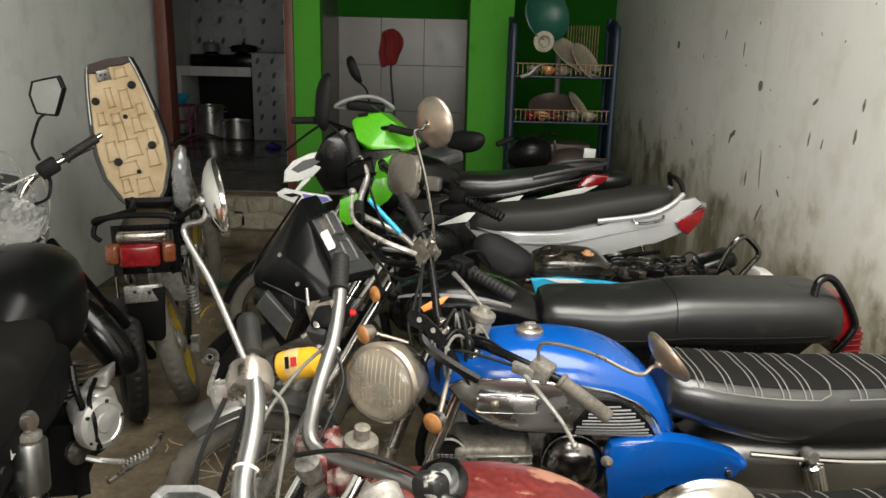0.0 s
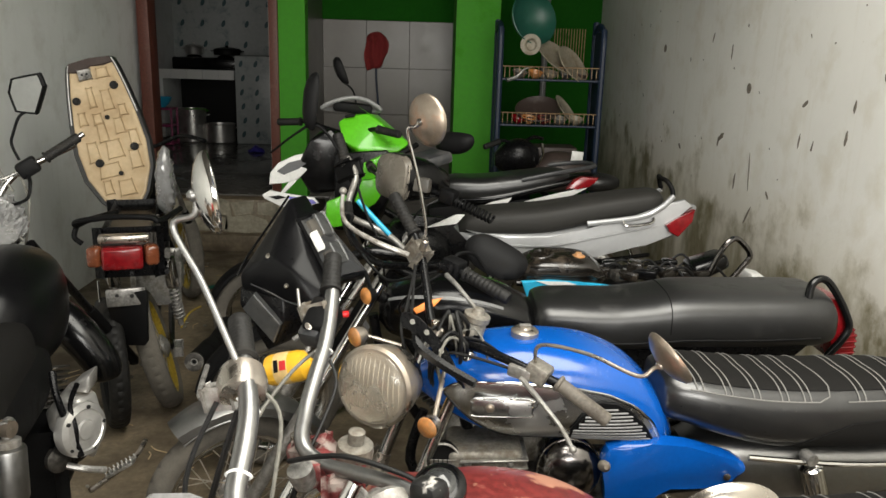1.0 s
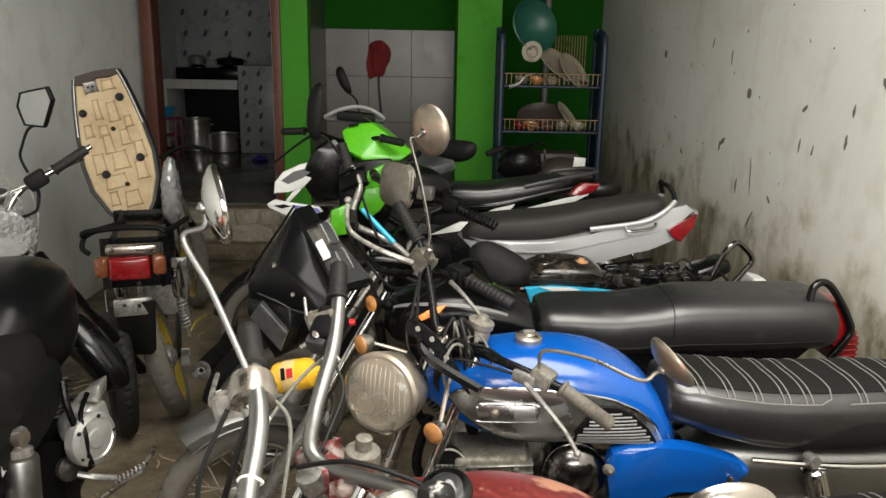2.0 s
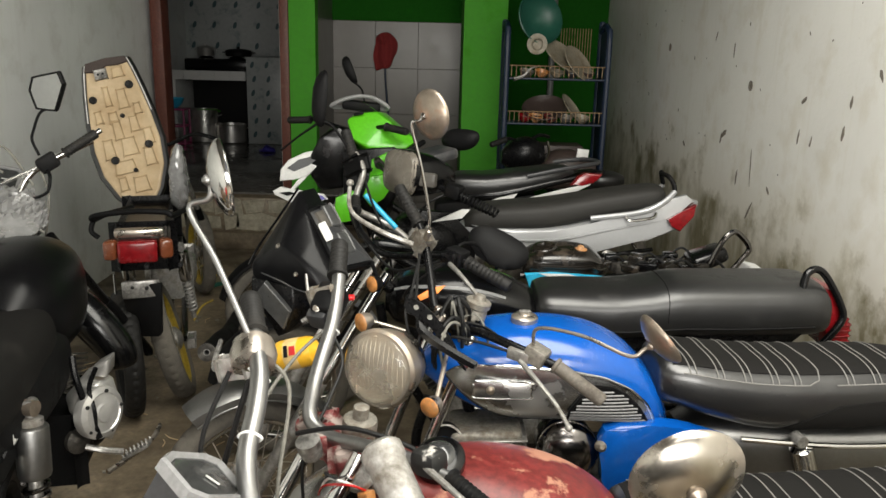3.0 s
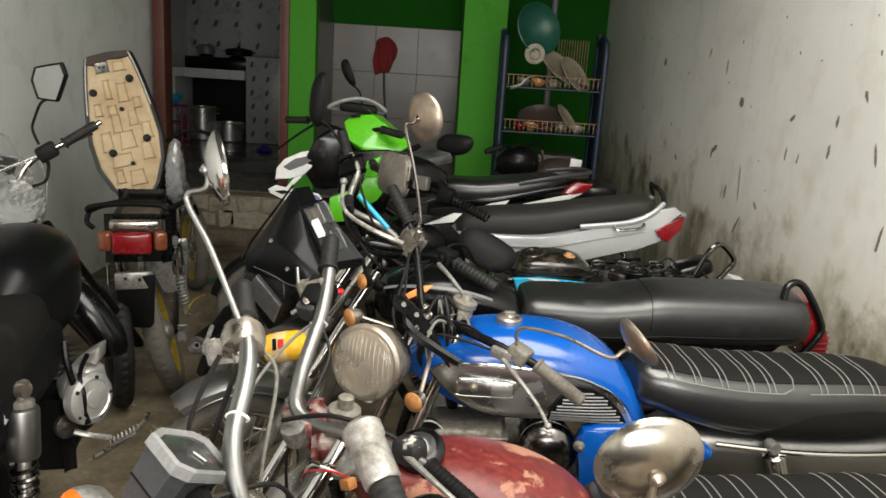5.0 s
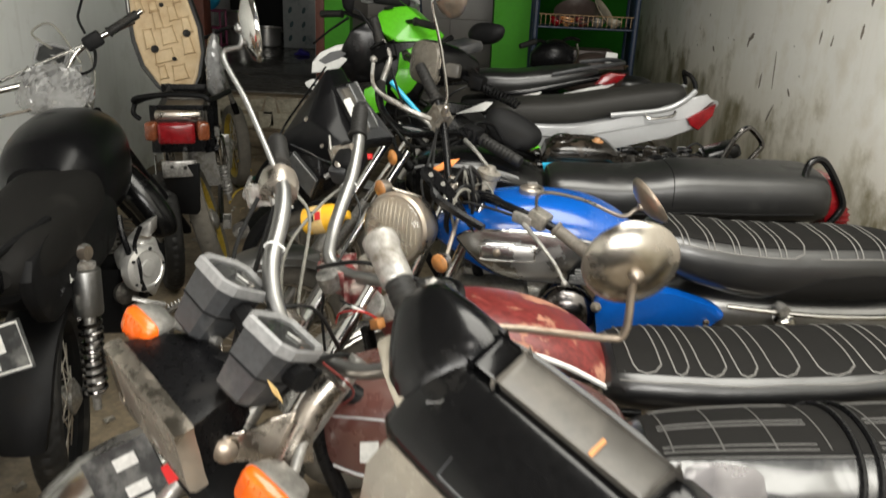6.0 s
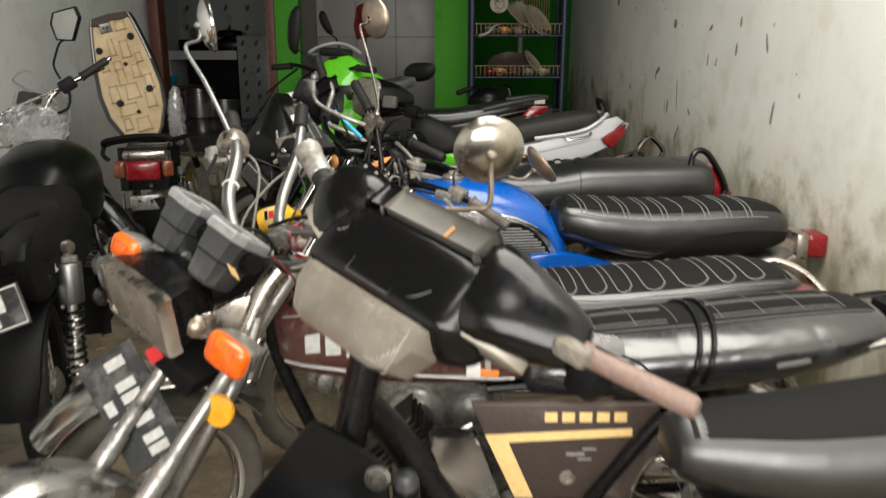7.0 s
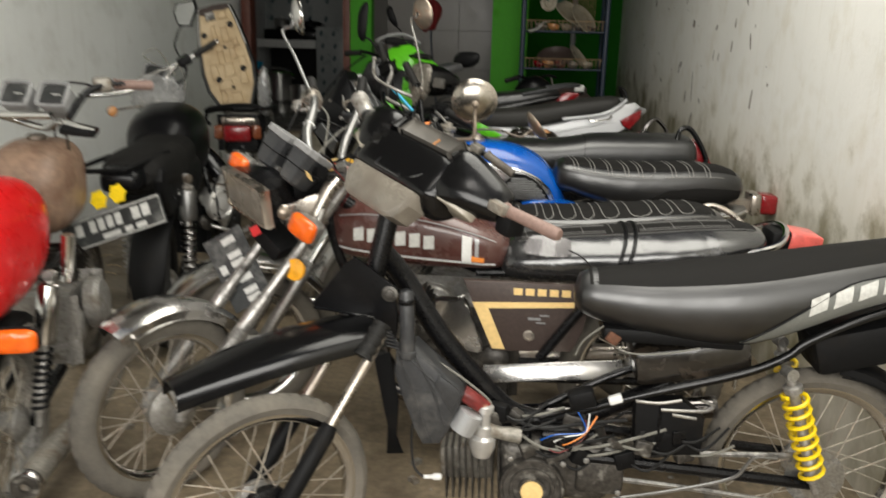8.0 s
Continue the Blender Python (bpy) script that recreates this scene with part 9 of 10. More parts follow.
    part("crankcase_cover", hull([(-1.081, 2.06, 0.573), (-1.051, 2.06, 0.668), (-0.985, 2.06, 0.672), (-0.986, 2.06, 0.516), (-1.027, 2.06, 0.553), (-0.975, 2.14, 0.662), (-0.960, 2.14, 0.595), (-0.966, 2.14, 0.51), (-0.997, 2.14, 0.442), (-1.08, 2.24, 0.66), (-1.07, 2.26, 0.45), (-1.12, 2.12, 0.60)], 0.010, 3), "pale_alloy", en, "pale alloy crankcase cover", 50)
    part("upper_case", hull([(-1.03, 2.09, 0.70), (-0.965, 2.09, 0.735), (-0.974, 2.09, 0.676), (-1.02, 2.09, 0.68), (-1.03, 2.18, 0.70), (-0.98, 2.18, 0.73), (-0.985, 2.18, 0.675)], 0.008, 2), "pale_alloy", en, "", 50)
    part("case_boss", lathe([(0.035, 0), (0.038, 0.02), (0.02, 0.03), (0.004, 0.032)], (-1.06, 2.04, 0.50), (0.85, -0.5, 0.1), 20), "greasy", en)
    for k in range(5):
        part("case_bolt", lathe([(0.008, 0), (0.008, 0.007), (0.003, 0.009)], V(-1.005 - 0.011 * k, 2.058, 0.655 - 0.03 * ((k * 2) % 5)), (0.93, -0.32, 0.15), 10), "steel", en)
    peg = part("foot_peg", box((-0.905, 2.10, 0.437), (0.095, 0.032, 0.010), (0.85, 0.0, 0.52), bev=0.003), "steel", t, "toothed steel foot peg")
    for i in range(7):
        for k in (-1, 1):
            part("tooth", box((-0.942 + 0.0125 * i, 2.10 + 0.015 * k, 0.424 + 0.0077 * i), (0.005, 0.004, 0.016), (0.85, 0.0, 0.52), bev=0.001, seg=1), "steel", peg)
    cv = part("clutch_cover", lathe([(0.078, -0.02), (0.080, 0.0), (0.076, 0.010), (0.060, 0.018), (0.056, 0.014), (0.030, 0.016), (0.026, 0.022), (0.002, 0.024)], (-0.985, 2.055, 0.585), (0.90, -0.40, 0.12), 32), "pale_alloy", en, "round pale alloy clutch cover")
    for i in range(5):
        a = 2 * math.pi * i / 5
        part("cover_screw", lathe([(0.006, 0), (0.006, 0.004), (0.002, 0.005)], V(-0.973, 2.048, 0.586) + V(0.40, 0.90, 0) * 0.066 * math.cos(a) + V(-0.05, 0.02, 0.99) * 0.066 * math.sin(a), (0.90, -0.40, 0.12), 8), "dark_void", cv)
    part("oil_pipe", tube([(-0.975, 2.03, 0.735), (-1.0, 2.03, 0.67), (-0.985, 2.02, 0.60), (-0.99, 2.02, 0.52)], 0.007, 8), "black_paint", en)
    part("crank_arm", tube([(-1.02, 2.02, 0.49), (-0.975, 2.03, 0.475), (-0.93, 2.06, 0.455)], 0.010, 8), "steel", en)
    part("brake_pedal", tube([(-1.0, 2.1, 0.36), (-0.93, 2.25, 0.38), (-0.92, 2.34, 0.40)], 0.008, 8), "old_chrome", t)
    mudguard(t, "rear_mudguard", ra, s, 0.34, 60, 175, 0.15, "black_matt", 0.03)
    # tail with rack and plate
    part("tail", box((-1.085, 1.36, 0.83), (0.22, 0.17, 0.10), -f, (0, 0, 1), 0.03, 3, taper=0.85), "black_paint", t)
    part("rear_rack", tube([(-1.27, 1.60, 0.87), (-1.25, 1.35, 0.865), (-1.22, 1.29, 0.86), (-1.06, 1.25, 0.875), (-1.02, 1.30, 0.885), (-1.02, 1.60, 0.90)], 0.010, 9), "black_matt", t, "black steel rear rack")
    lv = V(0.372, 0.02, 0.138).normalized()
    uv = V(-0.10, 0.25, 1)
    uv = (uv - lv * uv.dot(lv)).normalized()
    pc = V(-1.06, 1.20, 0.685)
    nv = lv.cross(uv)
    k = 1 if nv.y < 0 else -1
    pl = part("number_plate", slab([(-0.196, -0.056), (0.196, -0.056), (0.196, 0.056), (-0.196, 0.056)], pc, lv, uv, 0.004, 0.0015), "plate", t, "black number plate with pale bars and border")
    bars(pl, pc, lv, uv, [(-0.14, 0.015, 0.028, 0.045), (-0.085, 0.015, 0.024, 0.045), (-0.05, 0.015, 0.024, 0.045), (-0.015, 0.015, 0.024, 0.045), (0.02, 0.015, 0.024, 0.045), (0.09, 0.015, 0.03, 0.045), (0.13, 0.015, 0.03, 0.045), (-0.02, -0.033, 0.07, 0.02), (0.05, -0.033, 0.03, 0.02), (0.10, -0.033, 0.04, 0.02)], 0.003 * k)
    edge = [pc + lv * a + uv * b + nv * 0.003 * k for a, b in ((-0.190, -0.050), (0.190, -0.050), (0.190, 0.050), (-0.190, 0.050))]
    part("border", tube(edge + edge[:1], 0.003, 5, bend=False), "ink", pl)
    for q in (-0.075, 0.0):
        part("yellow_flower_sticker", slab([(0.030 * (1 + 0.14 * (-1) ** i) * math.cos(i * math.pi / 6), 0.034 * (1 + 0.14 * (-1) ** i) * math.sin(i * math.pi / 6)) for i in range(12)], pc + V(0.045, -0.05, 0.125) + lv * q, lv, uv, 0.006, 0.001), "yellow", t, "yellow flower-shaped sticker")
    # bars, seen over the tank
    part("handlebar", tube([(-1.25, 2.75, 1.30), (-1.39, 2.68, 1.225), (-1.44, 2.65, 1.18), (-1.47, 2.62, 1.12), (-1.50, 2.56, 1.08), (-1.56, 2.50, 1.08), (-1.66, 2.42, 1.06), (-1.80, 2.34, 1.05)], 0.0125, 12), "chrome", t, "bright chrome handlebar")
    part("cross_brace", tube([(-1.40, 2.67, 1.215), (-1.55, 2.56, 1.14), (-1.68, 2.44, 1.07)], 0.007, 9, bend=False), "chrome", t)
    part("top_clamp", box((-1.50, 2.58, 1.05), (0.12, 0.20, 0.04), st, bev=0.014), "alloy", t)
    grip(t, (-1.335, 2.705, 1.255), (-1.235, 2.755, 1.326), 0.0165, "rubber")
    part("bar_end", lathe([(0.010, 0), (0.010, 0.02), (0.004, 0.022)], (-1.237, 2.754, 1.325), (0.75, 0.36, 0.55), 12), "chrome", t)
    part("switch_housing", box((-1.385, 2.685, 1.225), (0.07, 0.06, 0.055), (0.75, 0.36, 0.5), bev=0.010), "black_matt", t)
    lever(t, [(-1.375, 2.66, 1.20), (-1.35, 2.62, 1.18), (-1.36, 2.60, 1.13), (-1.45, 2.60, 1.10)], 0.0055, "black_matt", False)
    pod_mirror(t, (-1.367, 2.70, 1.470), (-0.31, -0.94, -0.10), (0.95, -0.31, 0.02), (0.0, -0.10, 1), (0.158, 0.145), [(-1.415, 2.69, 1.25), (-1.44, 2.70, 1.30), (-1.43, 2.70, 1.34), (-1.40, 2.70, 1.40)], "black_matt", shape=[(-0.49, 0.0), (-0.48, 0.08), (-0.38, 0.31), (-0.31, 0.37), (0.33, 0.49), (0.41, 0.48), (0.49, 0.24), (0.48, 0.16), (0.20, -0.41), (0.13, -0.46), (-0.33, -0.43), (-0.39, -0.37)])
    gauges(t, [(-1.56, 2.70, 1.16)], (0.3, -0.75, 0.6), (0.0, 0.6, 0.8), (0.07, 0.10, 0.08), "clear_plastic")
    for q in ([(-1.40, 2.66, 1.20), (-1.36, 2.62, 1.12), (-1.38, 2.62, 1.0), (-1.42, 2.66, 0.9)], [(-1.50, 2.60, 1.20), (-1.58, 2.62, 1.25), (-1.52, 2.66, 1.28), (-1.42, 2.64, 1.15)], [(-1.48, 2.6, 1.1), (-1.42, 2.56, 1.06), (-1.36, 2.56, 1.0)]):
        cable(t, q, 0.0045, "grey_cable")
    wrap = Body([(-0.12, 0.99, 1.07, 0.07), (-0.06, 0.96, 1.13, 0.12), (0.05, 0.96, 1.14, 0.12), (0.12, 0.99, 1.09, 0.07)], (-1.50, 2.58, 0), st, 2.2).mesh(48, 10)
    for v in wrap.verts:
        k = 0.010 * math.sin(71 * v.co.x + 23 * math.sin(31 * v.co.z)) + 0.008 * math.sin(97 * v.co.z + 19 * math.sin(41 * v.co.y)) + 0.006 * math.sin(163 * v.co.y + 120 * v.co.x)
        v.co += V(k, -k * 0.7, k)
    part("wrapped_lamp", wrap, "film", t, "headlight wrapped in crumpled clear plastic", 20)
    indicator(t, (-1.60, 2.28, 0.985), (0.85, -0.5, 0.0), 0.026, "dirty_amber", "old_chrome", (-1.52, 2.50, 1.0))
    return t


def red_tail_bike():
    t = thing("motorcycle", (-1.1, 0.75, 0), "motorcycle with a bright red tail and a stained brown tank", "motorcycle", "parked motorcycles")
    f = V(-0.25, 1, 0).normalized()
    s = left_of(f)
    ra = V(-1.02, 0.42, 0.28)
    chassis(t, (-1.25, 1.22, 0.92), ra, (-1.42, 1.55, 0.28), V(-0.3, 1, 0), 0.28, "steel", 0.085, (0, 24), tread=40)
    tail = Body([(-0.36, 0.66, 0.78, 0.05), (-0.32, 0.60, 0.90, 0.085), (-0.20, 0.585, 0.955, 0.105), (0.0, 0.62, 0.935, 0.11), (0.12, 0.70, 0.88, 0.08)], (-1.04, 0.55, 0.04), f, 2.6)
    part("tail_body", tail.mesh(28, 5), "red_plastic", t, "glossy bright red tail body")
    part("tank", Body([(-0.20, 0.76, 0.88, 0.08), (-0.14, 0.72, 0.985, 0.115), (0.02, 0.71, 1.02, 0.125), (0.16, 0.73, 1.0, 0.11), (0.25, 0.78, 0.93, 0.06)], (-1.20, 0.98, 0), f, 3.2).mesh(28, 5), mat("stained_brown_tank", (0.20, 0.13, 0.09), 0.45, 0, 0.2, 40, 0.1, (0.12, 0.06, 0.035), 0.55, 9), t, "stained brown old tank")
    part("tank_cap", lathe([(0.03, 0), (0.032, 0.01), (0.02, 0.018), (0.003, 0.02)], (-1.19, 0.98, 1.02), (0, 0, 1), 22), "old_chrome", t)
    box_indicator(t, (-0.880, 0.30, 0.590), (0.25, -0.96, 0), (0, 0, 1), (0.05, 0.115, 0.065), "orange_lens", "black_matt", (-0.97, 0.45, 0.56))
    shock(t, (-0.905, 0.52, 0.70), (-0.935, 0.44, 0.27), 0.026, 0.005, 9, "black_matt", "chrome")
    part("chrome_strut", tube([(-0.885, 0.60, 0.80), (-0.90, 0.60, 0.66)], 0.020, 12, bend=False), "chrome", t)
    en = engine(t, (-1.12, 0.85, 0.45), f, 0.28)
    part("polished_cover", lathe([(0.085, 0), (0.085, 0.03), (0.07, 0.045), (0.03, 0.05), (0.002, 0.05)], (-0.985, 0.86, 0.50), (0.96, 0.24, 0.1), 28), "alloy", en, "polished alloy engine cover")
    ex = exhaust(t, [(-1.02, 1.05, 0.40), (-0.95, 0.95, 0.25), (-0.92, 0.70, 0.20), (-0.895, 0.45, 0.20), (-0.865, 0.25, 0.195)], (0.018, 0.02, 0.032, 0.038, 0.036), "grey_cast")
    part("tail_ring", lathe([(0.034, -0.02), (0.043, -0.018), (0.044, 0.0), (0.040, 0.006), (0.026, 0.006), (0.024, -0.03)], (-0.865, 0.25, 0.195), (0.14, -0.98, -0.02), 26), "clean_chrome", ex)
    mudguard(t, "rear_mudguard", ra, s, 0.32, 60, 175, 0.14, "black_matt", 0.03)
    # bars and twin clocks
    part("handlebar", tube([(-0.88, 0.80, 1.078), (-0.98, 0.83, 1.09), (-1.06, 0.90, 1.09), (-1.14, 0.98, 1.06), (-1.22, 1.02, 1.06), (-1.36, 0.98, 1.10), (-1.52, 0.86, 1.10)], 0.0125, 11), "chrome", t)
    part("cross_bar", tube([(-1.06, 0.865, 1.112), (-1.26, 0.86, 1.108)], 0.013, 12, bend=False), "chrome", t, "bright chrome cross bar")
    lever(t, [(-1.0, 0.82, 1.075), (-0.93, 0.80, 1.07), (-0.88, 0.78, 1.07)], 0.013, "black_matt", False)
    part("right_bar", tube([(-1.07, 0.98, 1.09), (-1.04, 1.05, 1.17), (-1.0, 1.13, 1.195), (-0.94, 1.17, 1.193)], 0.012, 10), "black_paint", t)
    grip(t, (-0.995, 1.15, 1.194), (-0.878, 1.20, 1.191), 0.0165, "pink_grip", "worn brown hand grip")
    part("lever_perch", box((-1.02, 1.12, 1.195), (0.06, 0.05, 0.05), (0.8, 0.4, 0), bev=0.012), "grey_cast", t)
    gauges(t, [(-1.115, 0.98, 1.165), (-1.245, 0.98, 1.165)], (0.05, -0.80, 0.60), (0.0, 0.6, 0.8), (0.085, 0.085, 0.080), "grey_shell")
    for q in ([(-1.02, 1.10, 1.18), (-1.06, 1.06, 1.20), (-1.14, 1.06, 1.18), (-1.2, 1.1, 1.0)], [(-1.0, 0.84, 1.08), (-1.06, 0.94, 1.05), (-1.12, 1.05, 0.95)]):
        cable(t, q, 0.004)
    return t


blue_bike()
red_bike()
maroon_bike()
stripped_moped()
black_sport_bike()
frame_bike()
silver_moped()
green_bike()
far_bike()
open_seat_bike()
black_trail_bike()
red_tail_bike()


# ---- at the back: dish rack, kitchen ----
def dish_rack():
    t = thing("dish_rack", (0.82, 5.82, 0), "dark blue metal dish rack with wire shelves full of dishes", "dish rack")
    for x in (0.45, 1.17):
        part("side_frame", tube([(x, 5.66, 0.0), (x, 5.66, 1.0), (x, 5.66, 1.72), (x, 5.70, 1.80), (x, 5.82, 1.84), (x, 5.94, 1.80), (x, 5.98, 1.72), (x, 5.98, 0.0)], 0.022, 9, 4), "rack_blue", t)
        for z in (0.35, 0.80, 1.16, 1.47):
            part("side_bar", tube([(x, 5.66, z), (x, 5.98, z)], 0.012, 8, bend=False), "rack_blue", t)
        part("side_panel", box((x, 5.82, 1.30), (0.012, 0.26, 1.0), bev=0.004), "rack_blue", t)
    for z in (0.80, 1.14, 1.46):
        sh = part("shelf", tube([(0.47, 5.66, z), (1.15, 5.66, z)], 0.008, 7, bend=False), "rack_blue", t)
        part("shelf_rail", tube([(0.47, 5.64, z + 0.09), (1.15, 5.64, z + 0.09)], 0.004, 6, bend=False), "rack_wire", sh)
        part("shelf_floor", box((0.81, 5.82, z - 0.005), (0.68, 0.32, 0.008), bev=0.002), "rack_blue", sh)
        for i in range(20):
            x = 0.485 + 0.034 * i
            part("wire", tube([(x, 5.67, z), (x, 5.64, z + 0.02), (x, 5.64, z + 0.09)], 0.0028, 5, bend=False), "rack_wire", sh)
    for i in range(12):
        part("wire", tube([(0.86 + 0.02 * i, 5.90, 1.50), (0.86 + 0.02 * i, 5.90, 1.82)], 0.0028, 5, bend=False), "rack_wire", t)
    return t


def bowl(name, c, axis, r, depth, material, label, cat="bowl"):
    prof = [(0.3 * r, 0), (0.34 * r, 0.006), (0.7 * r, depth * 0.35), (0.92 * r, depth * 0.75), (r, depth), (0.97 * r, depth + 0.004), (0.88 * r, depth * 0.75), (0.66 * r, depth * 0.38), (0.002, 0.012)]
    return tagged(part(name, lathe(prof, c, axis, 30), material, None, label), category=cat)


dish_rack()
M["teal"] = mat("teal_plastic", (0.014, 0.085, 0.058), 0.4, 0, 0.1, 60, 0.03)
M["cream_plastic"] = mat("cream_plastic", (0.27, 0.24, 0.18), 0.4, 0, 0.15, 60, 0.03, (0.20, 0.15, 0.09), 0.42, 8)
M["red_cloth"] = mat("red_cloth", (0.17, 0.012, 0.012), 0.9, 0, 0.25, 180, 0.5, (0.08, 0.006, 0.006), 0.4, 6)
M["steel_pot"] = mat("steel_pot", (0.55, 0.54, 0.52), 0.28, 1.0, 0.08, 60, 0.04, (0.35, 0.34, 0.32), 0.3, 4, crisp=0.25)
M["magenta"] = mat("magenta_plastic", (0.30, 0.03, 0.12), 0.4, 0, 0.1, 60, 0.03)
bowl("basin", (0.625, 5.86, 1.85), (0.45, -0.80, 0.25), 0.19, 0.13, "teal", "teal plastic basin leaning on the dish rack", "basin")
tagged(part("cup", lathe([(0.028, -0.10), (0.045, -0.09), (0.060, 0.0), (0.072, 0.004), (0.072, 0.012), (0.045, 0.012), (0.035, 0.004), (0.032, -0.02), (0.002, -0.02)], (0.660, 5.66, 1.700), (-0.25, -1, 0.12), 28), "cream_plastic", None, "cream plastic cup lying on the dish rack"), category="cup")
bowl("plate", (0.84, 5.76, 1.60), (0.50, -0.45, 0.72), 0.17, 0.035, "cream_plastic", "cream oval plate stacked aslant on the rack", "plate")
bowl("plate", (0.96, 5.75, 1.56), (0.62, -0.50, 0.55), 0.15, 0.025, "cream_plastic", "pale ribbed plate stacked aslant on the rack", "plate")
tagged(part("ladle", tube([(0.50, 5.62, 1.455), (0.57, 5.63, 1.48), (0.62, 5.64, 1.53), (0.68, 5.66, 1.55)], [0.016, 0.010, 0.006, 0.006], 8), "steel_pot", None, "steel ladle poking out of the rack shelf"), category="ladle")
bowl("pan_lid", (0.76, 5.82, 1.20), (-0.1, -0.45, 0.85), 0.17, 0.06, "brown_panel", "dark brown pan lid on the rack shelf", "lid")
bowl("plate", (0.95, 5.84, 1.23), (0.72, -0.30, 0.60), 0.13, 0.025, "cream_plastic", "white plate leaning on the rack shelf", "plate")
for i, (x, m) in enumerate(((0.60, "red_lens"), (0.68, "dirty_amber"), (0.79, "old_red"), (0.90, "grey_cast"), (1.02, "cream_plastic"))):
    bowl("bowl", (x, 5.74, 1.146), (0.1, -0.2, 1), 0.055, 0.05, m, ("red plastic bowl on the rack shelf", "amber plastic bowl on the rack shelf", "dull red bowl on the rack shelf", "grey enamel bowl on the rack shelf", "cream bowl on the rack shelf")[i])
for i in range(5):
    bowl("bowl", (0.60 + 0.11 * i, 5.78, 1.466), (0.15, -0.25, 1), 0.055, 0.05, ("grey_cast", "dirty_amber", "cream_plastic", "steel_pot", "brown_panel")[i], "small bowl among dishes on the wire shelf")
tagged(part("crate", box((0.82, 5.80, 0.90), (0.44, 0.24, 0.17), bev=0.012), "brown_panel", None, "brown carton on the lowest rack shelf"), category="box")

# red cloth and hose on the recess wall
bm = Body([(-0.635, 1.47, 1.66, 0.010), (-0.615, 1.44, 1.735, 0.022), (-0.565, 1.46, 1.775, 0.030), (-0.50, 1.47, 1.785, 0.032), (-0.445, 1.56, 1.745, 0.022), (-0.425, 1.60, 1.70, 0.010)], (-0.01, 7.38, 0), (1, 0, 0), 3.0).mesh(30, 6)
for v in bm.verts:
    v.co.y += 0.012 * math.sin(v.co.x * 75 + v.co.z * 6)
    v.co.x += 0.008 * math.sin(v.co.z * 31)
cl_ = tagged(part("cloth", bm, "red_cloth", None, "dark red cloth hanging on the tiled wall"), category="cloth")
tagged(part("hose", tube([(-0.54, 7.395, 1.55), (-0.54, 7.38, 1.38), (-0.515, 7.38, 1.10), (-0.49, 7.38, 0.85), (-0.46, 7.36, 0.60)], 0.009, 9), M["rack_blue"], None, "thin dark hose hanging down the tiled wall"), category="hose")
tagged(part("pipe", tube([(1.02, 7.55, 1.2), (1.02, 7.55, 2.9)], 0.03, 12, bend=False), "grey_shell", None, "grey vertical pipe on the green wall"), category="pipe")


# kitchen beyond the doorway
ct = thing("kitchen_counter", (-2.9, 10.6, 0.435), "kitchen counter with a white tiled edge", "counter")
part("top", box((-3.05, 10.65, 1.245), (1.0, 0.8, 0.10), bev=0.006), "flower_tile", ct)
for i in range(5):
    part("edge_tile", box((-3.45 + 0.2 * i, 10.245, 1.245), (0.196, 0.012, 0.118), bev=0.002, seg=1), "white", ct)
part("support", box((-3.50, 10.65, 0.82), (0.08, 0.8, 0.76), bev=0.006), "wall_grey", ct)
# near-black sheet that paints the shade below the counter
part("back_shadow_panel", box((-3.0, 11.0, 0.82), (1.0, 0.06, 0.76), bev=0.006), "dark_void", ct)
pn = thing("tiled_partition", (-2.2, 10.2, 0.435), "tiled kitchen partition with leaf pattern", "partition")
part("panel", box((-2.20, 10.3, 0.965), (0.46, 1.0, 1.06), bev=0.006), "flower_tile", pn)
leaf = mat("leaf_print", (0.05, 0.10, 0.11), 0.4, 0, 0.2, 40, 0.02)
rng = random.Random(11)
for i in range(12):
    x, z = -2.36 + 0.17 * (i % 2) + 0.04 * rng.random(), 0.55 + 0.17 * (i // 2)
    part("leaf_print", slab([(-0.012, -0.035), (0.012, -0.03), (0.022, 0.0), (0.008, 0.045), (-0.016, 0.03), (-0.022, -0.005)], (x, 9.798, z), (1, 0, 0), (0.25, 0, 1), 0.003, 0, curve=2), leaf, pn)
for i in range(28):
    x, z = -3.45 + 0.29 * (i % 7) + 0.05 * rng.random(), 1.62 + 0.27 * (i // 7)
    part("leaf_print", slab([(-0.014, -0.04), (0.014, -0.035), (0.026, 0.0), (0.008, 0.05), (-0.018, 0.035), (-0.026, -0.005)], (x, 11.047, z), (1, 0, 0), (0.25, 0, 1), 0.003, 0, curve=2), leaf, kb)
st_ = thing("gas_stove", (-2.95, 10.6, 1.295), "black two-burner gas stove on the counter", "stove")
part("body", box((-2.95, 10.60, 1.375), (0.85, 0.45, 0.155), bev=0.02), "black_gloss", st_)
for x in (-3.15, -2.75):
    part("burner", lathe([(0.09, 0), (0.10, 0.01), (0.06, 0.03), (0.02, 0.035)], (x, 10.6, 1.452), (0, 0, 1), 20), "black_matt", st_)


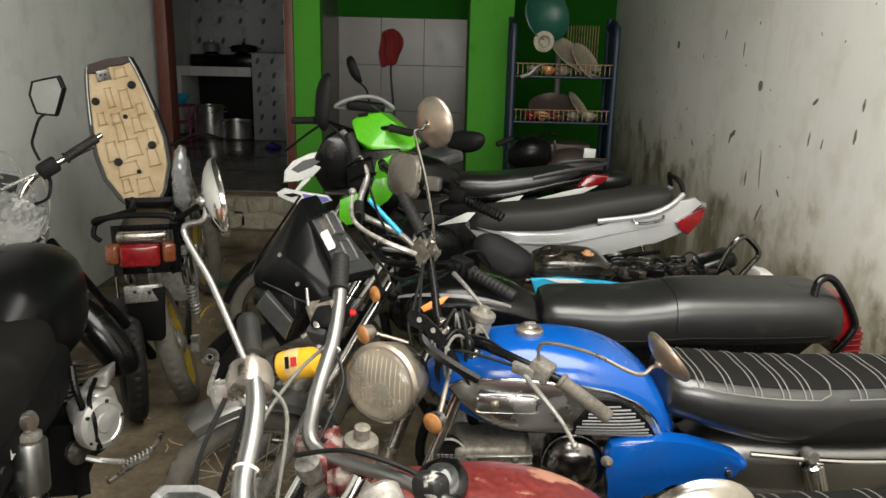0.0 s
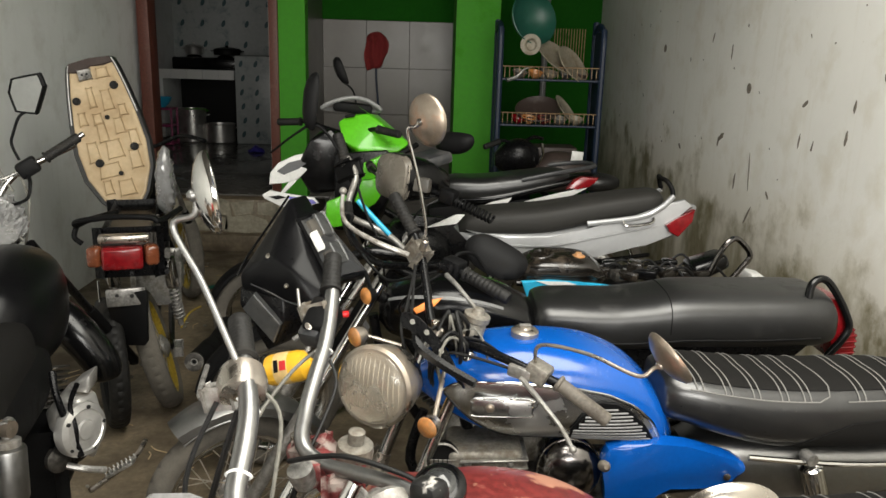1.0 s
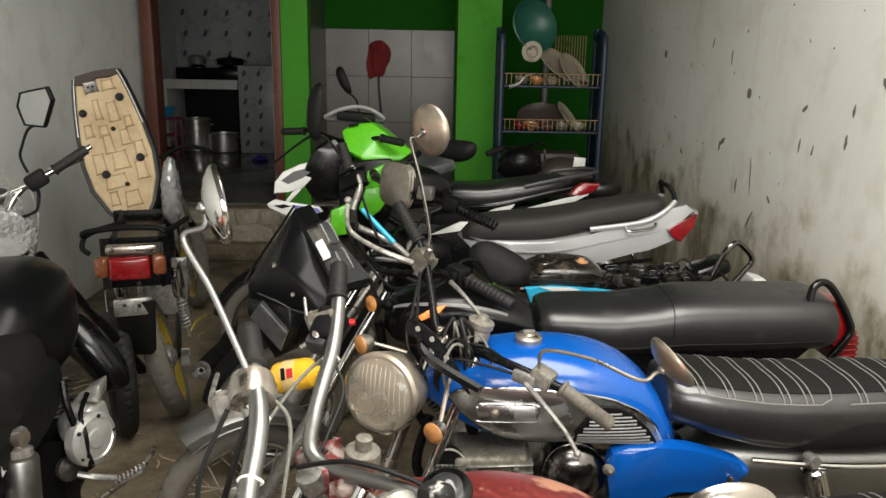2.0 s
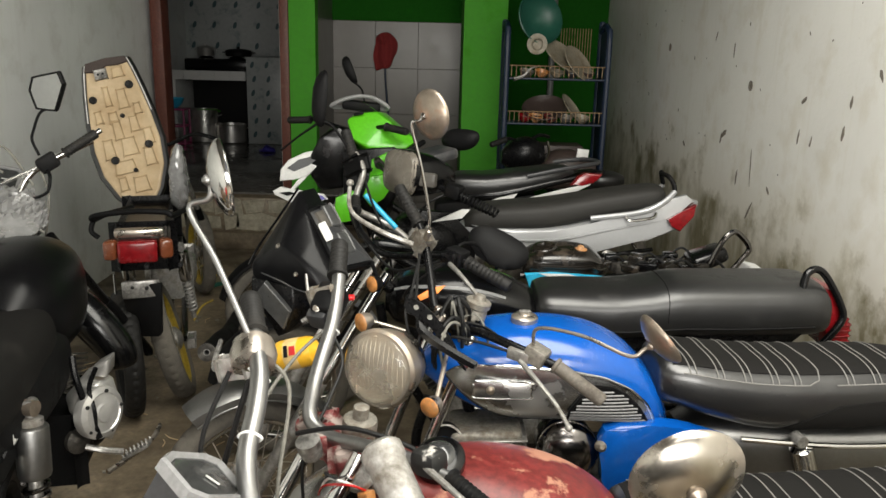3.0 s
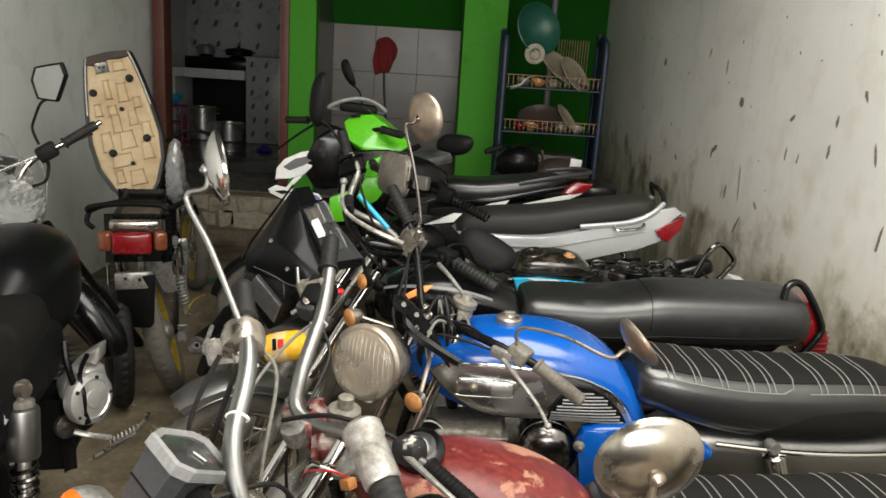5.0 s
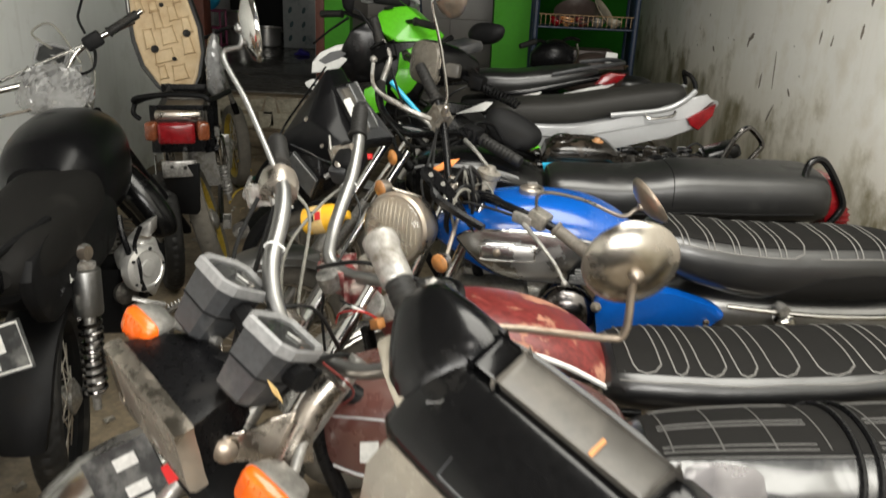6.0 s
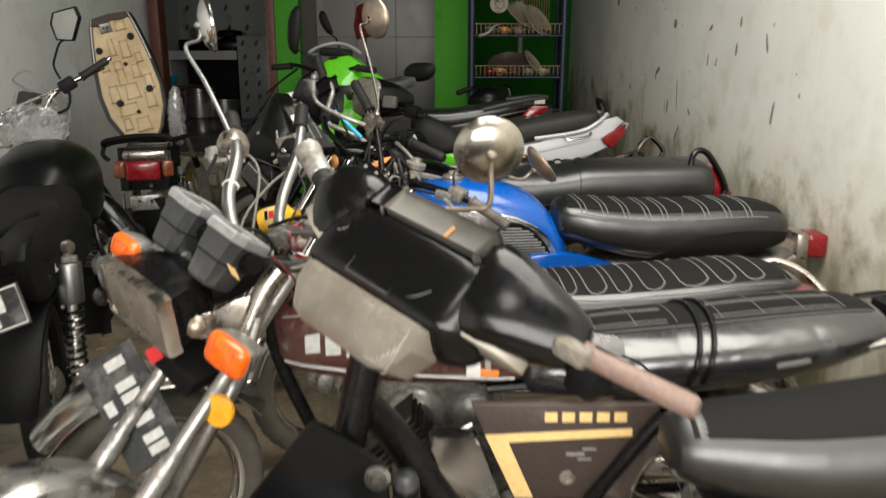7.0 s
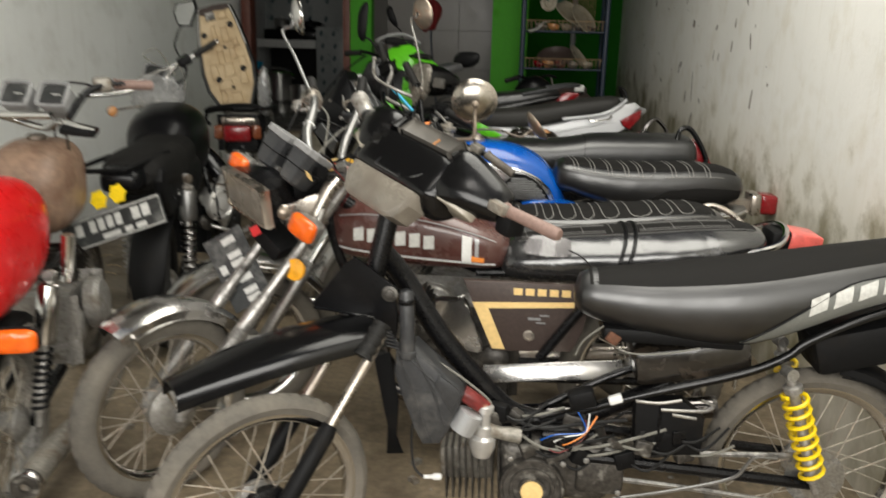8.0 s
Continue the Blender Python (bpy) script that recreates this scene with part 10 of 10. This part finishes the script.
def pot(name, c, r, h, label, material="steel_pot", lid=True):
    t = thing(name, c, label, "pot")
    part("body", lathe([(r * 0.95, 0.0), (r, 0.01), (r, h), (r * 1.04, h + 0.006), (r * 0.96, h + 0.004), (r * 0.95, h * 0.9)], c, (0, 0, 1), 30), material, t)
    if lid:
        part("lid", lathe([(r * 1.03, h), (r * 0.95, h + 0.02), (r * 0.5, h + 0.035), (0.02, h + 0.04), (0.018, h + 0.06), (0.002, h + 0.065)], c, (0, 0, 1), 28), material, t)
    for k in (-1, 1):
        part("handle", tube([V(c) + V(k * r, 0, h * 0.8), V(c) + V(k * (r + 0.04), 0, h * 0.83), V(c) + V(k * (r + 0.04), 0.03, h * 0.83), V(c) + V(k * r, 0.05, h * 0.8)], 0.006, 7), material, t)
    return t


pot("cooking_pot", (-3.02, 9.95, 0.436), 0.17, 0.40, "tall steel cooking pot on the kitchen floor", lid=False)
pot("cooking_pot", (-2.68, 9.95, 0.436), 0.19, 0.22, "wide steel cooking pot on the kitchen floor", lid=False)
pot("saucepan", (-3.15, 10.6, 1.487), 0.11, 0.09, "small steel saucepan on the stove")
pot("frying_pan", (-2.72, 10.6, 1.487), 0.17, 0.06, "black frying pan on the stove", "black_matt")
pk = thing("plastic_shelf", (-3.30, 9.6, 0.436), "dark pink plastic kitchen shelf", "shelf")
for z in (0.45, 0.66, 0.86):
    part("tier", box((-3.27, 9.6, z), (0.30, 0.25, 0.022), bev=0.006), "magenta", pk)
for x in (-3.41, -3.13):
    for y in (9.49, 9.71):
        part("post", tube([(x, y, 0.436), (x, y, 0.87)], 0.014, 8, bend=False), "magenta", pk)
bowl("basin", (-3.27, 9.6, 0.872), (0, 0, 1), 0.12, 0.12, "sky_blue", "blue plastic basin on the pink shelf", "basin")
bowl("basin", (-2.98, 9.96, 0.835), (0.05, -0.2, -1), 0.17, 0.02, "green", "green plastic lid on the tall pot", "lid")
bm = Body([(-0.09, 0, 0.02, 0.03), (-0.05, 0, 0.06, 0.07), (0.03, 0, 0.075, 0.08), (0.09, 0, 0.02, 0.03)], (-2.03, 9.05, 0.435), (1, 0, 0), 2.0).mesh(18, 4)
for v in bm.verts:
    v.co.z += 0.012 * math.sin(v.co.x * 70) * (v.co.z > 0.45)
tagged(part("cloth", bm, "purple", None, "crumpled blue floor cloth by the doorway"), category="cloth")

# ---- small things on the floor and walls ----
# made-up plastic bundle, standing in for what is likely a handlebar part
bm = Body([(-1.345, 0.86, 0.93, 0.02), (-1.335, 0.84, 1.10, 0.045), (-1.305, 0.83, 1.165, 0.055), (-1.275, 0.85, 1.12, 0.045), (-1.262, 0.90, 1.0, 0.02)], (0, 3.80, 0), (1, 0, 0), 2.0).mesh(20, 5)
for v in bm.verts:
    v.co.x += 0.006 * math.sin(v.co.z * 120 + v.co.y * 60)
    v.co.y += 0.006 * math.sin(v.co.z * 90)
tagged(part("raincoat", bm, "clear_plastic", None, "made-up crumpled clear plastic bundle, in place of a likely handlebar part"), category="raincoat")
tagged(part("plastic_spatula", tube([(-1.60, 5.12, 0.012), (-1.52, 5.20, 0.014), (-1.47, 5.26, 0.012)], [0.022, 0.014, 0.009], 8), M["teal"], None, "green plastic scoop lying on the floor"), category="scoop")
tagged(part("cord", tube([(-1.85, 5.95, 0.01), (-1.78, 5.80, 0.012), (-1.80, 5.55, 0.01), (-1.72, 5.35, 0.012), (-1.62, 5.42, 0.01)], 0.008, 6), "yellow", None, "yellow cord on the floor"), category="cord")
rng = random.Random(21)
bm = bmesh.new()
for i in range(260):
    x, y = -2.2 + 3.4 * rng.random(), -1.0 + 7.0 * rng.random()
    k = 0.006 + 0.014 * rng.random() ** 2
    box((x, y, k * 0.35), (k * 1.6, k, k * 0.7), (rng.random() - 0.5, rng.random() - 0.5, 0), bev=k * 0.2, seg=1, bm=bm)
tagged(part("grit", bm, "grey_cast", None, "small stones and crumbs of plaster on the floor"), category="debris", kind="stuff")
bm = bmesh.new()
for i in range(90):
    x, y, a = -2.2 + 1.8 * rng.random(), 2.6 + 3.4 * rng.random(), rng.random() * 6.28
    L_ = 0.03 + 0.09 * rng.random()
    tube([(x, y, 0.004), (x + L_ * 0.5 * math.cos(a), y + L_ * 0.5 * math.sin(a), 0.008), (x + L_ * math.cos(a + 0.3), y + L_ * math.sin(a + 0.3), 0.004)], 0.0025, 4, 2, bm=bm)
tagged(part("straw", bm, "beige", None, "bits of straw and twigs on the floor"), category="debris", kind="stuff")

# chips in the plaster of the east wall
chip = mat("plaster_chip", (0.16, 0.14, 0.115), 0.9, 0, 0.3, 80, 0.3)


def chip_at(y, z, w, h, a):
    pts = [(w * math.cos(q) * (0.55 + 0.6 * rng.random()), h * math.sin(q) * (0.6 + 0.5 * rng.random())) for q in (k * math.pi / 5 for k in range(10))]
    part("plaster_chip", slab(pts, (EX - 0.0015, y, z), (0, math.cos(a), math.sin(a)), (0, -math.sin(a), math.cos(a)), 0.002, 0), chip, east)


for i in range(40):
    chip_at(2.2 + 4.4 * rng.random(), 0.95 + 1.0 * rng.random() ** 1.1, 0.002 + 0.005 * rng.random() ** 2, 0.004 + 0.012 * rng.random() ** 2, (rng.random() - 0.5) * 1.4)
# the large gouges
for y, z, w, h, a in ((4.92, 1.11, 0.012, 0.03, -0.9), (4.23, 1.24, 0.016, 0.045, 1.1), (4.27, 1.21, 0.010, 0.035, 0.3), (3.32, 1.477, 0.010, 0.032, 1.0), (2.955, 1.372, 0.010, 0.036, 0.1), (2.925, 1.492, 0.009, 0.03, 0.1),
                      (2.75, 1.60, 0.010, 0.03, -0.5), (3.21, 1.31, 0.007, 0.03, 0.3), (3.98, 1.04, 0.010, 0.05, 0.1), (3.81, 1.125, 0.006, 0.10, -0.15), (3.77, 0.905, 0.008, 0.075, 0.6), (3.57, 1.04, 0.009, 0.03, -0.8),
                      (4.21, 1.685, 0.008, 0.05, 0.05), (4.51, 1.76, 0.007, 0.03, 0.4), (3.33, 1.32, 0.007, 0.035, 0.2), (2.62, 1.40, 0.010, 0.045, -0.3), (2.50, 1.12, 0.010, 0.06, 0.2)):
    chip_at(y, z, w, h, a)
for y, z, s_ in ((3.93, 1.51, 1.0), (5.43, 1.70, 1.0)):
    part("plug_hole", lathe([(0.024 * s_, 0), (0.026 * s_, 0.003), (0.017 * s_, 0.004), (0.014 * s_, 0.001), (0.002, 0.001)], (EX, y, z), (-1, 0, 0), 16), chip, east)
